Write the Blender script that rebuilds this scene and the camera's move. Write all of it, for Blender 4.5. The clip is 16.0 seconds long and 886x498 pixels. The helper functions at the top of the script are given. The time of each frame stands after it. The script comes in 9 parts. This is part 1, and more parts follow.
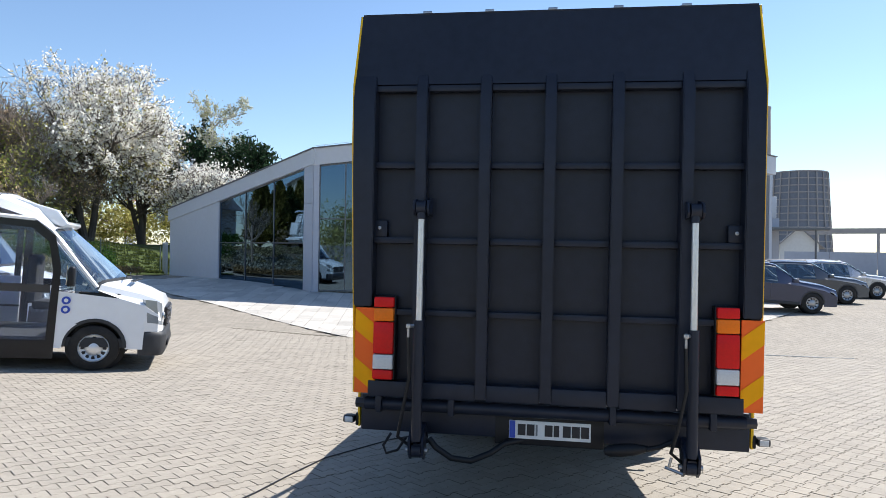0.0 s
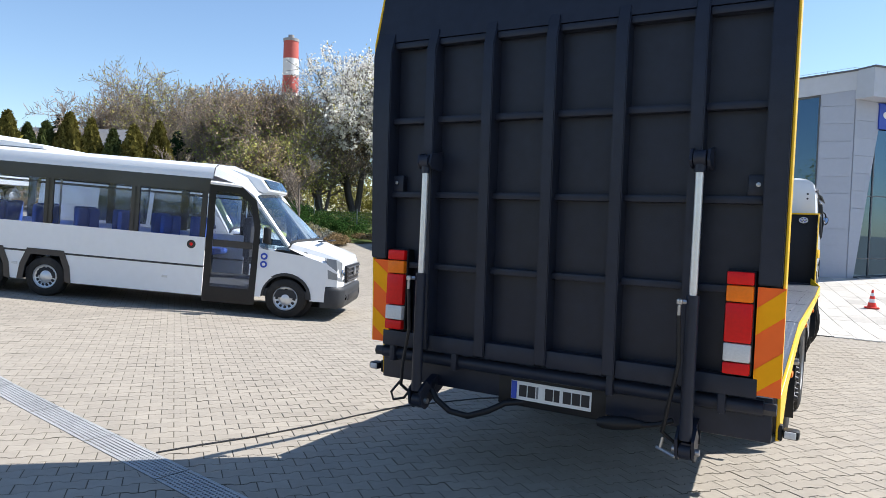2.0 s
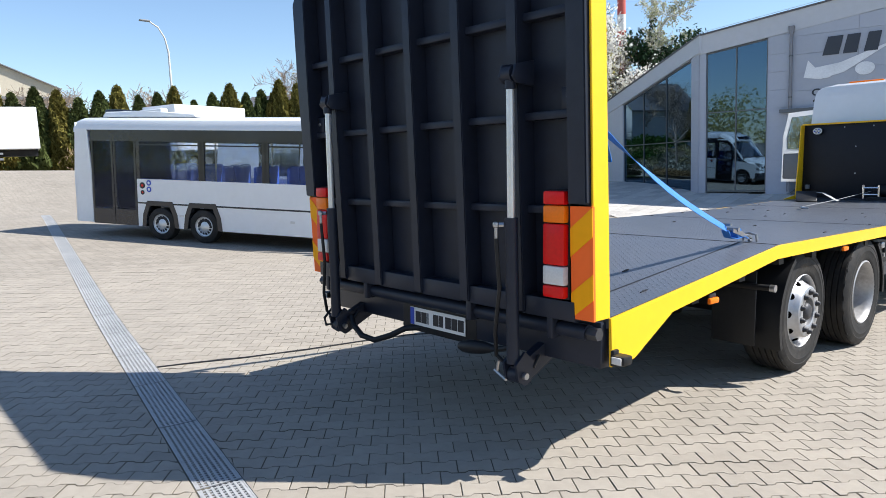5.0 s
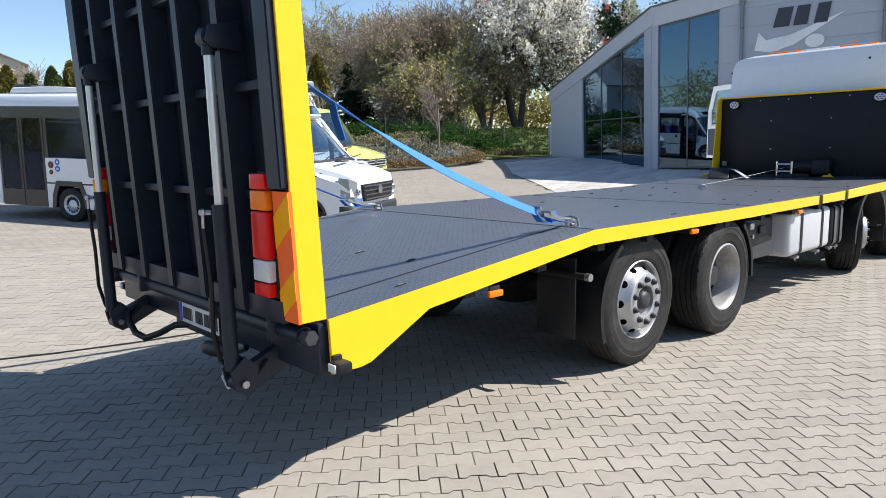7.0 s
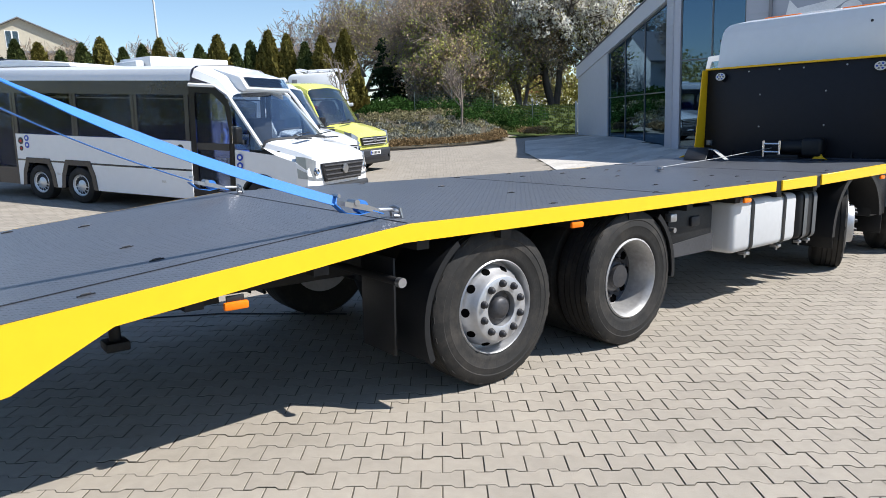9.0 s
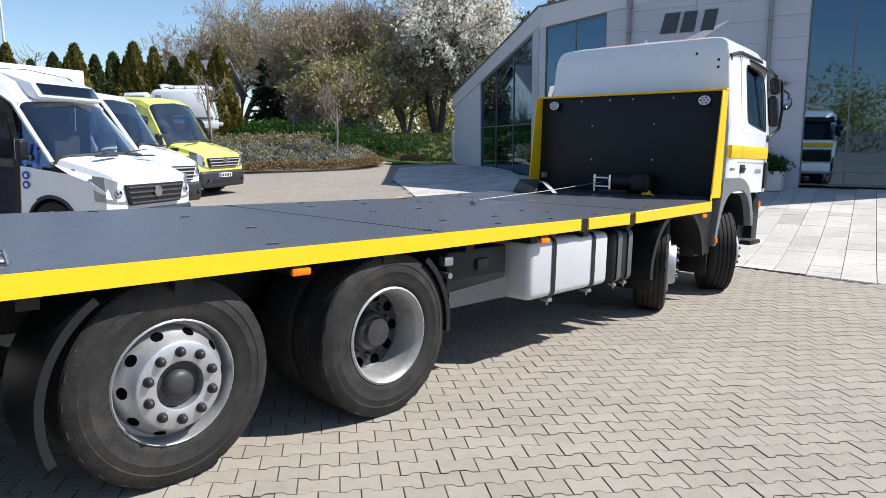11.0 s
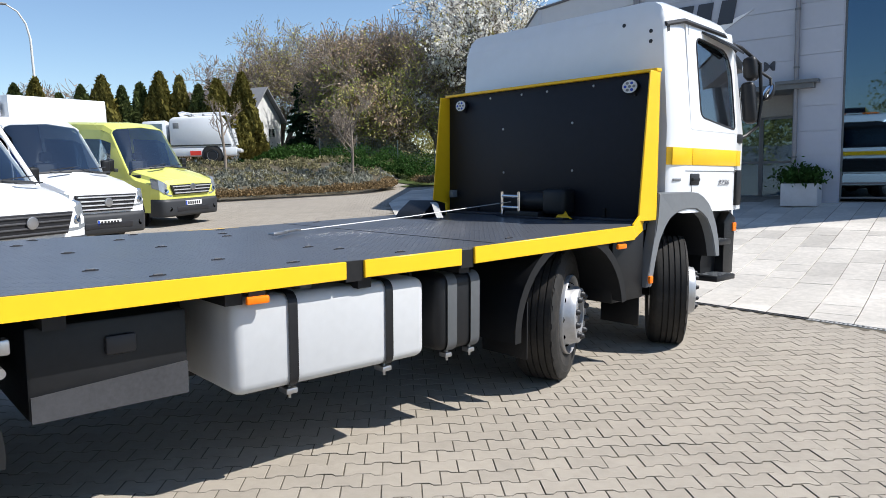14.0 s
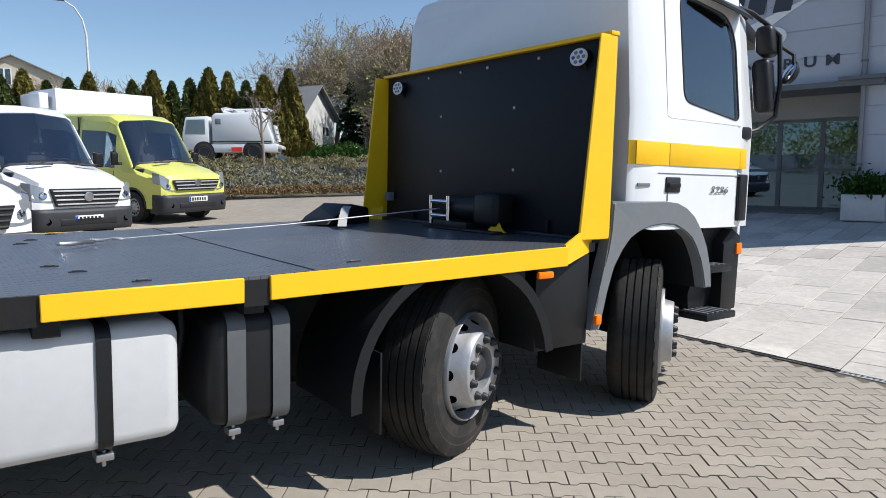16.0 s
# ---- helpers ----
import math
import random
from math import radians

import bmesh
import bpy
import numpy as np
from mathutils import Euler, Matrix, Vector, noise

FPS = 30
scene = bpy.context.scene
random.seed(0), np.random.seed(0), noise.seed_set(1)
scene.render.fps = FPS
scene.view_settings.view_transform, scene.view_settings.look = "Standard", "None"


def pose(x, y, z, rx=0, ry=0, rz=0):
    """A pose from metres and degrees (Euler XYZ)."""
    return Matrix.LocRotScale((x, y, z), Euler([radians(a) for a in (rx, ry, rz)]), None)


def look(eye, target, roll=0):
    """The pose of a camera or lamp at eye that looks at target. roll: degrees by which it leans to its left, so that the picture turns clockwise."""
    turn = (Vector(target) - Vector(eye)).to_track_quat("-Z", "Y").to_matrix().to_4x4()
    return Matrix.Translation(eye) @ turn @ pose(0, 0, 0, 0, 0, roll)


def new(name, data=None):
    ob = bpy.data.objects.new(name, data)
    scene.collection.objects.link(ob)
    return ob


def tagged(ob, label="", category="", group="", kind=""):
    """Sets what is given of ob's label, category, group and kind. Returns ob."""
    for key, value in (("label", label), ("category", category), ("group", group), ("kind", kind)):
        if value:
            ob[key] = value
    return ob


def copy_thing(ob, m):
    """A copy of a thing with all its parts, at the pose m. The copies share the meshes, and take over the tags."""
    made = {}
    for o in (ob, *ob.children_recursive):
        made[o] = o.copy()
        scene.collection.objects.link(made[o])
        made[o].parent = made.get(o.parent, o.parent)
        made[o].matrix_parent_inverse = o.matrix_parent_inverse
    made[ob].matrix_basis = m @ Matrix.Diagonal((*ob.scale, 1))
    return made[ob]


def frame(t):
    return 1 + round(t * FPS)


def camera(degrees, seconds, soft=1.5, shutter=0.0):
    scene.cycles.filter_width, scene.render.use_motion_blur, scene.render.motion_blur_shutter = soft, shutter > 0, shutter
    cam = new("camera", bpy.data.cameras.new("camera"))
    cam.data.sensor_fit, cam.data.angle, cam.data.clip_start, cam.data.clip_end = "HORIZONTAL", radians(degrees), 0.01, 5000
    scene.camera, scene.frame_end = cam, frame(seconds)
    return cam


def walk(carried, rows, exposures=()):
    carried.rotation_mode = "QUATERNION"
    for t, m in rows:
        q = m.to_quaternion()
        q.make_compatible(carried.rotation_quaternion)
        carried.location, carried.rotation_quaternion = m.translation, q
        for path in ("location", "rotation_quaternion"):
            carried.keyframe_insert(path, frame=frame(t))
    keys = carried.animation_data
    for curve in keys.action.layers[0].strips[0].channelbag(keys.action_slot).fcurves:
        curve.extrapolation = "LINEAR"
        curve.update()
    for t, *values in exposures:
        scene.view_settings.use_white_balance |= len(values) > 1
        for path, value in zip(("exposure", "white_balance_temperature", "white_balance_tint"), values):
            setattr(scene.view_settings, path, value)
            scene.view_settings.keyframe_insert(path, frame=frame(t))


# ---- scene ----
cam = camera(65.8, 16.0, soft=0.6)
PATH = [
    (0, (-0.001, -4.358, 1.656), (-0.313, -2.384, 1.729), 1.5),
    (0.5, (0.368, -4.297, 1.646), (-0.104, -2.355, 1.722), 1.7),
    (1, (0.813, -4.107, 1.651), (0.071, -2.254, 1.778), 0.3),
    (1.5, (1.182, -3.906, 1.633), (0.342, -2.093, 1.717), 2.2),
    (2, (1.529, -3.809, 1.587), (0.514, -2.086, 1.557), 3.0),
    (2.5, (1.889, -3.599, 1.608), (0.743, -1.96, 1.637), 1.4),
    (3, (2.232, -3.387, 1.595), (1.016, -1.799, 1.573), 3.3),
    (3.5, (2.56, -3.285, 1.561), (1.283, -1.748, 1.463), 5.2),
    (3.7, (2.63, -3.21, 1.568), (1.299, -1.727, 1.407), 4.7),
    (5.8, (3.689, -2.161, 1.563), (2.168, -0.881, 1.336), -0.3),
    (6, (3.775, -2.027, 1.546), (2.28, -0.723, 1.292), 2.3),
    (6.5, (3.807, -1.724, 1.57), (2.341, -0.393, 1.29), 0.7),
    (7, (3.756, -1.379, 1.58), (2.292, -0.045, 1.297), -0.8),
    (7.5, (3.876, -0.957, 1.558), (2.301, 0.246, 1.289), 0.5),
    (8, (3.928, -0.551, 1.54), (2.435, 0.757, 1.294), 1.0),
    (8.5, (3.981, -0.187, 1.545), (2.42, 1.02, 1.217), -1.0),
    (9, (4.055, 0.215, 1.546), (2.506, 1.432, 1.203), -0.6),
    (9.5, (3.992, 0.624, 1.547), (2.585, 2.008, 1.224), 1.4),
    (9.7, (4.002, 0.62, 1.575), (2.657, 2.059, 1.23), 1.2),
    (11.8, (3.991, 2.385, 1.515), (2.628, 3.832, 1.296), 0.8),
    (12, (3.986, 2.546, 1.524), (2.629, 3.994, 1.275), -0.1),
    (12.5, (3.95, 2.953, 1.513), (2.651, 4.456, 1.279), -0.5),
    (13, (4.004, 3.394, 1.488), (2.589, 4.787, 1.248), 0.4),
    (13.5, (4.02, 3.826, 1.487), (2.579, 5.199, 1.29), 0.3),
    (14, (3.994, 4.227, 1.483), (2.511, 5.553, 1.28), -0.1),
    (14.5, (3.959, 4.671, 1.482), (2.427, 5.934, 1.235), 1.0),
    (15, (3.828, 5.096, 1.474), (2.34, 6.411, 1.233), 0.8),
    (15.5, (3.772, 5.517, 1.469), (2.207, 6.75, 1.297), 0.8),
    (16, (3.703, 5.942, 1.475), (2.103, 7.126, 1.276), 1.2),
]
LEVEL = pose(0, 0, 0, -2.02, 0.37, 0)  # the yard falls towards the front of the truck
walk(cam, [(t, LEVEL @ look(eye, target, roll)) for t, eye, target, roll in PATH],
     exposures=[(0, 0.70, 6250, 10), (1, 0.84, 6250, 10), (2, 0.72, 6250, 10), (3.5, 0.76, 6250, 10), (6, 0.62, 6250, 10), (9.5, 0.53, 6250, 10), (12.5, 0.44, 6250, 10), (14.5, 0.46, 6250, 10), (16, 0.20, 6250, 10)])

# ---- light ----
SUN = Vector((0.63, 0.64, 1.0)).normalized()
ELEV, AZIM = math.asin(SUN.z), math.atan2(SUN.x, SUN.y)
world = bpy.data.worlds.new("world")
scene.world = world
world.use_nodes = True
wn, wl = world.node_tree.nodes, world.node_tree.links
sky = wn.new("ShaderNodeTexSky")
sky.sky_type, sky.sun_disc = "NISHITA", False
sky.sun_elevation, sky.sun_rotation = ELEV, AZIM
sky.air_density, sky.dust_density, sky.ozone_density = 1.0, 0.15, 2.6
wn["Background"].inputs[1].default_value = 0.108
wl.new(sky.outputs[0], wn["Background"].inputs[0])
sun = new("sun", bpy.data.lights.new("sun", "SUN"))
sun.data.energy, sun.data.angle, sun.data.color = 5.0, radians(0.53), (1.0, 0.955, 0.885)
sun.matrix_world = look(SUN * 60, (0, 0, 0))

# ---- materials ----
MATS = {}


def mat(name, col, rough=0.5, metal=0.0, vary=0.12, scale=8.0, bump=0.0, bscale=60.0, dirt=0.0, dirtcol=(0.12, 0.10, 0.08), island=0.0, rand=0.0, spec=0.5, coat=0.0):
    """A plain surface with two scales of variation, fine relief and optional dirt."""
    if name in MATS:
        return MATS[name]
    m = bpy.data.materials.new(name)
    m.use_nodes = True
    n, l = m.node_tree.nodes, m.node_tree.links
    b = n["Principled BSDF"]
    tc = n.new("ShaderNodeTexCoord")
    geo = n.new("ShaderNodeNewGeometry")
    big, fine = n.new("ShaderNodeTexNoise"), n.new("ShaderNodeTexNoise")
    big.inputs["Scale"].default_value, fine.inputs["Scale"].default_value = scale * 0.18, scale * 3
    big.inputs["Detail"].default_value, fine.inputs["Detail"].default_value = 4, 5
    for t in (big, fine):
        l.new(geo.outputs["Position"], t.inputs["Vector"])
    add = n.new("ShaderNodeMath"); add.operation = "ADD"
    l.new(big.outputs[0], add.inputs[0]); l.new(fine.outputs[0], add.inputs[1])
    ramp = n.new("ShaderNodeMapRange")
    ramp.inputs[1].default_value, ramp.inputs[2].default_value = 0.6, 1.4
    ramp.inputs[3].default_value, ramp.inputs[4].default_value = 1 - vary, 1 + vary
    l.new(add.outputs[0], ramp.inputs[0])
    val = ramp.outputs[0]
    if island or rand:
        src = geo.outputs["Random Per Island"] if island else n.new("ShaderNodeObjectInfo").outputs["Random"]
        r2 = n.new("ShaderNodeMapRange")
        k = island or rand
        r2.inputs[3].default_value, r2.inputs[4].default_value = 1 - k, 1 + k
        l.new(src, r2.inputs[0])
        mul = n.new("ShaderNodeMath"); mul.operation = "MULTIPLY"
        l.new(val, mul.inputs[0]); l.new(r2.outputs[0], mul.inputs[1])
        val = mul.outputs[0]
    mixc = n.new("ShaderNodeVectorMath"); mixc.operation = "SCALE"
    mixc.inputs[0].default_value = col
    l.new(val, mixc.inputs["Scale"])
    out = mixc.outputs[0]
    if dirt:
        dn = n.new("ShaderNodeTexNoise"); dn.inputs["Scale"].default_value = scale * 0.5; dn.inputs["Detail"].default_value = 8; dn.inputs["Roughness"].default_value = 0.7
        l.new(geo.outputs["Position"], dn.inputs["Vector"])
        dr = n.new("ShaderNodeMapRange"); dr.inputs[1].default_value, dr.inputs[2].default_value = 0.48, 0.75; dr.inputs[4].default_value = dirt
        l.new(dn.outputs[0], dr.inputs[0])
        mx = n.new("ShaderNodeMix"); mx.data_type = "RGBA"
        l.new(dr.outputs[0], mx.inputs[0]); l.new(out, mx.inputs[6]); mx.inputs[7].default_value = (*dirtcol, 1)
        out = mx.outputs[2]
    l.new(out, b.inputs["Base Color"])
    rr = n.new("ShaderNodeMapRange"); rr.inputs[3].default_value, rr.inputs[4].default_value = max(0.02, rough * 0.8), min(1, rough * 1.2)
    l.new(big.outputs[0], rr.inputs[0]); l.new(rr.outputs[0], b.inputs["Roughness"])
    b.inputs["Metallic"].default_value = metal
    b.inputs["Specular IOR Level"].default_value = spec
    b.inputs["Coat Weight"].default_value = coat
    b.inputs["Coat Roughness"].default_value = 0.04
    if bump:
        bn = n.new("ShaderNodeTexNoise"); bn.inputs["Scale"].default_value = bscale; bn.inputs["Detail"].default_value = 6
        l.new(geo.outputs["Position"], bn.inputs["Vector"])
        bu = n.new("ShaderNodeBump"); bu.inputs["Strength"].default_value = bump; bu.inputs["Distance"].default_value = 0.01
        l.new(bn.outputs[0], bu.inputs["Height"]); l.new(bu.outputs[0], b.inputs["Normal"])
    MATS[name] = m
    return m


def glass(name, tint, gloss, rough=0.02, sheen=(0.9, 0.95, 1.0)):
    """Tinted pane: clear tint with a mirror layer that grows at grazing angles."""
    if name in MATS:
        return MATS[name]
    m = bpy.data.materials.new(name)
    m.use_nodes = True
    n, l = m.node_tree.nodes, m.node_tree.links
    n.remove(n["Principled BSDF"])
    tr, gl, mx = n.new("ShaderNodeBsdfTransparent"), n.new("ShaderNodeBsdfGlossy"), n.new("ShaderNodeMixShader")
    tr.inputs[0].default_value = (*tint, 1)
    gl.inputs["Roughness"].default_value = rough
    gl.inputs["Color"].default_value = (*sheen, 1)
    fr = n.new("ShaderNodeFresnel"); fr.inputs[0].default_value = 1.5
    ad = n.new("ShaderNodeMath"); ad.operation = "ADD"; ad.use_clamp = True
    l.new(fr.outputs[0], ad.inputs[0]); ad.inputs[1].default_value = gloss
    l.new(ad.outputs[0], mx.inputs[0]); l.new(tr.outputs[0], mx.inputs[1]); l.new(gl.outputs[0], mx.inputs[2])
    l.new(mx.outputs[0], n["Material Output"].inputs[0])
    MATS[name] = m
    return m


def leaf(name, col, vary=0.35, trans=0.35):
    """Thin leaves or petals, each island of its own shade, letting some light through."""
    if name in MATS:
        return MATS[name]
    m = bpy.data.materials.new(name)
    m.use_nodes = True
    n, l = m.node_tree.nodes, m.node_tree.links
    n.remove(n["Principled BSDF"])
    geo = n.new("ShaderNodeNewGeometry")
    no = n.new("ShaderNodeTexNoise"); no.inputs["Scale"].default_value = 0.6; no.inputs["Detail"].default_value = 3
    l.new(geo.outputs["Position"], no.inputs["Vector"])
    a = n.new("ShaderNodeMapRange"); a.inputs[3].default_value, a.inputs[4].default_value = 1 - vary, 1 + vary
    l.new(geo.outputs["Random Per Island"], a.inputs[0])
    c = n.new("ShaderNodeMapRange"); c.inputs[1].default_value, c.inputs[2].default_value = 0.3, 0.7; c.inputs[3].default_value, c.inputs[4].default_value = 0.75, 1.25
    l.new(no.outputs[0], c.inputs[0])
    mu = n.new("ShaderNodeMath"); mu.operation = "MULTIPLY"
    l.new(a.outputs[0], mu.inputs[0]); l.new(c.outputs[0], mu.inputs[1])
    sc = n.new("ShaderNodeVectorMath"); sc.operation = "SCALE"; sc.inputs[0].default_value = col
    l.new(mu.outputs[0], sc.inputs["Scale"])
    d, t, mx = n.new("ShaderNodeBsdfDiffuse"), n.new("ShaderNodeBsdfTranslucent"), n.new("ShaderNodeMixShader")
    mx.inputs[0].default_value = trans
    l.new(sc.outputs[0], d.inputs[0]); l.new(sc.outputs[0], t.inputs[0])
    l.new(d.outputs[0], mx.inputs[1]); l.new(t.outputs[0], mx.inputs[2]); l.new(mx.outputs[0], n["Material Output"].inputs[0])
    MATS[name] = m
    return m


M_BLACK = mat("black_paint", (0.0155, 0.0195, 0.033), 0.42, vary=0.25, scale=5, bump=0.08, bscale=120, dirt=0.10, dirtcol=(0.04, 0.04, 0.04), spec=0.32)
M_BLACKPANEL = mat("black_film_plywood", (0.009, 0.010, 0.015), 0.5, vary=0.2, scale=6, bump=0.15, bscale=300, spec=0.3)
M_CHASSIS = mat("chassis_black", (0.010, 0.010, 0.011), 0.6, vary=0.3, scale=10, dirt=0.3, dirtcol=(0.035, 0.032, 0.03), spec=0.3)
M_PLASTIC = mat("black_plastic", (0.011, 0.0115, 0.013), 0.45, vary=0.2, scale=10, bump=0.1, bscale=400, dirt=0.10, dirtcol=(0.04, 0.04, 0.04), spec=0.3)
M_GREYPL = mat("grey_plastic", (0.17, 0.18, 0.19), 0.5, vary=0.08, scale=8, bump=0.08, bscale=500, dirt=0.1)
M_YELLOW = mat("yellow_paint", (0.92, 0.54, 0.010), 0.35, vary=0.04, scale=4, dirt=0.06, dirtcol=(0.45, 0.30, 0.03), spec=0.4)
M_WHITE = mat("white_paint", (0.80, 0.81, 0.82), 0.25, vary=0.03, scale=3, dirt=0.06, dirtcol=(0.55, 0.54, 0.50), coat=0.4)
M_TANK = mat("tank_grey_white", (0.52, 0.525, 0.53), 0.45, vary=0.05, scale=6, dirt=0.12, dirtcol=(0.4, 0.39, 0.36))
M_RUBBER = mat("tyre_rubber", (0.020, 0.019, 0.018), 0.7, vary=0.25, scale=12, bump=0.15, bscale=80, dirt=0.5, dirtcol=(0.085, 0.072, 0.06), spec=0.3)
M_RIM = mat("rim_silver", (0.46, 0.46, 0.47), 0.40, metal=0.6, vary=0.12, scale=12, dirt=0.25, dirtcol=(0.14, 0.12, 0.10))
M_HUB = mat("hub_dark", (0.05, 0.05, 0.055), 0.5, metal=0.4, vary=0.3, scale=20, dirt=0.4, dirtcol=(0.10, 0.085, 0.07))
M_HOLE = mat("deep_black", (0.003, 0.003, 0.003), 0.9, vary=0.1, spec=0.0)
M_CHROME = mat("chrome", (0.75, 0.75, 0.76), 0.12, metal=1.0, vary=0.03)
M_STEEL = mat("steel", (0.42, 0.42, 0.43), 0.35, metal=0.9, vary=0.1, scale=20)
M_RED = mat("red_lens", (0.72, 0.006, 0.006), 0.3, vary=0.12, scale=20, coat=0.05, spec=0.25)
M_AMBER = mat("amber_lens", (0.95, 0.20, 0.004), 0.3, vary=0.12, scale=20, coat=0.05, spec=0.25)
M_CLEAR = mat("clear_lens", (0.66, 0.65, 0.63), 0.25, vary=0.12, scale=30, coat=0.1)
M_ORANGE = mat("fluorescent_orange", (1.0, 0.17, 0.03), 0.6, vary=0.03, spec=0.15)
M_AMBERFILM = mat("amber_reflective_film", (0.98, 0.42, 0.004), 0.6, vary=0.05, spec=0.15)
M_BLUESTRAP = mat("blue_webbing", (0.045, 0.21, 0.62), 0.65, vary=0.12, scale=30, bump=0.3, bscale=400)
M_PLATEWHITE = mat("plate_white", (0.78, 0.78, 0.76), 0.35, vary=0.03)
# print, seams and trim; also stands for shade in arches and the drain
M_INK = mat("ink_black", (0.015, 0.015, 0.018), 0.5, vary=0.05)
M_EUBLUE = mat("plate_blue", (0.015, 0.06, 0.42), 0.4, vary=0.05)
M_ROPE = mat("steel_cable", (0.55, 0.55, 0.54), 0.4, metal=0.7, vary=0.2, scale=100)
M_GLASSCAR = glass("car_glass", (0.66, 0.73, 0.75), 0.05)
M_SCREEN = glass("windscreen_glass", (0.60, 0.68, 0.72), 0.14)
M_GLASSBUS = glass("bus_glass", (0.92, 0.94, 0.97), 0.0, sheen=(0.5, 0.62, 0.95))
M_GLASSCAB = glass("cab_glass", (0.78, 0.86, 0.88), 0.10)
M_MIRROR = mat("mirror", (0.85, 0.86, 0.87), 0.02, metal=1.0, vary=0.01)
M_SEATBLUE = mat("seat_blue", (0.035, 0.10, 0.42), 0.8, vary=0.15, scale=20)
M_DARKIN = mat("dark_interior", (0.03, 0.032, 0.036), 0.8, vary=0.15)
M_LIME = mat("lime_paint", (0.66, 0.66, 0.15), 0.28, vary=0.03, scale=3, coat=0.4)


def checker_plate():
    m = mat("checker_plate", (0.118, 0.126, 0.146), 0.36, metal=0.35, vary=0.16, scale=2.5, dirt=0.22, dirtcol=(0.13, 0.125, 0.12), spec=0.5)
    n, l = m.node_tree.nodes, m.node_tree.links
    tc = n.new("ShaderNodeTexCoord")

    def vm(op, a, b=None):
        q = n.new("ShaderNodeVectorMath"); q.operation = op
        l.new(a, q.inputs[0])
        if b is not None:
            q.inputs[1].default_value = b
        return q.outputs["Value"] if op == "LENGTH" else q.outputs[0]

    mp = n.new("ShaderNodeMapping"); mp.inputs["Rotation"].default_value = (0, 0, radians(45)); mp.inputs["Scale"].default_value = (30, 30, 0)
    l.new(tc.outputs["Object"], mp.inputs[0])
    cell = n.new("ShaderNodeSeparateXYZ"); l.new(vm("FLOOR", mp.outputs[0]), cell.inputs[0])
    even = n.new("ShaderNodeMath"); even.operation = "ADD"; l.new(cell.outputs[0], even.inputs[0]); l.new(cell.outputs[1], even.inputs[1])
    odd = n.new("ShaderNodeMath"); odd.operation = "FLOORED_MODULO"; odd.inputs[1].default_value = 2; l.new(even.outputs[0], odd.inputs[0])
    mid = vm("SUBTRACT", vm("FRACTION", mp.outputs[0]), (0.5, 0.5, 0))
    pick = n.new("ShaderNodeMix"); pick.data_type = "FLOAT"
    l.new(odd.outputs[0], pick.inputs[0]); l.new(vm("LENGTH", vm("MULTIPLY", mid, (2.1, 6.0, 0))), pick.inputs[2]); l.new(vm("LENGTH", vm("MULTIPLY", mid, (6.0, 2.1, 0))), pick.inputs[3])
    mx = n.new("ShaderNodeMapRange"); mx.interpolation_type = "SMOOTHSTEP"; mx.inputs[1].default_value, mx.inputs[2].default_value, mx.inputs[3].default_value, mx.inputs[4].default_value = 0.5, 1.0, 1, 0
    l.new(pick.outputs[0], mx.inputs[0])
    bu = n.new("ShaderNodeBump"); bu.inputs["Strength"].default_value = 0.7; bu.inputs["Distance"].default_value = 0.004
    l.new(mx.outputs[0], bu.inputs["Height"]); l.new(bu.outputs[0], n["Principled BSDF"].inputs["Normal"])
    return m


M_DECK = checker_plate()

# ---- mesh helpers ----


def part(name, bm, material, parent=None, label="", smooth=40):
    """Links a bmesh as one mesh object under a thing or a part."""
    me = bpy.data.meshes.new(name)
    bmesh.ops.recalc_face_normals(bm, faces=bm.faces)
    bm.to_mesh(me); bm.free()
    for m in (material if isinstance(material, (list, tuple)) else [material]):
        me.materials.append(m)
    if smooth:
        me.polygons.foreach_set("use_smooth", [True] * len(me.polygons))
        me.set_sharp_from_angle(angle=radians(smooth))
    ob = new(name, me)
    if parent:
        ob.parent = parent
    if label:
        ob["label"] = label
    return ob


def pymesh(name, verts, faces, material, parent=None, smooth=0):
    me = bpy.data.meshes.new(name)
    me.from_pydata(verts, [], faces)
    for m in (material if isinstance(material, (list, tuple)) else [material]):
        me.materials.append(m)
    if smooth:
        me.polygons.foreach_set("use_smooth", [True] * len(me.polygons))
        me.set_sharp_from_angle(angle=radians(smooth))
    ob = new(name, me)
    if parent:
        ob.parent = parent
    return ob


def thing(name, m, label, category, group="", kind=""):
    ob = new(name)
    ob.matrix_basis = m
    return tagged(ob, label, category, group, kind)


def B():
    return bmesh.new()


def box(bm, x0, x1, y0, y1, z0, z1, bev=0.0, seg=2, m=None):
    """An axis-aligned box, bevelled when asked, laid by the matrix m."""
    v = [bm.verts.new((x, y, z)) for x in (x0, x1) for y in (y0, y1) for z in (z0, z1)]
    f = [bm.faces.new([v[i] for i in q]) for q in ((0, 1, 3, 2), (4, 6, 7, 5), (0, 4, 5, 1), (2, 3, 7, 6), (0, 2, 6, 4), (1, 5, 7, 3))]
    vs = v
    if bev:
        es = list({e for q in f for e in q.edges})
        r = bmesh.ops.bevel(bm, geom=es, offset=bev, segments=seg, affect="EDGES", profile=0.5)
        vs = list({w for q in r["faces"] for w in q.verts} | {w for w in v if w.is_valid})
    if m is not None:
        for w in vs:
            w.co = m @ w.co
    return bm


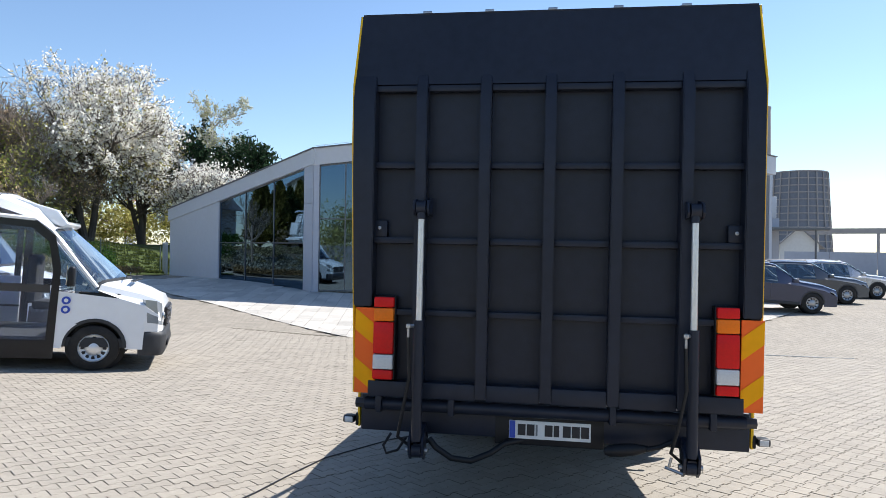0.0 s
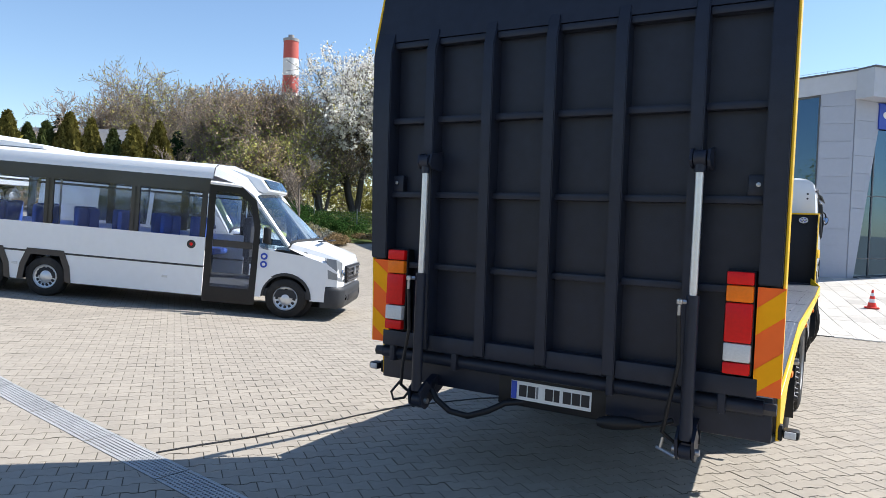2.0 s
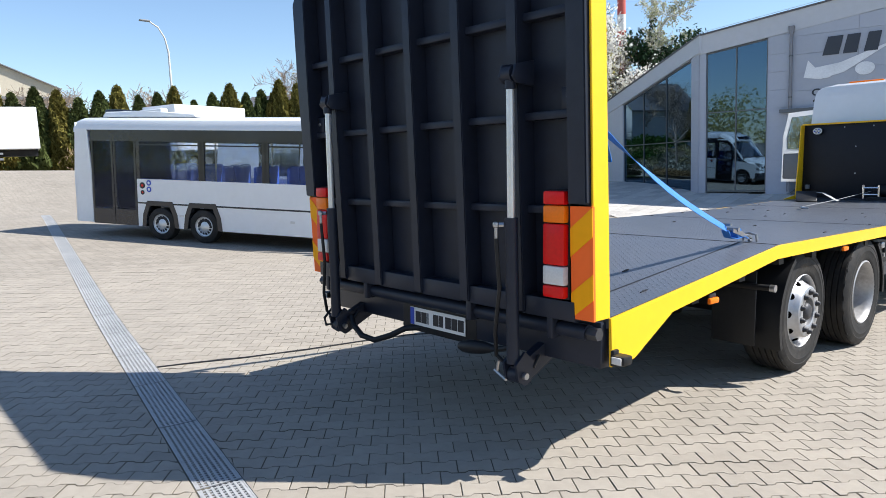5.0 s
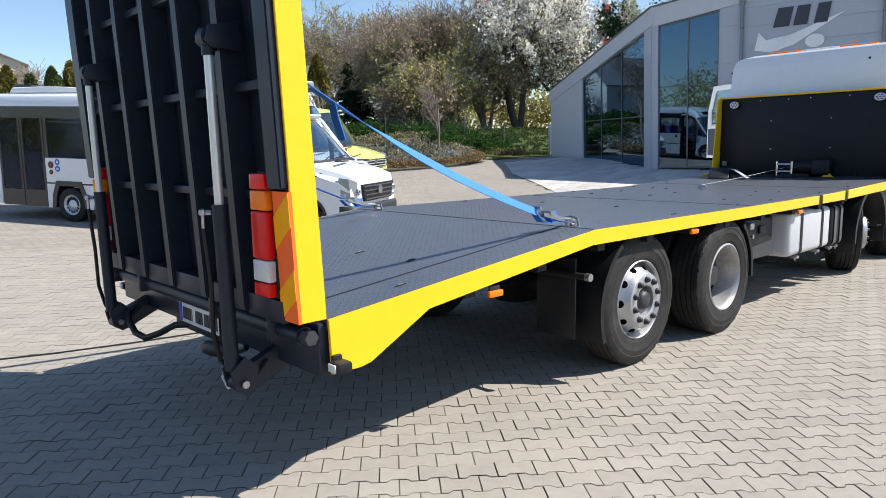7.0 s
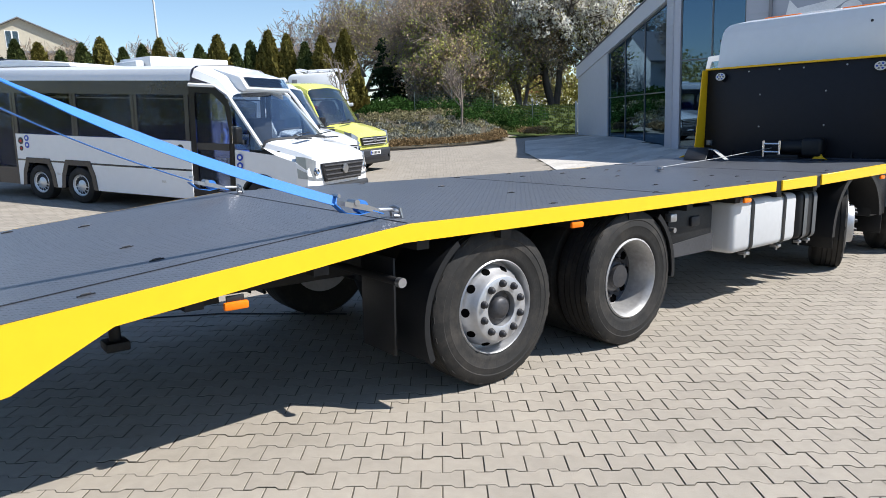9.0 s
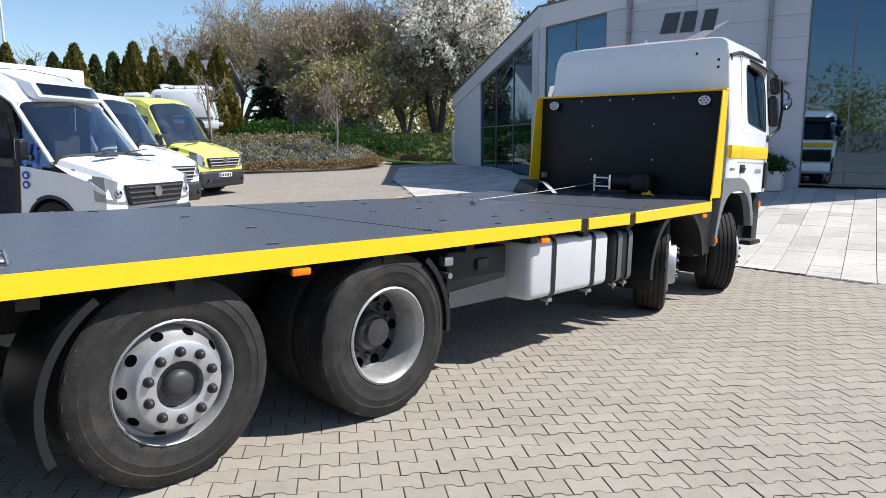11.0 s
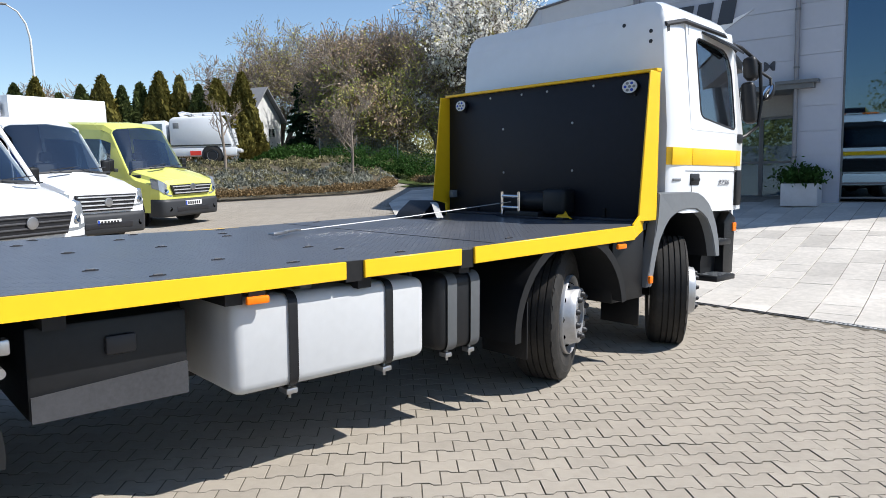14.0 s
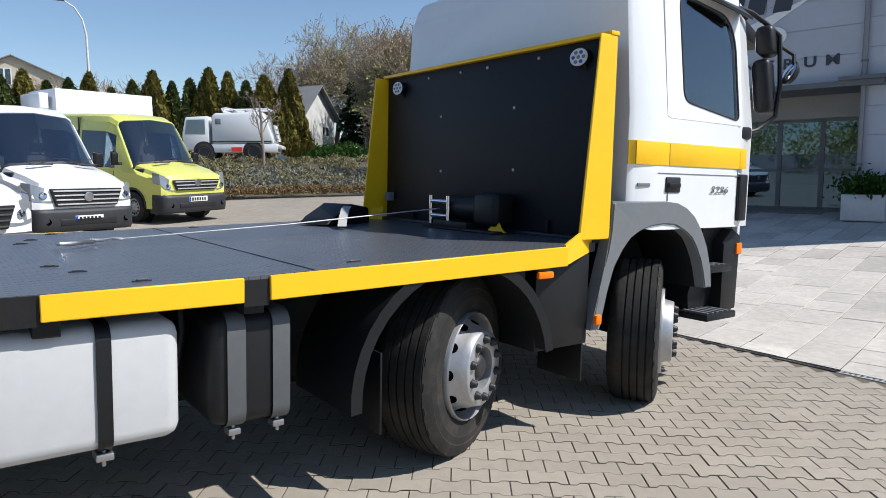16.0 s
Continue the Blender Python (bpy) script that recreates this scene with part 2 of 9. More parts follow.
def prism(bm, pts, axis, a, b, bev=0.0):
    """A polygon in the two other axes, drawn out along axis from a to b."""
    def place(p, d):
        return {"x": (d, p[0], p[1]), "y": (p[0], d, p[1]), "z": (p[0], p[1], d)}[axis]
    lo, hi = [bm.verts.new(place(p, a)) for p in pts], [bm.verts.new(place(p, b)) for p in pts]
    n = len(pts)
    f = [bm.faces.new(lo), bm.faces.new(hi[::-1])] + [bm.faces.new((lo[i], hi[i], hi[(i + 1) % n], lo[(i + 1) % n])) for i in range(n)]
    if bev:
        bmesh.ops.bevel(bm, geom=list({e for q in f for e in q.edges}), offset=bev, segments=2, affect="EDGES", profile=0.5)
    return bm


def lathe(bm, prof, seg=32, m=None, close=False):
    """Turns a profile of (radius, height) about z, laid by m."""
    rings = []
    for r, z in prof:
        rings.append([bm.verts.new((r * math.cos(2 * math.pi * i / seg), r * math.sin(2 * math.pi * i / seg), z)) for i in range(seg)])
    pairs = list(zip(rings, rings[1:])) + ([(rings[-1], rings[0])] if close else [])
    for a, c in pairs:
        for i in range(seg):
            bm.faces.new((a[i], a[(i + 1) % seg], c[(i + 1) % seg], c[i]))
    if not close:
        for q, (r, z) in ((rings[0], prof[0]), (rings[-1], prof[-1])):
            if r > 1e-4:
                bm.faces.new(q)
    if m is not None:
        for q in rings:
            for w in q:
                w.co = m @ w.co
    return bm


def rod(bm, p, q, r, seg=10, r2=None):
    """A round bar from p to q."""
    p, q = Vector(p), Vector(q)
    m = Matrix.Translation(p) @ (q - p).to_track_quat("Z", "Y").to_matrix().to_4x4()
    return lathe(bm, [(r, 0), (r if r2 is None else r2, (q - p).length)], seg, m)


def tube(bm, pts, r, seg=8, cap=True):
    """A bent bar of even radius (or a list of radii) through the points."""
    pts = [Vector(p) for p in pts]
    rs = r if isinstance(r, (list, tuple)) else [r] * len(pts)
    rings, up = [], None
    for i, p in enumerate(pts):
        d = (pts[min(i + 1, len(pts) - 1)] - pts[max(i - 1, 0)]).normalized()
        if up is None:
            up = d.orthogonal().normalized()
        up = (up - d * up.dot(d)).normalized()
        s = d.cross(up)
        rings.append([bm.verts.new(p + (up * math.cos(2 * math.pi * k / seg) + s * math.sin(2 * math.pi * k / seg)) * rs[i]) for k in range(seg)])
    for a, c in zip(rings, rings[1:]):
        for k in range(seg):
            bm.faces.new((a[k], a[(k + 1) % seg], c[(k + 1) % seg], c[k]))
    if cap:
        bm.faces.new(rings[0]); bm.faces.new(rings[-1])
    return bm


def ribbon(bm, pts, side, width, thick):
    """A flat band through the points, width along side."""
    pts, side = [Vector(p) for p in pts], Vector(side).normalized()
    rings = []
    for i, p in enumerate(pts):
        d = (pts[min(i + 1, len(pts) - 1)] - pts[max(i - 1, 0)]).normalized()
        n = d.cross(side).normalized()
        rings.append([bm.verts.new(p + side * (a * width / 2) + n * (c * thick / 2)) for a, c in ((-1, -1), (1, -1), (1, 1), (-1, 1))])
    for a, c in zip(rings, rings[1:]):
        for k in range(4):
            bm.faces.new((a[k], a[(k + 1) % 4], c[(k + 1) % 4], c[k]))
    bm.faces.new(rings[0]); bm.faces.new(rings[-1])
    return bm


def loft(bm, rings, skip=(), cap=(True, True), closed=True):
    """Skins rings of equal count; skip holds (interval, index) of faces left open."""
    vs = [[bm.verts.new(p) for p in r] for r in rings]
    n = len(rings[0])
    for i in range(len(vs) - 1):
        for k in range(n if closed else n - 1):
            if (i, k) not in skip:
                bm.faces.new((vs[i][k], vs[i][(k + 1) % n], vs[i + 1][(k + 1) % n], vs[i + 1][k]))
    if cap[0]:
        bm.faces.new(vs[0])
    if cap[1]:
        bm.faces.new(vs[-1])
    return bm


def sheet(bm, pts, thick, n=None):
    """A flat panel through the corner points with some thickness along its normal."""
    pts = [Vector(p) for p in pts]
    if n is None:
        n = (pts[1] - pts[0]).cross(pts[2] - pts[0]).normalized()
    n = Vector(n) * thick
    a, c = [bm.verts.new(p) for p in pts], [bm.verts.new(p + n) for p in pts]
    k = len(pts)
    bm.faces.new(a); bm.faces.new(c[::-1])
    for i in range(k):
        bm.faces.new((a[i], c[i], c[(i + 1) % k], a[(i + 1) % k]))
    return bm


def soft(v, k=0.5):
    return k * math.log1p(math.exp(max(-50, min(50, v / k))))


def smooth01(a, b, v):
    t = max(0.0, min(1.0, (v - a) / (b - a)))
    return t * t * (3 - 2 * t)


def h(x, y):
    """The height of the yard: it falls to a gutter by the slabs, and climbs to the house and to the terrace."""
    fy = -0.0353 * (max(y, -12) - soft(y - 10.0, 0.8)) + 0.036 * (soft(y - 13, 0.8) - soft(y - 24, 0.8))
    fx = 0.042 * (soft(-x - 5) - soft(-x - 17)) * (1 - 0.45 * smooth01(13, 21, y))
    fx += 0.04 * (soft(y - 13) - soft(y - 21.5)) * smooth01(-19, -9, x) * (1 - smooth01(3.5, 7, x))
    return 0.032 + fy - 0.0065 * max(-40, min(40, x)) + fx + 1.42 * smooth01(-19, -31, x)

# ---- the recovery truck (its own axes: x right, y forward, z up from the ground under it) ----


def truck_part(name, bm, material, parent, label=""):
    return part(name, bm, material, parent, label)


def wheel(parent, x, y, steer, side, kind, r=0.475):
    """One wheel with tyre, rim, hub and nuts; side is 1 on the right. kind: convex, concave (twin) or steer."""
    w = new("wheel")
    w.parent = parent
    w.matrix_basis = pose(x, y, r + 0.034, 0, 0, steer) @ (Matrix.Identity(4) if side > 0 else pose(0, 0, 0, 0, 0, 180)) @ pose(0, 0, 0, 0, 90, 0)
    # local z points outward
    bm = B()
    wid = 0.305
    prof = [(0.275, -wid * 0.92), (0.33, -wid * 0.97), (0.41, -wid), (r - 0.03, -wid * 0.96), (r - 0.004, -wid * 0.86)]
    for k in range(5):  # grooves of the tread
        z0 = -wid * 0.80 + k * wid * 0.15
        prof += [(r, z0), (r, z0 + wid * 0.115), (r - 0.014, z0 + wid * 0.12), (r - 0.014, z0 + wid * 0.145)]
    prof += [(r - 0.004, -0.02), (r - 0.02, -0.008), (0.412, 0.004), (0.407, 0.001), (0.37, 0.006), (0.365, 0.003), (0.32, 0.002), (0.295, -0.004), (0.275, -0.02)]
    lathe(bm, prof, 48, close=True)
    for k in range(24):  # shoulder lugs
        a = 2 * math.pi * k / 24
        box(bm, -0.018, 0.018, -0.004, 0.004, -0.03, -0.012, m=pose(0, 0, 0, 0, 0, math.degrees(a)) @ pose(r - 0.012, 0, 0, 0, 0, 90))
    part("tyre", bm, M_RUBBER, w, smooth=30)
    if kind == "concave":
        prof = [(0.298, -0.28), (0.298, -0.03), (0.305, -0.006), (0.293, 0.0), (0.272, -0.02), (0.262, -0.05), (0.255, -0.17), (0.245, -0.19), (0.25, -0.28)]
    else:
        prof = [(0.298, -0.28), (0.298, -0.05), (0.308, -0.010), (0.301, -0.003), (0.293, -0.012), (0.290, -0.11), (0.268, -0.11), (0.262, -0.045), (0.245, -0.022), (0.222, 0.008), (0.212, 0.034), (0.204, 0.040), (0.125, 0.040), (0.116, 0.036), (0.112, -0.01)]
    out = 0.045 if kind == "steer" else 0.0  # front wheels stand out further
    bm = lathe(B(), [(a * 0.93, b + out * max(0.0, min(1.0, (b + 0.045) / 0.075))) for a, b in prof], 40, close=kind == "concave")
    rim = part("rim", bm, M_RIM if kind != "concave" else mat("rim_worn", (0.40, 0.39, 0.38), 0.5, metal=0.5, vary=0.2, scale=10, dirt=0.5, dirtcol=(0.12, 0.10, 0.085)), w)
    if kind == "concave":
        part("disc", lathe(B(), [(0.232, -0.185), (0.218, -0.20), (0.17, -0.205), (0.09, -0.20), (0.09, -0.22), (0.23, -0.22)], 40, close=True), M_HUB, w)
    # hand holes round the disc
    for k in range(10):
        a = 2 * math.pi * (k + 0.5) / 10
        bm = B()
        rr, tilt = (0.20, 0) if kind == "concave" else (0.2285, -58) if not out else (0.2295, -66)
        m = pose(0, 0, 0, 0, 0, math.degrees(a)) @ pose(rr, 0, -0.197 if kind == "concave" else (-0.026 + 0.42 * out), 0, -tilt if kind != "concave" else 0, 0)
        k_ = 1.30 if kind == "concave" else 1.15
        lathe(bm, [(0.0, 0.003), (0.021 * k_, 0.003), (0.024 * k_, 0.0), (0.024 * k_, -0.01)], 12, m)
        part("hand_hole", bm, M_HOLE, rim)
    bm = B()
    if kind == "concave":
        lathe(bm, [(0.118, -0.21), (0.112, -0.15), (0.10, -0.135), (0.085, -0.13), (0.08, -0.10), (0.0, -0.095)], 28)
    else:
        lathe(bm, [(0.104, -0.03), (0.102, 0.002), (0.070, 0.004), (0.066, 0.030), (0.052, 0.044), (0.03, 0.050), (0.0, 0.052)], 28, Matrix.Translation((0, 0, out * 0.6)))
    part("hub", bm, M_HUB, w)
    for k in range(10):
        a = 2 * math.pi * k / 10
        rr, z0 = (0.153, -0.205) if kind == "concave" else (0.152, 0.040 + out)
        bm = B()
        m = Matrix.Translation((rr * math.cos(a), rr * math.sin(a), z0))
        lathe(bm, [(0.024, 0), (0.023, 0.008), (0.019, 0.012), (0.017, 0.024), (0.010, 0.030), (0, 0.031)], 10, m)
        part("wheel_nut", bm, M_INK if kind != "concave" else M_HUB, w)
    if kind == "concave":  # the inner twin
        bm = lathe(B(), [(0.275, -wid - 0.31), (0.41, -wid - 0.33), (r - 0.01, -wid - 0.30), (r, -wid - 0.26), (r, -wid - 0.07), (r - 0.01, -wid - 0.03), (0.41, -wid - 0.01), (0.275, -wid - 0.03)], 40, close=True)
        part("inner_tyre", bm, M_RUBBER, w)
    return w


STAND = LEVEL @ pose(0, 0, 0, 0, 0, 0.55)  # the truck stands a little askew
truck = thing("recovery_truck", STAND.copy(), "white and yellow four-axle recovery truck with black raised loading ramp", "truck")

# loading ramp, standing upright at the tail
RX = [-1.205, -0.843, -0.43, -0.02, 0.395, 0.813, 1.205]


def ramp_y(z):
    return 0.055 - 0.06 * (min(z, 2.88) - 0.87) / 1.4 + 0.17 * max(0.0, z - 2.88)


def ramp_l(z):
    """How far the left edge of the ramp lies further out, growing with height."""
    return 0.036 * max(0.0, min(1.0, (z - 1.0) / 1.5))


ramp = new("loading_ramp"); ramp.parent = truck
bm = B()
loft(bm, [[(x, ramp_y(z) + 0.085, z) for x in (-w - ramp_l(z), w)] + [(x, ramp_y(z) + 0.10, z) for x in (w, -w - ramp_l(z))] for z, w in ((0.85, 1.255), (1.0, 1.255), (2.5, 1.255), (2.88, 1.255), (3.37, 1.235))])
part("ramp_sheet", bm, M_BLACK, ramp, smooth=0)
for i, x in enumerate(RX):
    w = 0.036 if 0 < i < 6 else 0.055
    bm = B()
    loft(bm, [[(x - w - (ramp_l(z) if i == 0 else 0), ramp_y(z) - dd, z), (x + w, ramp_y(z) - dd, z), (x + w, ramp_y(z) + 0.085, z), (x - w - (ramp_l(z) if i == 0 else 0), ramp_y(z) + 0.085, z)] for z, dd in ((0.86 if 0 < i < 6 else 1.435, 0.035), (2.3, 0.035), (2.80, 0.03), (2.95, -0.008))])
    bmesh.ops.bevel(bm, geom=bm.edges[:], offset=0.006, segments=2, affect="EDGES")
    part("ramp_rib", bm, M_BLACK, ramp)
for z in (0.90, 1.40, 1.87, 2.36, 2.86):
    for i in range(6):
        bm = B()
        t = 0.05 if z < 1 else 0.02
        box(bm, RX[i] + 0.037, RX[i + 1] - 0.037, ramp_y(z) + (-0.02 if z < 1 else 0.015), ramp_y(z) + 0.084, z - t, z + t, 0.004)
        part("ramp_cross_bar", bm, M_BLACK, ramp)
bm = B(); loft(bm, [[(-w - 0.036, ramp_y(z) + d, z), (w, ramp_y(z) + d, z), (w, ramp_y(z) + d + 0.012, z), (-w - 0.036, ramp_y(z) + d + 0.012, z)] for z, d, w in ((2.885, 0.012, 1.276), (3.37, 0.002, 1.256))]); part("upper_plate", bm, M_BLACK, ramp, smooth=0)
bm = B(); box(bm, -1.275, 1.24, ramp_y(3.37) - 0.0, ramp_y(3.37) + 0.1, 3.37, 3.382, 0.003); part("ramp_lip", bm, M_BLACK, ramp)
for x in RX[1:6]:  # lugs on the upper edge
    bm = B(); box(bm, x - 0.03, x + 0.03, ramp_y(3.37) + 0.01, ramp_y(3.37) + 0.07, 3.383, 3.40, 0.003); part("lug", bm, M_STEEL, ramp)
for s in (-1, 1):  # yellow side plates
    bm = B()
    loft(bm, [[(s * (a + k), ramp_y(z) + d, z) for a, d in ((1.262, 0.0), (1.275, 0.0), (1.275, w), (1.262, w))] for z, w, k in [(z, w, (ramp_l(z) if s < 0 else 0) - t) for z, w, t in ((0.865, 0.13, 0), (1.0, 0.13, 0), (2.5, 0.12, 0), (2.88, 0.12, 0), (3.37, 0.09, 0.02))]])
    bmesh.ops.bevel(bm, geom=bm.edges[:], offset=0.003, segments=1, affect="EDGES")
    part("side_plate", bm, M_YELLOW, ramp, "yellow painted side plate")
    bm = B(); box(bm, s * 1.235 - 0.027, s * 1.235 + 0.026, ramp_y(1.5) + 0.015, ramp_y(1.5) + 0.085, 0.87, 2.6, 0.003)
    part("edge_bar", bm, M_BLACK, ramp)
    # pocket with a bracket
    bm = B(); box(bm, s * 1.12 - 0.05, s * 1.12 + 0.05, ramp_y(1.9) + 0.03, ramp_y(1.9) + 0.083, 1.89, 2.0, 0.006)
    br = part("bracket", bm, M_BLACK, ramp)
    part("bolt", lathe(B(), [(0.012, 0), (0.012, 0.008), (0, 0.01)], 8, pose(s * 1.12, ramp_y(1.9) + 0.03, 1.95, 90)), M_STEEL, br)

# lift cylinders
for s in (-1, 1):
    x = 0.850 if s > 0 else -0.820
    cyl = new("lift_cylinder"); cyl.parent = truck
    part("piston_rod", rod(B(), (x, -0.075, 1.34), (x, -0.085, 2.03), 0.021, 16), mat("satin_rod", (0.72, 0.72, 0.71), 0.3, metal=0.55, vary=0.08, scale=15), cyl, "bright chrome piston rod")
    part("cylinder_barrel", rod(B(), (x, -0.06, 0.60), (x, -0.075, 1.36), 0.034, 18), M_BLACK, cyl)
    bm = B(); rod(bm, (x - 0.03, -0.03, 0.535), (x + 0.03, -0.03, 0.535), 0.045, 16)
    for q in (x - 0.05, x + 0.035):
        prism(bm, [(-0.07, 0.51), (-0.02, 0.475), (0.02, 0.49), (0.05, 0.60), (-0.02, 0.66), (-0.09, 0.60)], "x", q, q + 0.015)
    part("lower_eye", bm, M_BLACK, cyl)
    bm = B(); rod(bm, (x - 0.03, -0.085, 2.075), (x + 0.03, -0.085, 2.075), 0.042, 16); rod(bm, (x, -0.085, 2.0), (x, -0.085, 2.05), 0.028, 12)
    for q in (x - 0.052, x + 0.036):
        prism(bm, [(-0.12, 2.06), (-0.10, 2.12), (0.04, 2.15), (0.04, 2.02), (-0.09, 2.03)], "x", q, q + 0.016, 0.003)
    part("upper_eye", bm, M_BLACK, cyl)
    bm = B(); rod(bm, (x - 0.03, -0.10, 1.325), (x - 0.055, -0.125, 1.325), 0.013, 6); lathe(bm, [(0.0, -0.02), (0.016, -0.012), (0.018, 0.0), (0.016, 0.012), (0.0, 0.02)], 10, pose(x - 0.055, -0.13, 1.325)); rod(bm, (x - 0.055, -0.13, 1.31), (x - 0.055, -0.13, 1.25), 0.009, 8)
    part("hose_fitting", bm, M_STEEL, cyl)
    bm = B(); tube(bm, [(x - 0.055, -0.13, 1.255), (x - 0.045, -0.115, 1.0), (x - 0.09, -0.10, 0.76), (x - 0.12, -0.06, 0.62), (x - 0.05, -0.03, 0.56), (x + 0.05, 0.05, 0.57), (x + 0.04, 0.10, 0.62)], 0.011, 8)
    part("hose", bm, M_PLASTIC, cyl)
    # arm to the frame
    bm = B(); sheet(bm, [(x - 0.02, -0.04, 0.49), (x - 0.02, 0.02, 0.48), (x - 0.02, 0.36, 0.64), (x - 0.02, 0.36, 0.76), (x - 0.02, 0.06, 0.63), (x - 0.02, -0.06, 0.58)], 0.05, (1, 0, 0))
    part("cylinder_arm", bm, M_BLACK, cyl)
    bm = B(); rod(bm, (x - 0.07, -0.03, 0.535), (x + 0.07, -0.03, 0.535), 0.018, 10)
    part("pin", bm, M_STEEL, cyl)

# tail: hinge tube, under-run beam, lamps and boards
bm = B(); rod(bm, (-1.2, 0.115, 0.79), (1.2, 0.115, 0.79), 0.042, 18)
for x in (-0.62, 0.4, 1.0, -1.1):
    box(bm, x - 0.02, x + 0.02, 0.05, 0.17, 0.74, 0.86, 0.006)
part("hinge_tube", bm, M_BLACK, truck)
for s in (-1, 1):
    part("hinge_end_cap", rod(B(), (s * 1.2, 0.115, 0.79), (s * 1.262, 0.115, 0.79), 0.034, 6), M_HUB, truck)
bm = B(); box(bm, -1.24, 1.24, 0.16, 0.24, 0.60, 0.84, 0.01)
part("rear_beam", bm, M_BLACK, truck)
bm = B(); box(bm, -0.34, 0.36, 0.155, 0.19, 0.56, 0.78, 0.012); part("plate_holder", bm, M_PLASTIC, truck)
plate = new("number_plate"); plate.parent = truck
bm = B(); box(bm, -0.246, 0.274, 0.145, 0.150, 0.606, 0.722, 0.002); part("plate_back", bm, M_PLATEWHITE, plate)
bm = B(); box(bm, -0.243, -0.207, 0.142, 0.146, 0.609, 0.719); part("blue_band", bm, M_EUBLUE, plate)
for k, w in enumerate((0.05, 0.05, 0.012, 0.05, 0.035, 0.05, 0.05, 0.05)):
    x = -0.19 + k * 0.0575
    bm = B(); box(bm, x, x + w, 0.142, 0.146, 0.628, 0.70)
    part("character_bar", bm, M_INK if k != 2 else M_GREYPL, plate)
for s in (-1, 1):
    lamp = new("tail_lamp"); lamp.parent = truck
    xa, xb = sorted((s * 1.0, s * 1.132))
    bm = B(); box(bm, xa - 0.008, xb + 0.008, 0.03, 0.11, 0.955, 1.505, 0.012); part("lamp_housing", bm, M_PLASTIC, lamp)
    for z0, z1, mm, lab in ((0.965, 1.025, M_RED, ""), (1.03, 1.125, M_CLEAR, "clear reversing lens"), (1.13, 1.335, M_RED, ""), (1.34, 1.425, M_AMBER, "amber indicator lens"), (1.43, 1.497, M_RED, "")):
        bm = B(); box(bm, xa, xb, -0.008, 0.035, z0, z1, 0.008); part("lens", bm, mm, lamp, lab)
    board = new("marker_board"); board.parent = truck
    xa, xb = (1.148, 1.2795) if s > 0 else (-1.2605, -1.124)
    bm = B(); loft(bm, [[(xa, ramp_y(z) - 0.012, z), (xb, ramp_y(z) - 0.012, z), (xb, ramp_y(z) + 0.004, z), (xa, ramp_y(z) + 0.004, z)] for z in (0.866, 1.424)]); part("board", bm, M_ORANGE, board, "fluorescent orange board", smooth=0)
    for z0, z1 in ((0.868, 0.995), (1.175, 1.315)):  # slanting bands, climbing outwards
        xi, xo = (xa, xb) if s > 0 else (xb, xa)
        bm = B(); sheet(bm, [(x, ramp_y(z) - 0.0125, z) for x, z in ((xi, z0), (xo, z0 + 0.105), (xo, min(1.422, z1 + 0.105)), (xi, z1))], 0.003, (0, -1, 0)); part("amber_band", bm, M_AMBERFILM, board)
    out = new("outline_lamp"); out.parent = truck
    bm = B(); box(bm, s * 1.278 - 0.012, s * 1.278 + 0.012, 0.20, 0.25, 0.615, 0.70, 0.008); part("lamp_foot", bm, M_PLASTIC, out)
    bm = B(); box(bm, min(s * 1.29, s * 1.37), max(s * 1.29, s * 1.37), 0.17, 0.25, 0.635, 0.685, 0.014); part("lamp_body", bm, M_PLASTIC, out)
    bm = B(); box(bm, min(s * 1.30, s * 1.355), max(s * 1.30, s * 1.355), 0.162, 0.172, 0.642, 0.678, 0.004); part("lens", bm, M_CLEAR, out)
# hanging hose at the tail
bm = B(); tube(bm, [(-0.75, 0.02, 0.60), (-0.70, 0.0, 0.55), (-0.60, 0.0, 0.49), (-0.48, 0.02, 0.475), (-0.36, 0.06, 0.52), (-0.27, 0.12, 0.575), (-0.1, 0.2, 0.60)], 0.02, 10)
part("hydraulic_hose", bm, M_PLASTIC, truck)
bm = B(); tube(bm, [(-1.0, 0.02, 0.62), (-1.04, -0.02, 0.55), (-1.02, -0.02, 0.50), (-0.95, 0.0, 0.52), (-0.9, 0.02, 0.6)], 0.009, 8); part("cable_loop", bm, M_PLASTIC, truck)
# padded grip of the ramp on its bent stem
prof = [(0.0, 0.0), (0.022, 0.004), (0.036, 0.03), (0.041, 0.08), (0.038, 0.14), (0.026, 0.19), (0.015, 0.22), (0.0, 0.222)]
part("ramp_grip", lathe(B(), [(r, z * 1.25) for r, z in prof], 16, pose(0.345, 0.03, 0.585, 0, 84, 4)), M_PLASTIC, truck)
bm = B(); tube(bm, [(0.60, 0.035, 0.61), (0.68, 0.05, 0.625), (0.76, 0.06, 0.66)], 0.016, 8); part("grip_stem", bm, M_PLASTIC, truck)
bm = B(); rod(bm, (0.70, -0.04, 0.53), (0.80, -0.06, 0.50), 0.010, 8); rod(bm, (0.72, -0.045, 0.525), (0.735, -0.05, 0.59), 0.008, 8); part("locking_lever", bm, M_STEEL, truck)

# deck: flat bed with a falling tail
DK = [(0.195, 0.865), (2.2, 1.083), (4.5, 1.083), (6.5, 1.09), (8.62, 1.145)]


def deck_z(y):
    for (a, za), (b, zb) in zip(DK, DK[1:]):
        if y <= b:
            return za + (zb - za) * (y - a) / (b - a)
    return DK[-1][1]


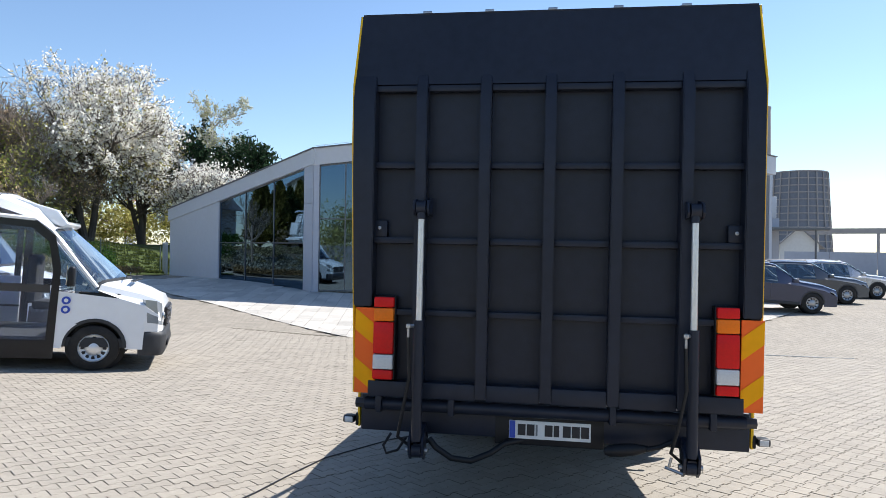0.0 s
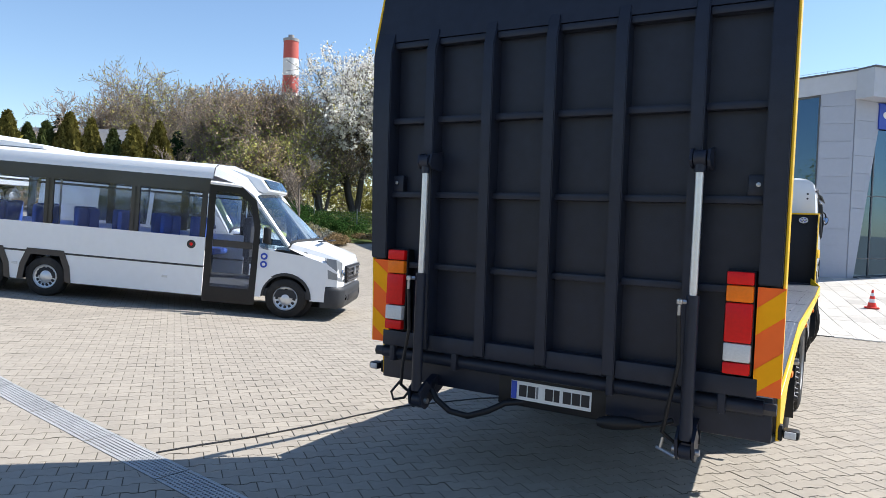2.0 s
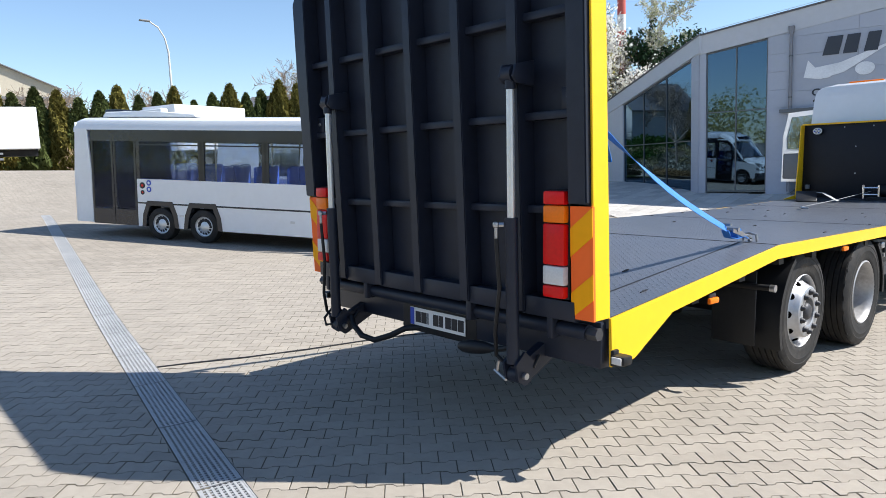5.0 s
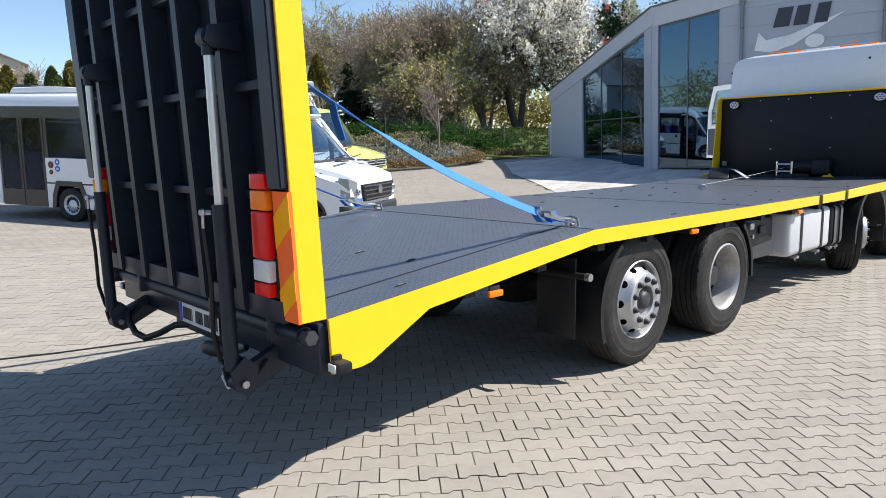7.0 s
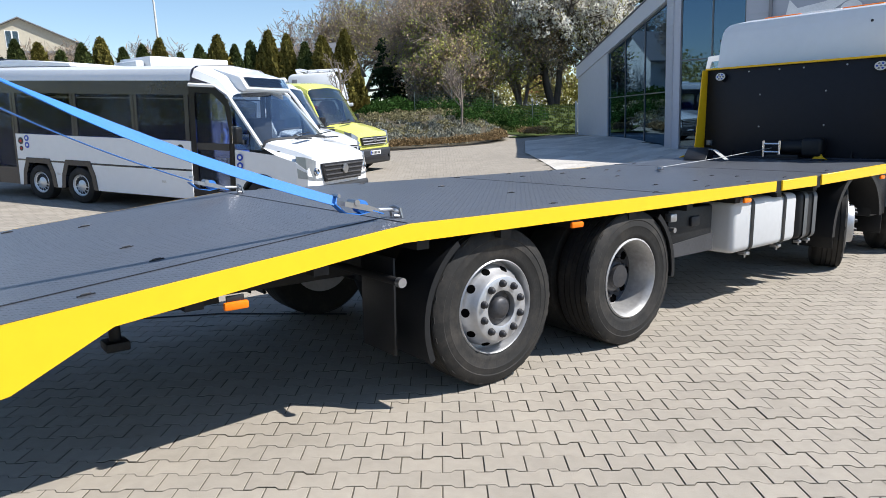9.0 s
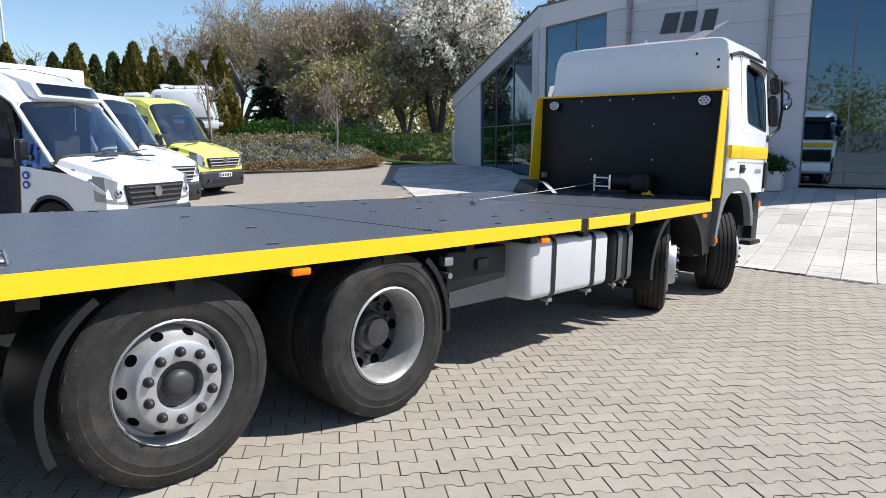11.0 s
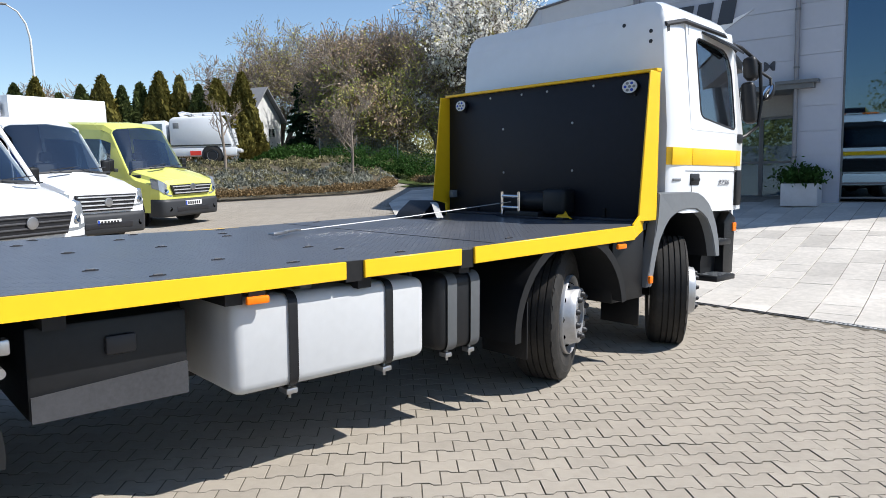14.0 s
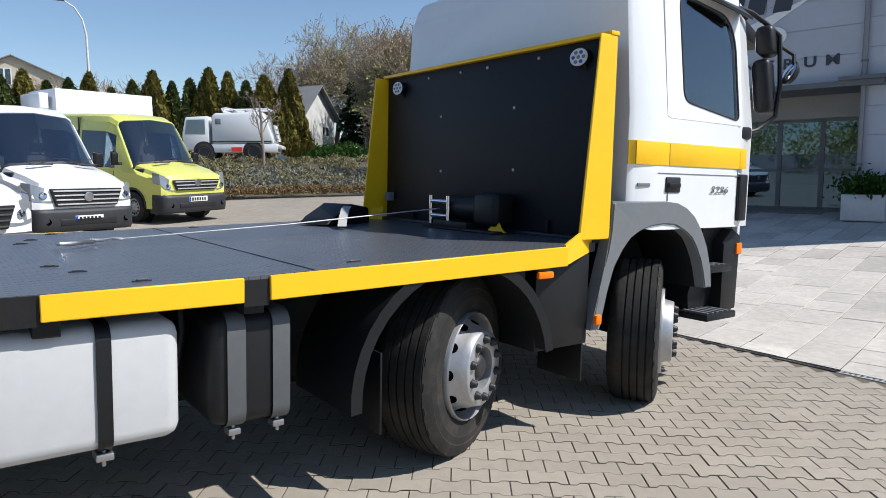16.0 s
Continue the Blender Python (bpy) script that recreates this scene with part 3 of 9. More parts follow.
bm = B()
secs = [0.2, 2.2, 4.5, 6.5, 8.6, 9.0]
loft(bm, [[(-w, y, deck_z(y) - 0.004), (w, y, deck_z(y) - 0.004), (w, y, deck_z(y) - 0.06), (-w, y, deck_z(y) - 0.06)] for y, w in zip(secs, (1.255, 1.255, 1.255, 1.255, 1.255, 1.13))])
part("deck", bm, M_DECK, truck, "dark grey checker plate deck", smooth=0)
for y0, y1 in ((0.42, 1.5),):  # seam strips in the plate
    bm = B(); sheet(bm, [(x, y, deck_z(y) - 0.003) for x, y in ((0.96, 0.21), (0.972, 0.21), (0.99, 2.19), (0.978, 2.19))], 0.002, (0, 0, 1)); part("seam", bm, M_INK, truck)
for y in (2.2, 4.52, 7.15):
    bm = B(); sheet(bm, [(x, yy, deck_z(yy) - 0.003) for x, yy in ((-1.25, y - 0.004), (1.25, y - 0.004), (1.25, y + 0.004), (-1.25, y + 0.004))], 0.0015, (0, 0, 1)); part("seam", bm, M_INK, truck)
SLOTS = [(1.13, y) for y in (0.72, 3.42, 4.52, 5.22, 5.86, 6.52, 7.4)] + [(0.76, y) for y in (1.1, 5.06, 5.65, 6.37)] + [(0.28, 1.09), (0.41, 3.75), (-0.1, 5.18), (-0.09, 5.68), (0.54, 6.3)]
SLOTS += [(-x, y) for x, y in SLOTS if x > 0.3]
for x, y in SLOTS:
    z = deck_z(y)
    tilt = math.degrees(math.atan2(0.218, 2.0)) if y < 2.2 else 0.3
    m = pose(x, y, z, tilt, 0, 0)
    sl = part("lashing_slot", box(B(), -0.004, 0.004, -0.034, 0.034, -0.006, 0.0006, m=m), M_INK, truck)
    bm = B(); tube(bm, [m @ Vector(p) for p in ((0, -0.02, 0), (0.002, -0.018, 0.003), (0.003, 0.0, 0.004), (0.002, 0.018, 0.003), (0, 0.02, 0))], 0.0025, 6); part("lashing_ring", bm, M_HUB, sl)
# side rails
for s in (-1, 1):
    bm = B()
    pts = [(0.195, 0.860), (2.2, 1.077), (4.5, 1.077), (6.07, 1.082), (6.07, 0.995), (4.5, 0.985), (2.16, 0.985), (0.78, 0.815), (0.42, 0.622), (0.36, 0.612), (0.205, 0.610)]
    prism(bm, pts, "x", min(s * 1.257, s * 1.275), max(s * 1.257, s * 1.275)); bmesh.ops.bevel(bm, geom=bm.edges[:], offset=0.003, segments=1, affect="EDGES")
    part("side_rail", bm, M_YELLOW, truck, "bright yellow painted side rail")
    for pts in ([(6.18, 1.083), (6.85, 1.093), (6.85, 0.998), (6.18, 0.995)], [(6.955, 1.096), (8.62, 1.139), (8.62, 1.035), (6.955, 1.0)]):
        bm = B(); prism(bm, pts, "x", min(s * 1.257, s * 1.275), max(s * 1.257, s * 1.275)); bmesh.ops.bevel(bm, geom=bm.edges[:], offset=0.003, segments=1, affect="EDGES")
        part("side_rail", bm, M_YELLOW, truck)
    # black strips added over the deck edge for the dark of the gaps
    for y0, y1 in ((6.072, 6.178), (6.852, 6.953)):
        bm = B(); box(bm, s * 1.2575 - 0.002, s * 1.2575 + 0.004, y0, y1, 0.98, 1.082); part("gap_plate", bm, M_CHASSIS, truck)
    bm = B(); sheet(bm, [(s * 1.272, 8.602, 1.036), (s * 1.272, 8.602, 1.15), (s * 1.14, 8.96, 1.25), (s * 1.14, 8.96, 1.09)], 0.014, (-s, 0, 0)); part("rail_corner", bm, M_YELLOW, truck)
    for y, z in ((1.27, 0.815), (3.49, 0.955), (5.6, 0.955), (8.46, 1.0)):
        bm = B(); box(bm, s * 1.265 - 0.012, s * 1.265 + 0.012, y - 0.055, y + 0.055, z - 0.022, z + 0.014, 0.008); ml = part("marker_lamp", bm, M_AMBER, truck, "orange side marker lamp")
        bm = B(); box(bm, s * 1.255 - 0.006, s * 1.255 + 0.006, y - 0.04, y + 0.04, z + 0.012, z + 0.04, 0.003); part("lamp_bracket", bm, M_INK, ml)
# chassis
for s in (-1, 1):
    bm = B(); box(bm, s * 0.40 - 0.04, s * 0.40 + 0.04, 1.5, 10.3, 0.66, 0.93, 0.006); box(bm, s * 0.40 - 0.04, s * 0.40 + 0.04, 0.34, 1.5, 0.62, 0.80, 0.006); part("frame_rail", bm, M_CHASSIS, truck)
for y in (0.5, 1.1, 1.7, 2.3, 2.9, 3.5, 4.1, 4.8, 5.5, 6.2, 6.9, 7.6, 8.3):
    z1 = deck_z(y) - 0.062
    part("cross_member", box(B(), -1.24, 1.24, y - 0.04, y + 0.04, z1 - 0.09, z1), M_CHASSIS, truck)
bm = B(); box(bm, -1.2, 1.2, 0.25, 0.33, 0.62, 0.80); rod(bm, (0.25, 1.0, 0.45), (0.25, 1.0, 0.78), 0.03, 10); box(bm, 0.18, 0.32, 0.94, 1.06, 0.42, 0.47, 0.01); part("tow_coupling", bm, M_CHASSIS, truck)
for y in (2.875, 4.115, 8.15, 9.79):
    bm = B(); rod(bm, (-0.75, y, 0.505), (0.75, y, 0.505), 0.09, 14); lathe(bm, [(0.0, -0.2), (0.16, -0.16), (0.22, 0), (0.16, 0.16), (0, 0.2)], 16, pose(0, y, 0.505)); part("axle", bm, M_CHASSIS, truck)
for s in (-1, 1):
    for y, st, kind in ((2.88, 0, "convex"), (4.125, 0, "concave"), (8.15, 25, "steer"), (9.79, 34, "steer")):
        xo = {"convex": 1.19, "concave": 1.235, "steer": 1.04}[kind]
        wheel(truck, s * xo, y, st, s, kind)


def fender(y, a0, a1, r, x0, x1, material, thick=0.02, lip=0.035):
    """A bent mudguard over a wheel, between two angles from the rear."""
    bm = B()
    st = [radians(a0 + (a1 - a0) * k / 20) for k in range(21)]
    rings = []
    for a in st:
        c, s_ = -math.cos(a), math.sin(a)
        rings.append([(x0, y + c * r, 0.505 + s_ * r), (x1, y + c * r, 0.505 + s_ * r), (x1 + 0.0, y + c * (r - lip), 0.505 + s_ * (r - lip)), (x1 - 0.01 if x1 > x0 else x1 + 0.01, y + c * (r - lip), 0.505 + s_ * (r - lip)), (x1 - 0.01 if x1 > x0 else x1 + 0.01, y + c * (r - thick), 0.505 + s_ * (r - thick)), (x0, y + c * (r - thick), 0.505 + s_ * (r - thick))])
    loft(bm, rings)
    return part("mudguard", bm, material, truck)


for s in (-1, 1):
    fender(2.84, -22, 55, 0.545, s * 0.86, s * 1.25, M_PLASTIC)
    fender(4.07, 128, 185, 0.55, s * 0.86, s * 1.25, M_PLASTIC)
    fender(7.93, -4, 172, 0.615, s * 0.72, s * 1.265, M_PLASTIC, 0.035, 0.055)
    bm = B(); box(bm, min(s * 0.80, s * 1.12), max(s * 0.80, s * 1.12), 2.19, 2.205, 0.34, 0.88, 0.004); part("mud_flap", bm, M_PLASTIC, truck)
    bm = B(); box(bm, min(s * 0.80, s * 1.2), max(s * 0.80, s * 1.2), 7.50, 7.512, 0.32, 0.70, 0.004); part("mud_flap", bm, M_PLASTIC, truck)
    bm = B(); rod(bm, (s * 0.5, 2.14, 0.78), (s * 1.24, 2.14, 0.78), 0.022, 12); fb_ = part("flap_bar", bm, M_CHASSIS, truck)
    part("bar_cap", rod(B(), (s * 1.24, 2.14, 0.78), (s * 1.275, 2.14, 0.78), 0.026, 12), M_STEEL, fb_)
    bm = B(); rod(bm, (s * 0.5, 4.62, 0.80), (s * 1.24, 4.62, 0.80), 0.02, 12); box(bm, s * 1.2 - 0.03, s * 1.2 + 0.03, 4.58, 4.66, 0.86, 0.92, 0.01); part("guard_bracket", bm, M_STEEL, truck)
    # tool box
    tb = new("tool_box"); tb.parent = truck
    bm = B(); box(bm, min(s * 0.55, s * 1.12), max(s * 0.55, s * 1.12), 4.72, 5.34, 0.56, 0.93, 0.02); part("box_body", bm, M_PLASTIC, tb)
    bm = B(); prism(bm, [(4.73, 0.56), (5.33, 0.56), (5.33, 0.70), (4.73, 0.66)], "x", min(s * 1.12, s * 1.135), max(s * 1.12, s * 1.135)); part("box_lip", bm, mat("grey_scuffed", (0.04, 0.04, 0.044), 0.6, vary=0.3, scale=20), tb)
    bm = B(); box(bm, s * 1.13 - 0.014, s * 1.13 + 0.014, 5.0, 5.12, 0.78, 0.86, 0.012); part("latch", bm, M_INK, tb)
    # fuel tank
    ft = new("fuel_tank"); ft.parent = truck
    bm = B(); box(bm, min(s * 0.58, s * 1.215), max(s * 0.58, s * 1.215), 5.50, 6.63, 0.505, 0.95, 0.055, 4); part("tank_shell", bm, M_TANK, ft, "pale grey painted fuel tank")
    for y in (5.80, 6.37):
        bm = B(); box(bm, min(s * 0.57, s * 1.223), max(s * 0.57, s * 1.223), y - 0.035, y + 0.035, 0.497, 0.958, 0.06, 4); sb = part("tank_strap", bm, M_PLASTIC, ft)
        bm = B(); box(bm, s * 1.16 - 0.04, s * 1.16 + 0.04, y - 0.03, y + 0.03, 0.465, 0.492, 0.005); rod(bm, (s * 1.17, y, 0.44), (s * 1.17, y, 0.52), 0.008, 8); part("strap_bolt", bm, M_STEEL, sb)
    bm = B(); rod(bm, (s * 1.08, 5.93, 0.95), (s * 1.08, 5.93, 0.99), 0.05, 20); part("filler_cap", bm, M_GREYPL, ft)
    # dark additive tank
    at = new("additive_tank"); at.parent = truck
    bm = B(); box(bm, min(s * 0.62, s * 1.19), max(s * 0.62, s * 1.19), 6.745, 7.09, 0.49, 0.94, 0.06, 4); part("tank_shell", bm, M_PLASTIC, at)
    for y in (6.845, 7.03):
        bm = B(); box(bm, min(s * 0.61, s * 1.20), max(s * 0.61, s * 1.20), y - 0.028, y + 0.028, 0.483, 0.947, 0.065, 4); sb = part("tank_strap", bm, mat("strap_grey", (0.09, 0.095, 0.10), 0.5), at)
        bm = B(); box(bm, s * 1.14 - 0.03, s * 1.14 + 0.03, y - 0.025, y + 0.025, 0.45, 0.478, 0.005); rod(bm, (s * 1.15, y, 0.43), (s * 1.15, y, 0.5), 0.008, 8); part("strap_bolt", bm, M_STEEL, sb)
    bm = B(); tube(bm, [(s * 1.0, 6.69, 0.95), (s * 1.02, 6.69, 0.86), (s * 0.98, 6.68, 0.72), (s * 0.8, 6.66, 0.66)], 0.014, 8); part("fuel_hose", bm, M_PLASTIC, truck)
# unseen dark blocks added below the frame to keep light from passing under
bm = B(); box(bm, -0.34, 0.34, 6.4, 8.9, 0.34, 0.72, 0.06, 3); rod(bm, (0, 3.0, 0.58), (0, 6.5, 0.55), 0.06, 12); box(bm, -0.9, -0.45, 5.4, 6.6, 0.45, 0.86, 0.05); box(bm, 0.42, 0.56, 4.8, 7.4, 0.45, 0.9, 0.03); part("gearbox_and_shaft", bm, M_CHASSIS, truck)
# headboard
hb = new("headboard"); hb.parent = truck; hb.location = (0.01, 0.05, 0); hb.scale = (0.985, 1, 1)
bm = B(); box(bm, -1.185, 1.185, 8.965, 8.99, 1.16, 2.30, 0.003); part("panel", bm, M_BLACKPANEL, hb, "black film-faced plywood panel")
bm = B(); box(bm, -1.21, 1.21, 8.93, 9.0, 2.301, 2.325, 0.004); part("top_rail", bm, M_YELLOW, hb, "yellow painted rail")
for s in (-1, 1):
    bm = B(); prism(bm, [(8.735, 1.16), (8.99, 1.16), (8.99, 2.30), (8.85, 2.30)], "x", min(s * 1.19, s * 1.206), max(s * 1.19, s * 1.206)); bmesh.ops.bevel(bm, geom=bm.edges[:], offset=0.004, segments=1, affect="EDGES"); part("wing", bm, M_YELLOW, hb, "yellow painted side wing")
    lm = new("work_lamp"); lm.parent = hb
    m = pose(s * 0.975, 8.93, 2.205, 90) @ Matrix.Diagonal((1.35, 1, 1, 1))
    part("lamp_body", lathe(B(), [(0.0, -0.03), (0.052, -0.03), (0.055, 0.0), (0.053, 0.008)], 24, m), M_PLASTIC, lm)
    part("lamp_face", lathe(B(), [(0.052, 0.004), (0.05, 0.012), (0.0, 0.013)], 24, m), M_CLEAR, lm, "clear oval lamp lens")
    for k in range(7):
        a = 2 * math.pi * k / 6
        q = Vector((0.03 * math.cos(a), 0.03 * math.sin(a), 0.013)) if k < 6 else Vector((0, 0, 0.013))
        part("led", lathe(B(), [(0.011, 0), (0.009, 0.003), (0, 0.003)], 8, m @ Matrix.Translation(q)), M_EUBLUE if k % 2 else M_GREYPL, lm)
    bm = B(); rod(bm, (s * 0.975 + 0.03, 8.96, 2.14), (s * 0.975 + 0.03, 8.93, 2.17), 0.012, 8); part("lamp_bracket", bm, M_INK, lm)
for x, z in ((-0.43, 1.95), (0.385, 1.96), (-0.42, 1.545), (0.39, 1.555), (-0.6, 2.25), (0.1, 2.25), (-0.2, 2.25), (0.6, 2.25)):
    part("bolt", lathe(B(), [(0.012, 0), (0.01, 0.006), (0, 0.008)], 8, pose(x, 8.965, z, 90)), M_STEEL, hb)
bm = B(); box(bm, -1.16, 1.16, 8.90, 8.96, 1.135, 1.165, 0.004); part("foot_rail", bm, M_BLACK, hb)
bm = B(); box(bm, -1.12, -1.06, 8.90, 8.96, 1.30, 1.37, 0.006); part("socket", bm, M_GREYPL, hb)
# winch in the bed
wi = new("winch"); wi.parent = truck; wi.location = (0.21, 0, 0)
bm = B(); box(bm, -0.36, 0.02, 8.76, 8.98, 1.15, 1.20, 0.006); rod(bm, (-0.30, 8.89, 1.29), (0.22, 8.89, 1.29), 0.085, 20); box(bm, 0.02, 0.26, 8.80, 8.98, 1.18, 1.40, 0.04, 3); part("winch_body", bm, M_PLASTIC, wi)
bm = B()
for z in (1.23, 1.33):
    rod(bm, (-0.42, 8.79, z), (-0.22, 8.79, z), 0.016, 12)
for x in (-0.42, -0.22):
    rod(bm, (x, 8.79, 1.17), (x, 8.79, 1.37), 0.016, 12)
part("fairlead", bm, M_CHROME, wi, "bright steel roller fairlead")
bm = B(); box(bm, -0.46, 0.3, 8.75, 8.98, 1.146, 1.158); part("winch_base", bm, M_BLACK, wi)
bm = B(); prism(bm, [(0.36, 1.15), (0.54, 1.15), (0.50, 1.17), (0.45, 1.235)], "y", 8.83, 8.842); part("gusset", bm, M_YELLOW, truck, "small yellow triangular gusset plate")
bm = B(); tube(bm, [(-0.32, 8.79, 1.28), (-0.42, 7.7, 1.185), (-0.53, 6.76, 1.118)], 0.0045, 8); part("winch_cable", bm, M_ROPE, wi)
bm = B()
tube(bm, [(-0.53, 6.76, 1.118), (-0.51, 6.70, 1.125), (-0.465, 6.65, 1.12), (-0.45, 6.59, 1.12), (-0.49, 6.63, 1.12), (-0.51, 6.70, 1.12)], 0.010, 8)
tube(bm, [(-0.455, 6.60, 1.115), (-0.39, 6.55, 1.12), (-0.34, 6.49, 1.12), (-0.32, 6.43, 1.12), (-0.36, 6.42, 1.118)], [0.014, 0.013, 0.014, 0.012, 0.008], 8)
part("cable_hook", bm, M_STEEL, wi, "galvanised steel hook")

# ---- cab ----
cab = new("cab"); cab.parent = truck; cab.location = (0, 0.09, 0)


def cab_ring(y, w, z0, z1, r=0.12, tw=0.0):
    """A section across the cab: flat sides leaning in by tw towards the roof."""
    pts = [(-w, z0), (-w, 1.9)]
    pts += [(-(w - tw) + r * (1 - math.cos(a)), z1 - r + r * math.sin(a)) for a in (0, 0.4, 0.8, 1.2, 1.57)]
    pts += [(-x, z) for x, z in pts[::-1]]
    return [(x, y, z) for x, z in pts]


bm = B()
st = [cab_ring(9.12, 1.165, 1.24, 2.80, 0.12, 0.06), cab_ring(9.15, 1.19, 1.22, 2.90, 0.16, 0.08), cab_ring(9.36, 1.20, 1.20, 2.95, 0.27, 0.08), cab_ring(9.44, 1.20, 1.20, 2.955, 0.28, 0.08), cab_ring(10.22, 1.20, 1.20, 2.93, 0.28, 0.08), cab_ring(10.48, 1.16, 1.20, 2.86, 0.22, 0.1), cab_ring(10.62, 1.02, 1.20, 2.70, 0.3, 0.12)]
# side windows stay open: upper side faces of the door stretch
loft(bm, st, skip={(3, 1), (3, 11)}, cap=(True, False))
part("cab_shell", bm, M_WHITE, cab, "white painted steel cab")


def rounded(pts, radii, n=5):
    """A polygon with its corners rounded."""
    out = []
    for i, p in enumerate(pts):
        p, a, c, r = Vector(p), Vector(pts[i - 1]), Vector(pts[(i + 1) % len(pts)]), radii[i]
        a, c = p + (a - p).normalized() * r, p + (c - p).normalized() * r
        out += [tuple(a * (1 - t) ** 2 + p * 2 * t * (1 - t) + c * t * t) for t in [k / n for k in range(n + 1)]]
    return out


def cab_x(z):
    return 1.20 - 0.08 * max(0.0, (z - 1.9) / 0.85)


for s in (-1, 1):
    # frame of the window, cut round the glass
    win = rounded([(9.615, 2.0), (10.235, 1.915), (10.215, 2.47), (10.12, 2.60), (9.595, 2.66)], (0.07, 0.05, 0.10, 0.08, 0.09))
    cy, cz = 9.91, 2.29
    outer = []
    for y, z in win:  # the same directions carried out to the edge of the door
        dy, dz = y - cy, z - cz
        f = min([(e - c) / d for d, c, es in ((dy, cy, (9.44, 10.28)), (dz, cz, (1.885, 2.765))) for e in es if abs(d) > 1e-6 and (e - c) / d > 0])
        outer.append((cy + dy * f, cz + dz * f))
    bm, n = B(), len(win)
    loops = [[bm.verts.new((s * (cab_x(z) + d), y, z)) for y, z in q] for q, d in ((win, 0.002), (outer, 0.002), (outer, -0.028), (win, -0.028))]
    for k in range(4):
        for i in range(n):
            bm.faces.new((loops[k][i], loops[k][(i + 1) % n], loops[(k + 1) % 4][(i + 1) % n], loops[(k + 1) % 4][i]))
    part("window_surround", bm, M_WHITE, cab, smooth=30)
    wdo = new("side_window"); wdo.parent = cab
    bm = B(); sheet(bm, [(s * (cab_x(z) - 0.008), y, z) for y, z in win], 0.005, (-s, 0, 0)); gl = part("pane", bm, M_GLASSCAB, wdo); gl.visible_shadow = False
    bm = B(); tube(bm, [(s * (cab_x(z) + 0.002), y, z) for y, z in win + [win[0], win[1]]], 0.007, 6); part("seal", bm, M_INK, wdo)
    # door outline, stripe, handle
    for z0, z1, y0, y1 in ((1.375, 2.74, 9.472, 9.478), (1.375, 2.72, 10.275, 10.28)):
        bm = B(); sheet(bm, [(s * (cab_x(z) + 0.002), y, z) for y, z in ((y0, z0), (y1, z0), (y1, z1), (y0, z1))], 0.003, (s, 0, 0)); part("door_gap", bm, M_INK, cab)
    bm = B(); box(bm, s * 1.1975 - 0.003, s * 1.1975 + 0.0055, 9.37, 10.3, 1.545, 1.55); part("door_gap", bm, M_GREYPL, cab)
    for y0, y1, d in ((9.152, 9.471, 0.0045), (9.479, 10.274, 0.0055), (10.281, 10.36, 0.003)):
        bm = B(); box(bm, min(s * 1.195, s * (1.20 + d)), max(s * 1.195, s * (1.20 + d)), y0, y1, 1.595, 1.735, 0.001); part("stripe", bm, M_YELLOW, cab, "yellow stripe")
    bm = B(); sheet(bm, [(s * 1.167, 9.118, 1.595), (s * 1.193, 9.15, 1.595), (s * 1.193, 9.15, 1.735), (s * 1.167, 9.118, 1.735)], 0.004, (s, 0, 0)); part("stripe", bm, M_YELLOW, cab)
    dh = new("door_handle"); dh.parent = cab
    bm = B(); box(bm, s * 1.203 - 0.008, s * 1.203 + 0.008, 9.45, 9.60, 1.43, 1.525, 0.01); part("handle_recess", bm, M_INK, dh)
    bm = B(); box(bm, s * 1.216 - 0.01, s * 1.216 + 0.012, 9.46, 9.58, 1.46, 1.49, 0.008); part("handle_grip", bm, M_PLASTIC, dh)
    bm = B(); box(bm, s * 1.198 - 0.004, s * 1.198 + 0.005, 9.18, 9.30, 1.465, 1.485, 0.003); part("badge", bm, M_GREYPL, cab)
    # mudguard of the front axle, with panel behind
    bm = B()
    inner = [(8.885, 0.64), (8.94, 0.85), (8.99, 0.99), (9.06, 1.09), (9.134, 1.16), (9.22, 1.20), (9.32, 1.225), (9.45, 1.235), (9.56, 1.228), (9.66, 1.19), (9.75, 1.139), (9.81, 1.07), (9.861, 0.991), (9.90, 0.90), (9.93, 0.80)]
    out_ = [(8.81, 0.64), (8.86, 0.85), (8.90, 1.0), (8.93, 1.1), (8.95, 1.2), (8.96, 1.375), (9.2, 1.375), (9.45, 1.375), (9.588, 1.364), (9.69, 1.33), (9.78, 1.275), (9.86, 1.19), (9.93, 1.08), (9.985, 0.94), (10.01, 0.80)]
    a = [bm.verts.new((s * 1.212, y, z)) for y, z in inner]; c = [bm.verts.new((s * 1.212, y, z)) for y, z in out_]
    for i in range(14):
        bm.faces.new((a[i], a[i + 1], c[i + 1], c[i]))
    r = bmesh.ops.extrude_face_region(bm, geom=bm.faces[:])
    for v in r["geom"]:
        if isinstance(v, bmesh.types.BMVert):
            v.co.x = s * 1.13
    bmesh.ops.bevel(bm, geom=[e for e in bm.edges if all(abs(abs(v.co.x) - 1.212) < 1e-4 for v in e.verts) and len(e.link_faces) == 2], offset=0.008, segments=2, affect="EDGES")
    part("front_mudguard", bm, M_GREYPL, cab, "mid grey plastic mudguard")
    bm = B(); loft(bm, [[(s * 1.135, y, z - 0.004), (s * 0.72, y, z - 0.004), (s * 0.72, y, z + 0.02), (s * 1.135, y, z + 0.02)] for y, z in inner]); part("arch_liner", bm, M_PLASTIC, cab)
    bm = B(); box(bm, s * 0.74 - 0.01, s * 0.74 + 0.01, 8.9, 10.4, 0.6, 1.24); part("inner_wing", bm, M_CHASSIS, cab)
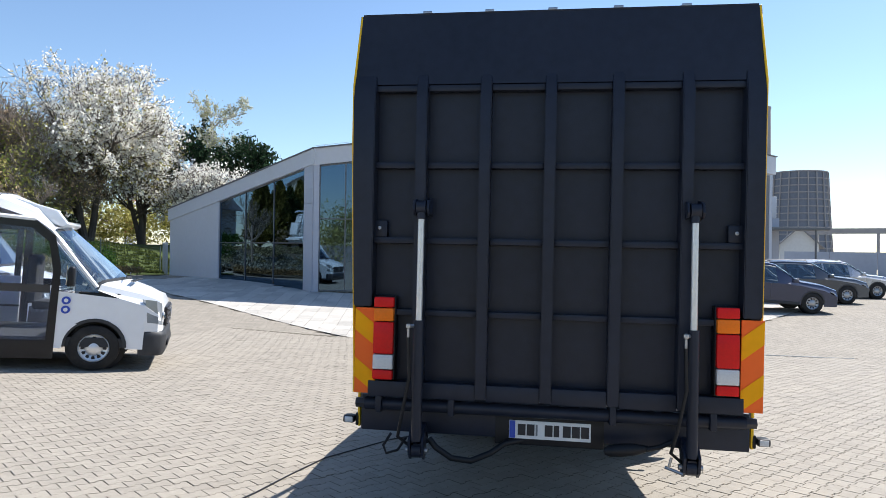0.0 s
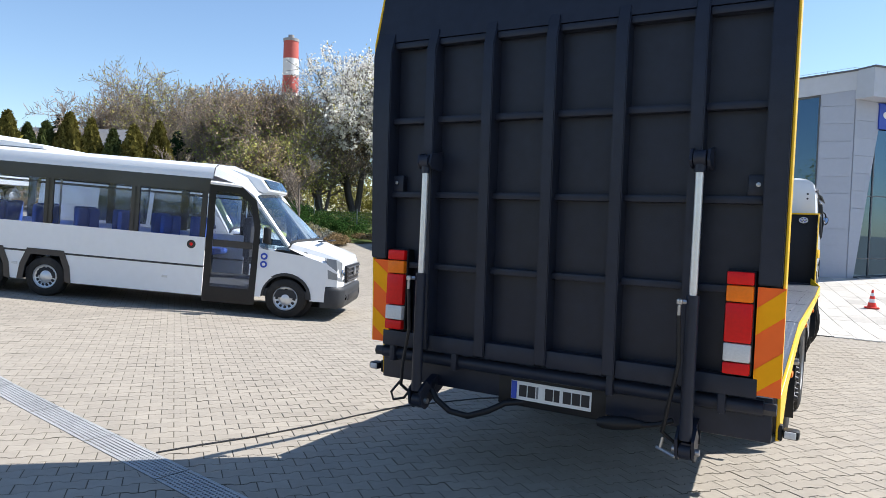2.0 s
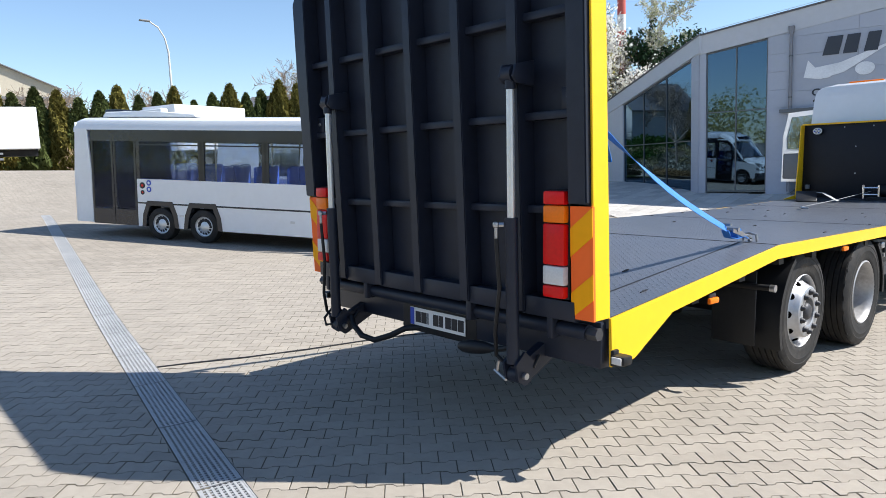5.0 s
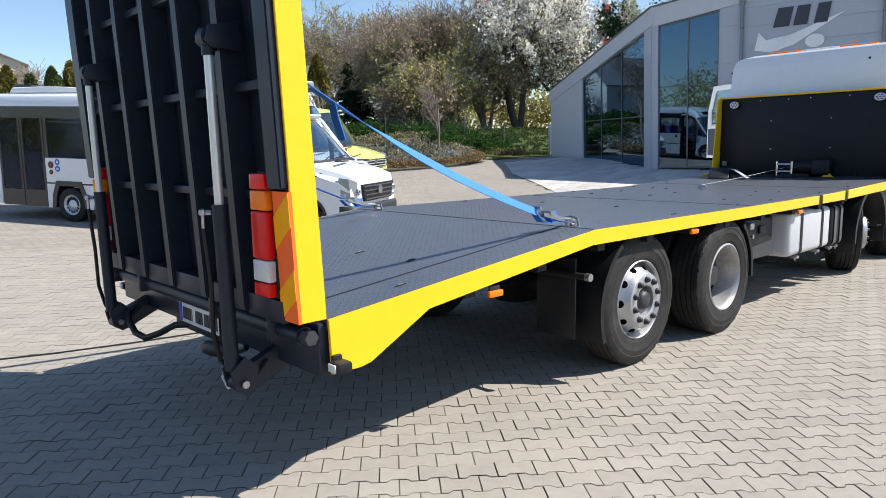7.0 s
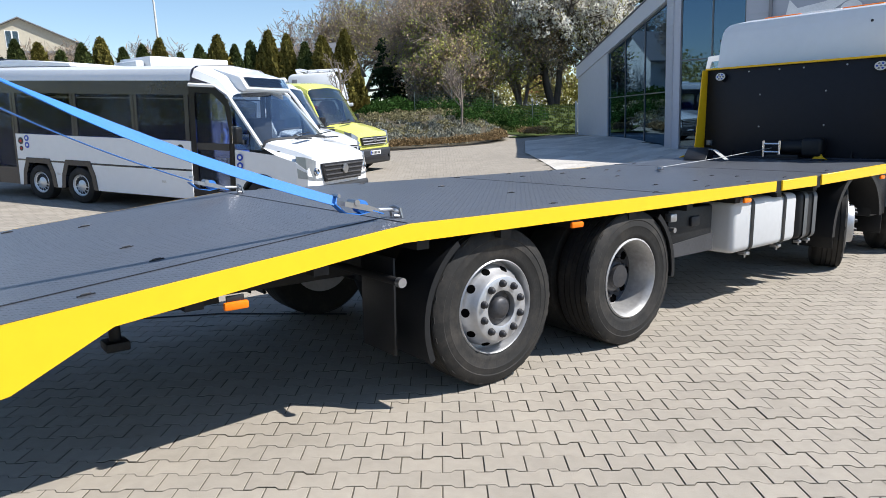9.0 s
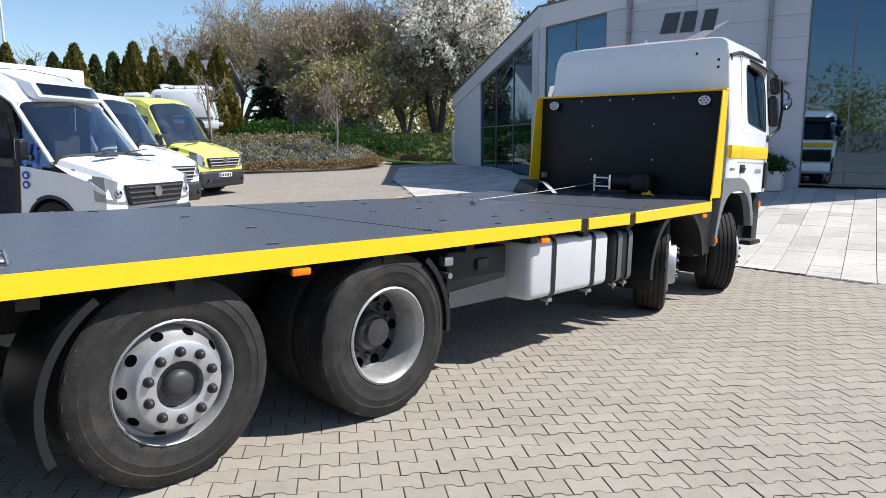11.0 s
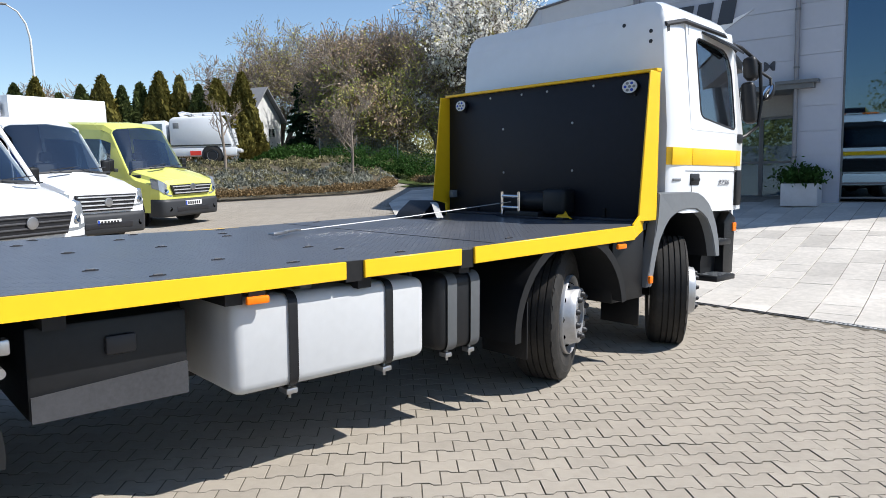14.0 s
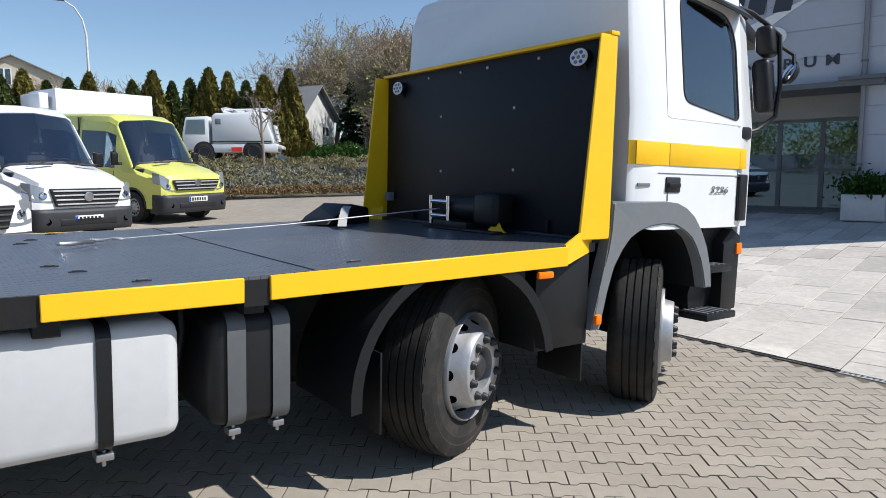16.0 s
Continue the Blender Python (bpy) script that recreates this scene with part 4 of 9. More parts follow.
    bm = B(); box(bm, min(s * 0.75, s * 1.17), max(s * 0.75, s * 1.17), 8.40, 8.82, 0.56, 1.08, 0.01); part("side_panel", bm, M_PLASTIC, cab)
    bm = B(); box(bm, min(s * 0.80, s * 1.15), max(s * 0.80, s * 1.15), 8.80, 8.815, 0.33, 0.58, 0.004); part("mud_flap", bm, M_PLASTIC, cab)
    bm = B(); box(bm, s * 1.205 - 0.02, s * 1.205 + 0.025, 8.83, 8.88, 0.67, 0.73, 0.01); part("marker_lamp", bm, M_AMBER, cab, "orange side marker lamp")
    # entrance steps
    stp = new("entry_steps"); stp.parent = cab
    bm = B(); prism(bm, [(10.03, 0.72), (10.12, 0.93), (10.18, 1.2), (10.55, 1.2), (10.60, 0.56), (10.05, 0.56)], "x", min(s * 0.8, s * 1.02), max(s * 0.8, s * 1.02)); part("step_well", bm, M_PLASTIC, stp)
    for z, x1 in ((0.56, 1.21), (0.88, 1.16)):
        bm = B(); box(bm, min(s * 0.95, s * x1), max(s * 0.95, s * x1), 9.98, 10.34, z, z + 0.05, 0.012); tr_ = part("tread", bm, M_PLASTIC, stp)
        for k in range(5):
            bm = B(); box(bm, min(s * 1.0, s * (x1 - 0.02)), max(s * 1.0, s * (x1 - 0.02)), 10.01 + k * 0.06, 10.035 + k * 0.06, z + 0.051, z + 0.056); part("grip", bm, M_GREYPL, tr_)
    bm = B(); prism(bm, [(10.30, 0.57), (10.52, 0.59), (10.50, 0.94), (10.54, 1.12), (10.42, 1.18), (10.30, 1.08), (10.33, 0.88)], "x", min(s * 0.85, s * 1.10), max(s * 0.85, s * 1.10), 0.015); part("bumper_end", bm, M_PLASTIC, cab)
    bm = B(); box(bm, s * 1.10 - 0.01, s * 1.10 + 0.012, 10.47, 10.54, 0.99, 1.07, 0.006); part("indicator", bm, M_AMBER, cab)
    bm = B(); box(bm, s * 1.18 - 0.02, s * 1.18 + 0.035, 10.28, 10.38, 1.24, 1.56, 0.012); part("corner_vane", bm, M_PLASTIC, cab)
    # mirrors
    mi = new("mirror_set"); mi.parent = cab
    bm = B(); tube(bm, [(s * 1.10, 10.12, 2.70), (s * 1.12, 10.45, 2.68), (s * 1.13, 10.64, 2.63), (s * 1.19, 10.72, 2.55), (s * 1.215, 10.72, 2.2), (s * 1.20, 10.71, 1.98), (s * 1.13, 10.60, 1.88), (s * 1.13, 10.40, 1.84)], 0.017, 8); part("mirror_arm", bm, M_PLASTIC, mi)
    bm = B(); box(bm, s * 1.13 - 0.04, s * 1.13 + 0.06, 10.30, 10.44, 1.80, 1.89, 0.02); part("arm_foot", bm, M_PLASTIC, mi)
    for z0, z1 in ((2.0, 2.38), (2.40, 2.61)):
        turn_, hz_ = pose(s * 1.12, 10.66, (z0 + z1) / 2, 6, 0, -72 * s), (z1 - z0) / 2
        bm = box(B(), -0.10, 0.10, -0.05, 0.07, -hz_, hz_, 0.04, 3, turn_); hd = part("mirror_head", bm, M_PLASTIC, mi)
        bm = box(B(), -0.07, 0.07, -0.056, -0.051, 0.035 - hz_, hz_ - 0.035, 0.002, 1, turn_); part("mirror_glass", bm, M_MIRROR, hd)
    bm = B(); tube(bm, [(s * 1.13, 10.70, 2.56), (s * 1.18, 10.78, 2.48), (s * 1.25, 10.82, 2.42), (s * 1.265, 10.80, 2.35)], 0.014, 8); part("kerb_mirror_arm", bm, M_PLASTIC, mi)
    m = pose(s * 1.25, 10.78, 2.29, 60, 0, -20 * s)
    part("kerb_mirror", lathe(B(), [(0.0, -0.05), (0.06, -0.04), (0.085, 0.0), (0.083, 0.01)], 20, m @ Matrix.Diagonal((0.7, 1.1, 1, 1))), M_PLASTIC, mi)
    part("kerb_mirror_glass", lathe(B(), [(0.08, 0.006), (0.06, 0.018), (0.0, 0.024)], 20, m @ Matrix.Diagonal((0.7, 1.1, 1, 1))), M_MIRROR, mi)
    bm = B(); sheet(bm, [(s * 1.13, 9.70, 2.70), (s * 1.20, 9.80, 2.66), (s * 1.24, 10.26, 2.58), (s * 1.14, 10.3, 2.66)], 0.02, (0, 0, 1)); part("rain_visor", bm, M_PLASTIC, cab)
    bm = B(); tube(bm, [(s * 1.115, 9.14, 2.70), (s * 1.13, 9.4, 2.76), (s * 1.12, 10.1, 2.74), (s * 1.05, 10.5, 2.66)], 0.02, 6); part("roof_gutter", bm, M_INK, cab)
# back wall marks
for x, z in ((0.75, 2.74), (1.0, 2.66), (1.0, 2.58)):
    part("screw_hole", lathe(B(), [(0.017, 0), (0.015, 0.004), (0, 0.004)], 10, pose(x, 9.120, z, 90)), M_INK, cab)
# inside: floor, seats, wheel
bm = B(); box(bm, -1.1, 1.1, 9.25, 10.5, 1.22, 1.30); box(bm, -1.12, 1.12, 9.16, 9.2, 1.3, 2.7); part("cab_floor", bm, M_DARKIN, cab)
for x in (-0.62, 0.62):
    se = new("seat"); se.parent = cab
    bm = B(); box(bm, x - 0.24, x + 0.24, 9.42, 9.92, 1.5, 1.66, 0.05, 3); part("cushion", bm, M_DARKIN, se)
    bm = B(); box(bm, x - 0.24, x + 0.24, 9.36, 9.50, 1.6, 2.25, 0.05, 3); box(bm, x - 0.13, x + 0.13, 9.36, 9.46, 2.27, 2.45, 0.04, 3); part("backrest", bm, mat("seat_grey", (0.10, 0.10, 0.11), 0.8), se)
bm = B(); tube(bm, [(-0.62 + 0.22 * math.cos(a), 10.12 + 0.08 * math.sin(a), 1.95 + 0.2 * math.sin(a)) for a in [k * math.pi / 10 for k in range(21)]], 0.015, 8); part("steering_wheel", bm, M_DARKIN, cab)
bm = B(); box(bm, -1.1, 1.1, 10.2, 10.5, 1.3, 1.85, 0.05); part("dashboard", bm, M_DARKIN, cab)
# front wall and windscreen
bm = B(); prism(bm, [(-1.02, 1.0), (1.02, 1.0), (1.02, 1.85), (-1.02, 1.85)], "y", 10.62, 10.66, 0.01); part("front_wall", bm, M_WHITE, cab)
bm = B(); box(bm, -1.0, 1.0, 10.665, 10.68, 1.05, 1.5, 0.01)
for k in range(4):
    box(bm, -0.98, 0.98, 10.68, 10.70, 1.1 + k * 0.1, 1.13 + k * 0.1, 0.005)
part("grille", bm, M_PLASTIC, cab)
bm = B(); box(bm, -1.02, 1.02, 10.67, 10.674, 1.60, 1.73); part("stripe", bm, M_YELLOW, cab)
bm = B(); box(bm, -1.0, 1.0, 10.45, 10.72, 0.60, 0.98, 0.05, 3); part("bumper", bm, M_WHITE, cab)
bm = B(); sheet(bm, [(-1.0, 10.64, 1.86), (1.0, 10.64, 1.86), (0.98, 10.55, 2.62), (-0.98, 10.55, 2.62)], 0.006, (0, 1, 0)); ws = part("windscreen", bm, M_GLASSCAB, cab); ws.visible_shadow = False
bm = B(); prism(bm, [(10.40, 2.58), (10.84, 2.50), (10.86, 2.56), (10.50, 2.72)], "x", -1.0, 1.0, 0.01); part("sun_visor", bm, M_PLASTIC, cab)
# beacon bar on the roof
bb = new("beacon_bar"); bb.parent = truck; bb.location = (0, 0.20, -0.010)
bm = B(); box(bm, -0.78, 0.78, 9.50, 9.70, 2.94, 2.962, 0.008); part("bar_base", bm, M_PLASTIC, bb)
for xa, xb, mm, lab in ((-0.78, -0.29, M_AMBER, "amber lens"), (-0.285, 0.205, M_CLEAR, ""), (0.21, 0.69, M_AMBER, "amber lens")):
    bm = B(); box(bm, xa, xb, 9.50, 9.70, 2.963, 3.015, 0.02, 3); part("beacon_lens", bm, mm, bb, lab)
# open far door
bm = B(); od = new("open_door"); od.parent = cab
m = pose(-1.22, 10.20, 0, 0, 0, 0)
outer = [(-0.03, 1.4), (-0.78, 1.4), (-0.78, 2.2), (-0.70, 2.62), (-0.03, 2.66)]
inn = [(-0.10, 1.95), (-0.70, 1.98), (-0.71, 2.2), (-0.64, 2.54), (-0.10, 2.58)]
a = [bm.verts.new((-1.22 + x, 10.2, z)) for x, z in outer]; c = [bm.verts.new((-1.22 + x, 10.2, z)) for x, z in inn]
for i in range(5):
    bm.faces.new((a[i], a[(i + 1) % 5], c[(i + 1) % 5], c[i]))
bmesh.ops.solidify(bm, geom=bm.faces[:], thickness=0.05); part("door_panel", bm, M_WHITE, od)
bm = B(); sheet(bm, [(-1.22 + x, 10.21, z) for x, z in inn], 0.005, (0, 1, 0)); part("door_glass", bm, M_GLASSCAB, od)
bm = B(); box(bm, -1.95, -1.27, 10.13, 10.145, 1.45, 1.9, 0.02); part("door_lining", bm, M_GREYPL, od)
# model number on the door
tx = bpy.data.curves.new("model_number", "FONT"); tx.body = "3236"; tx.size = 0.085; tx.extrude = 0.002; tx.shear = 0.25
t_ob = new("model_number", tx)
me = t_ob.to_mesh().copy(); bpy.data.objects.remove(t_ob)
t_ob = new("model_number", me); me.materials.append(mat("badge_grey", (0.25, 0.25, 0.26), 0.3, metal=0.6)); t_ob.parent = cab
t_ob.matrix_basis = pose(1.207, 9.93, 1.43, 90, 0, 90) @ Matrix.Diagonal((1.25, 0.75, 1, 1))

# ---- lashing straps and chock on the bed ----


def strap(x, y1, ytop, ztop, label, turn=0.0):
    st_ = thing("ratchet_strap", STAND.copy(), label, "strap", "lashing straps of the truck bed")
    z1 = deck_z(y1)
    p0, p1 = Vector((x + 0.05, ytop, ztop)), Vector((x, y1 - 0.30, z1 + 0.11))
    pts = [p0.lerp(p1, k / 10) - Vector((0, 0, 0.05 * math.sin(math.pi * k / 10))) for k in range(11)]
    bm, rings = B(), []
    run = (p1 - p0).normalized()
    for k in range(11):
        a_ = radians(turn) * smooth01(0.0, 0.5, k / 10)
        ac = Vector((1, 0.1, 0)); ac = (ac - run * ac.dot(run)).normalized()
        nr = run.cross(ac)
        sd_, nn = ac * math.cos(a_) + nr * math.sin(a_), nr * math.cos(a_) - ac * math.sin(a_)
        rings.append([pts[k] + sd_ * (0.027 * i) + nn * (0.002 * j) for i, j in ((-1, -1), (1, -1), (1, 1), (-1, 1))])
    loft(bm, rings); part("webbing", bm, M_BLUESTRAP, st_, smooth=0)
    bm = B(); ribbon(bm, [(x, y1 - 0.32, z1 + 0.10), (x - 0.01, y1 - 0.26, z1 + 0.05), (x, y1 - 0.18, z1 + 0.035), (x + 0.01, y1 - 0.10, z1 + 0.05), (x + 0.01, y1 - 0.04, z1 + 0.03)], (1, 0.1, 0), 0.05, 0.006); lathe(bm, [(0.0, -0.026), (0.034, -0.026), (0.036, 0.0), (0.034, 0.026), (0.0, 0.026)], 14, pose(x, y1 - 0.16, z1 + 0.075, 0, 90, 0)); part("loose_webbing", bm, M_BLUESTRAP, st_)
    bm = B()
    for dx in (-0.03, 0.03):
        sheet(bm, [(x + dx, y1 - 0.27, z1 + 0.085), (x + dx, y1 - 0.07, z1 + 0.035), (x + dx, y1 - 0.06, z1 + 0.055), (x + dx, y1 - 0.14, z1 + 0.085), (x + dx, y1 - 0.27, z1 + 0.11)], 0.004, (1, 0, 0))
    rod(bm, (x - 0.04, y1 - 0.2, z1 + 0.10), (x + 0.04, y1 - 0.2, z1 + 0.10), 0.016, 10); rod(bm, (x - 0.03, y1 - 0.30, z1 + 0.14), (x + 0.03, y1 - 0.30, z1 + 0.14), 0.01, 8)
    part("ratchet", bm, M_STEEL, st_, "zinc plated ratchet")
    bm = B(); tube(bm, [(x, y1 - 0.05, z1 + 0.05), (x, y1 + 0.03, z1 + 0.045), (x, y1 + 0.08, z1 + 0.03), (x, y1 + 0.09, z1 + 0.004), (x, y1 + 0.05, z1 + 0.006)], 0.01, 8)
    tube(bm, [(x - 0.05, y1 + 0.07, z1), (x - 0.045, y1 + 0.06, z1 + 0.05), (x, y1 + 0.055, z1 + 0.06), (x + 0.045, y1 + 0.06, z1 + 0.05), (x + 0.05, y1 + 0.07, z1)], 0.009, 8); part("hook", bm, M_STEEL, st_)
    bm = B(); tube(bm, [(x + 0.05, ytop + 0.02, ztop - 0.01), (x + 0.07, ytop - 0.08, ztop + 0.05), (x + 0.08, ramp_y(ztop) + 0.10, ztop + 0.10)], 0.012, 8); box(bm, x + 0.035, x + 0.065, ytop - 0.02, ytop + 0.04, ztop - 0.014, ztop + 0.014, 0.006); part("upper_hook", bm, M_STEEL, st_)
    bm = B(); ribbon(bm, [(x + 0.05, ytop + 0.14, ztop - 0.08), (x + 0.045, ytop + 0.16, ztop - 0.15), (x + 0.05, ytop + 0.19, ztop - 0.24)], (1, 0.1, 0), 0.05, 0.004); part("strap_tail", bm, M_BLUESTRAP, st_)


strap(1.02, 2.22, 0.25, 1.88, "bright blue ratchet strap tensioned from ramp to deck", 65)
strap(-1.05, 2.2, 0.30, 1.96, "blue ratchet strap hooked at the far deck edge")
ch = thing("wheel_chock", STAND @ pose(-0.85, 8.38, deck_z(8.38), 0, 0, 20), "dark rubber wheel chock with grey webbing on the deck", "chock")
bm = B(); prism(bm, [(-0.28, 0), (0.22, 0), (0.2, 0.12), (0.0, 0.15), (-0.2, 0.05)], "x", -0.14, 0.14, 0.012); part("chock_block", bm, M_PLASTIC, ch)
bm = B(); ribbon(bm, [(0.14, -0.05, 0.13), (0.22, -0.16, 0.12), (0.32, -0.3, 0.06), (0.40, -0.4, 0.012)], (1, 1, 0), 0.06, 0.005); part("webbing", bm, mat("grey_webbing", (0.42, 0.42, 0.40), 0.8), ch)

# ---- ground ----
M_PAVER = mat("concrete_paver", (0.340, 0.302, 0.250), 0.85, vary=0.10, scale=6, bump=0.35, bscale=150, dirt=0.22, dirtcol=(0.20, 0.18, 0.155), rand=0.06, spec=0.25)
M_PAVERS = mat("concrete_pavers_far", (0.340, 0.302, 0.250), 0.85, vary=0.10, scale=6, bump=0.35, bscale=150, dirt=0.22, dirtcol=(0.20, 0.18, 0.155), island=0.06, spec=0.25)
M_SLAB = mat("granite_slab", (0.51, 0.475, 0.425), 0.7, vary=0.2, scale=5, bump=0.2, bscale=200, dirt=0.3, dirtcol=(0.33, 0.31, 0.28), rand=0.15, spec=0.3)
M_SLABS = mat("granite_slabs_far", (0.51, 0.475, 0.425), 0.7, vary=0.2, scale=5, bump=0.2, bscale=200, dirt=0.3, dirtcol=(0.33, 0.31, 0.28), island=0.15, spec=0.3)
ROW = 52.0  # direction of the paver rows in degrees
PITCH, LONG = 0.133, 0.19


def ground_material():
    m = mat("yard_ground", (0.318, 0.283, 0.236), 0.9, vary=0.14, scale=2.0, bump=0.3, bscale=120, dirt=0.35, dirtcol=(0.20, 0.18, 0.15), spec=0.2)
    n, l = m.node_tree.nodes, m.node_tree.links
    bs = n["Principled BSDF"]
    src = bs.inputs["Base Color"].links[0].from_socket
    geo = n.new("ShaderNodeNewGeometry")
    mp = n.new("ShaderNodeMapping"); mp.vector_type = "TEXTURE"; mp.inputs["Rotation"].default_value = (0, 0, radians(ROW))
    l.new(geo.outputs["Position"], mp.inputs[0])
    br = n.new("ShaderNodeTexBrick")
    br.inputs["Scale"].default_value = 1.0
    br.inputs["Mortar Size"].default_value = 0.006
    br.inputs["Mortar Smooth"].default_value = 0.3
    br.inputs["Brick Width"].default_value, br.inputs["Row Height"].default_value = LONG, PITCH
    br.inputs["Color1"].default_value, br.inputs["Color2"].default_value, br.inputs["Mortar"].default_value = (1.08, 1.08, 1.08, 1), (0.92, 0.92, 0.92, 1), (0.55, 0.53, 0.5, 1)
    l.new(mp.outputs[0], br.inputs["Vector"])
    mx = n.new("ShaderNodeMix"); mx.data_type = "RGBA"; mx.blend_type = "MULTIPLY"; mx.inputs[0].default_value = 1
    l.new(src, mx.inputs[6]); l.new(br.outputs["Color"], mx.inputs[7])
    l.new(mx.outputs[2], bs.inputs["Base Color"])
    return m


M_YARD = ground_material()
M_JOINT = mat("joint_sand", (0.135, 0.118, 0.092), 0.95, vary=0.3, scale=20, bump=0.4, bscale=300, spec=0.1)
M_SOIL = mat("soil", (0.10, 0.085, 0.06), 0.95, vary=0.4, scale=8, bump=0.6, bscale=60, spec=0.1)
M_GRASS = mat("lawn_soil", (0.065, 0.085, 0.025), 0.95, vary=0.4, scale=4, bump=0.5, bscale=90, spec=0.1)

PX0, PX1, PY0, PY1 = -8.0, 6.6, -3.4, 11.36  # stretch of separate pavers


def in_pavers(x, y):
    return PX0 < x < PX1 and PY0 < y < PY1 and y < 11.36 and not in_slabs(x, y)


SLAB_OUT = [(-12.5, 16.8), (-4.7, 11.42), (2.3, 11.42), (9.8, 23.0), (11.5, 33.0), (1.6, 21.2), (-8.3, 19.2), (-15.4, 24.3), (-17.3, 21.6)]


def in_slabs(x, y):
    c = False
    n = len(SLAB_OUT)
    for i in range(n):
        (x0, y0), (x1, y1) = SLAB_OUT[i], SLAB_OUT[(i + 1) % n]
        if (y0 > y) != (y1 > y) and x < (x1 - x0) * (y - y0) / (y1 - y0) + x0:
            c = not c
    return c


def drain_y(x):
    return -1.295 - 0.162 * x


def drain_d(x, y):
    return abs(y - drain_y(x)) * 0.986


def spread(lo, hi, step, far):
    v = [lo + step * i for i in range(int((hi - lo) / step) + 1)]
    out, s = [], step
    a, b = lo, hi
    left, right = [], []
    while s < far:
        s *= 1.6
        a -= s; b += s
        left.append(a); right.append(b)
    return sorted(left) + v + right


xs, ys = spread(-46, 26, 0.5, 900), spread(-12, 46, 0.5, 900)


def ground_z(x, y):
    z = h(x, y)
    if PX0 + 0.3 < x < PX1 - 0.3 and PY0 + 0.3 < y < PY1 + 0.3 or in_slabs(x, y):
        z -= 0.03
    return z - 0.004


verts = [(x, y, ground_z(x, y)) for y in ys for x in xs]
nx = len(xs)
faces = [(j * nx + i, j * nx + i + 1, (j + 1) * nx + i + 1, (j + 1) * nx + i) for j in range(len(ys) - 1) for i in range(nx - 1)]
ground = pymesh("ground", verts, faces, M_YARD, smooth=60)
tagged(ground, "sand-grey concrete block paving of a wide open yard", "ground", kind="structure")


def patch(name, material, inside, x0, x1, y0, y1, step, dz, label, category):
    """A sheet draped over the yard where inside() holds."""
    idx, v, f = {}, [], []
    nxp, nyp = int((x1 - x0) / step) + 1, int((y1 - y0) / step) + 1
    def at(i, j):
        if (i, j) not in idx:
            x, y = x0 + i * step, y0 + j * step
            idx[(i, j)] = len(v); v.append((x, y, h(x, y) + dz(x, y)))
        return idx[(i, j)]
    for j in range(nyp - 1):
        for i in range(nxp - 1):
            if inside(x0 + (i + 0.5) * step, y0 + (j + 0.5) * step):
                f.append((at(i, j), at(i + 1, j), at(i + 1, j + 1), at(i, j + 1)))
    return tagged(pymesh(name, v, f, material, smooth=60), label, category, kind="structure")


# bedding sand under the separate pavers and slabs
patch("paver_bed", M_JOINT, lambda x, y: PX0 + 0.2 < x < PX1 - 0.2 and PY0 + 0.2 < y < PY1 + 0.1, -8.5, 7, -4, 12, 0.25, lambda x, y: -0.0042, "grey jointing sand between the paving blocks", "ground")
patch("slab_bed", M_JOINT, in_slabs, -19, 12, 11, 34, 0.25, lambda x, y: -0.014, "grey mortar bed between the stone slabs", "ground")

# ---- showroom building ----
M_CLAD = mat("cladding_panel", (0.39, 0.415, 0.48), 0.45, vary=0.04, scale=3, rand=0.03, spec=0.4)
M_FASCIA = mat("fascia_light_grey", (0.50, 0.515, 0.55), 0.5, vary=0.05, scale=2)
M_ROOF = mat("roof_edge", (0.10, 0.10, 0.11), 0.6, vary=0.15)
M_FRAME = mat("window_frame_grey", (0.10, 0.11, 0.12), 0.4, vary=0.1)
M_FACADEGLASS = glass("facade_glass", (0.09, 0.17, 0.21), 0.13, 0.02, (0.45, 0.70, 0.98))
M_PLASTER = mat("plaster_inside", (0.5, 0.5, 0.48), 0.8, vary=0.06)
M_FLOORIN = mat("showroom_floor", (0.25, 0.25, 0.25), 0.3, vary=0.1)
FZ = 0.10
CA, CC, CK = Vector((-20.8, 29.1, 0)), Vector((-10.1, 21.6, 0)), Vector((1.2, 23.9, 0))
CR = CK + 15.5 * Vector((math.cos(radians(48)), math.sin(radians(48)), 0))
SC = Matrix.Translation((3.9, 1.0, 1.45)) @ Matrix.Scale(0.875, 4) @ Matrix.Translation((-3.9, -1.0, -1.45))
show = thing("showroom", SC, "modern pale grey panelled car showroom with tall tinted glazing", "building")


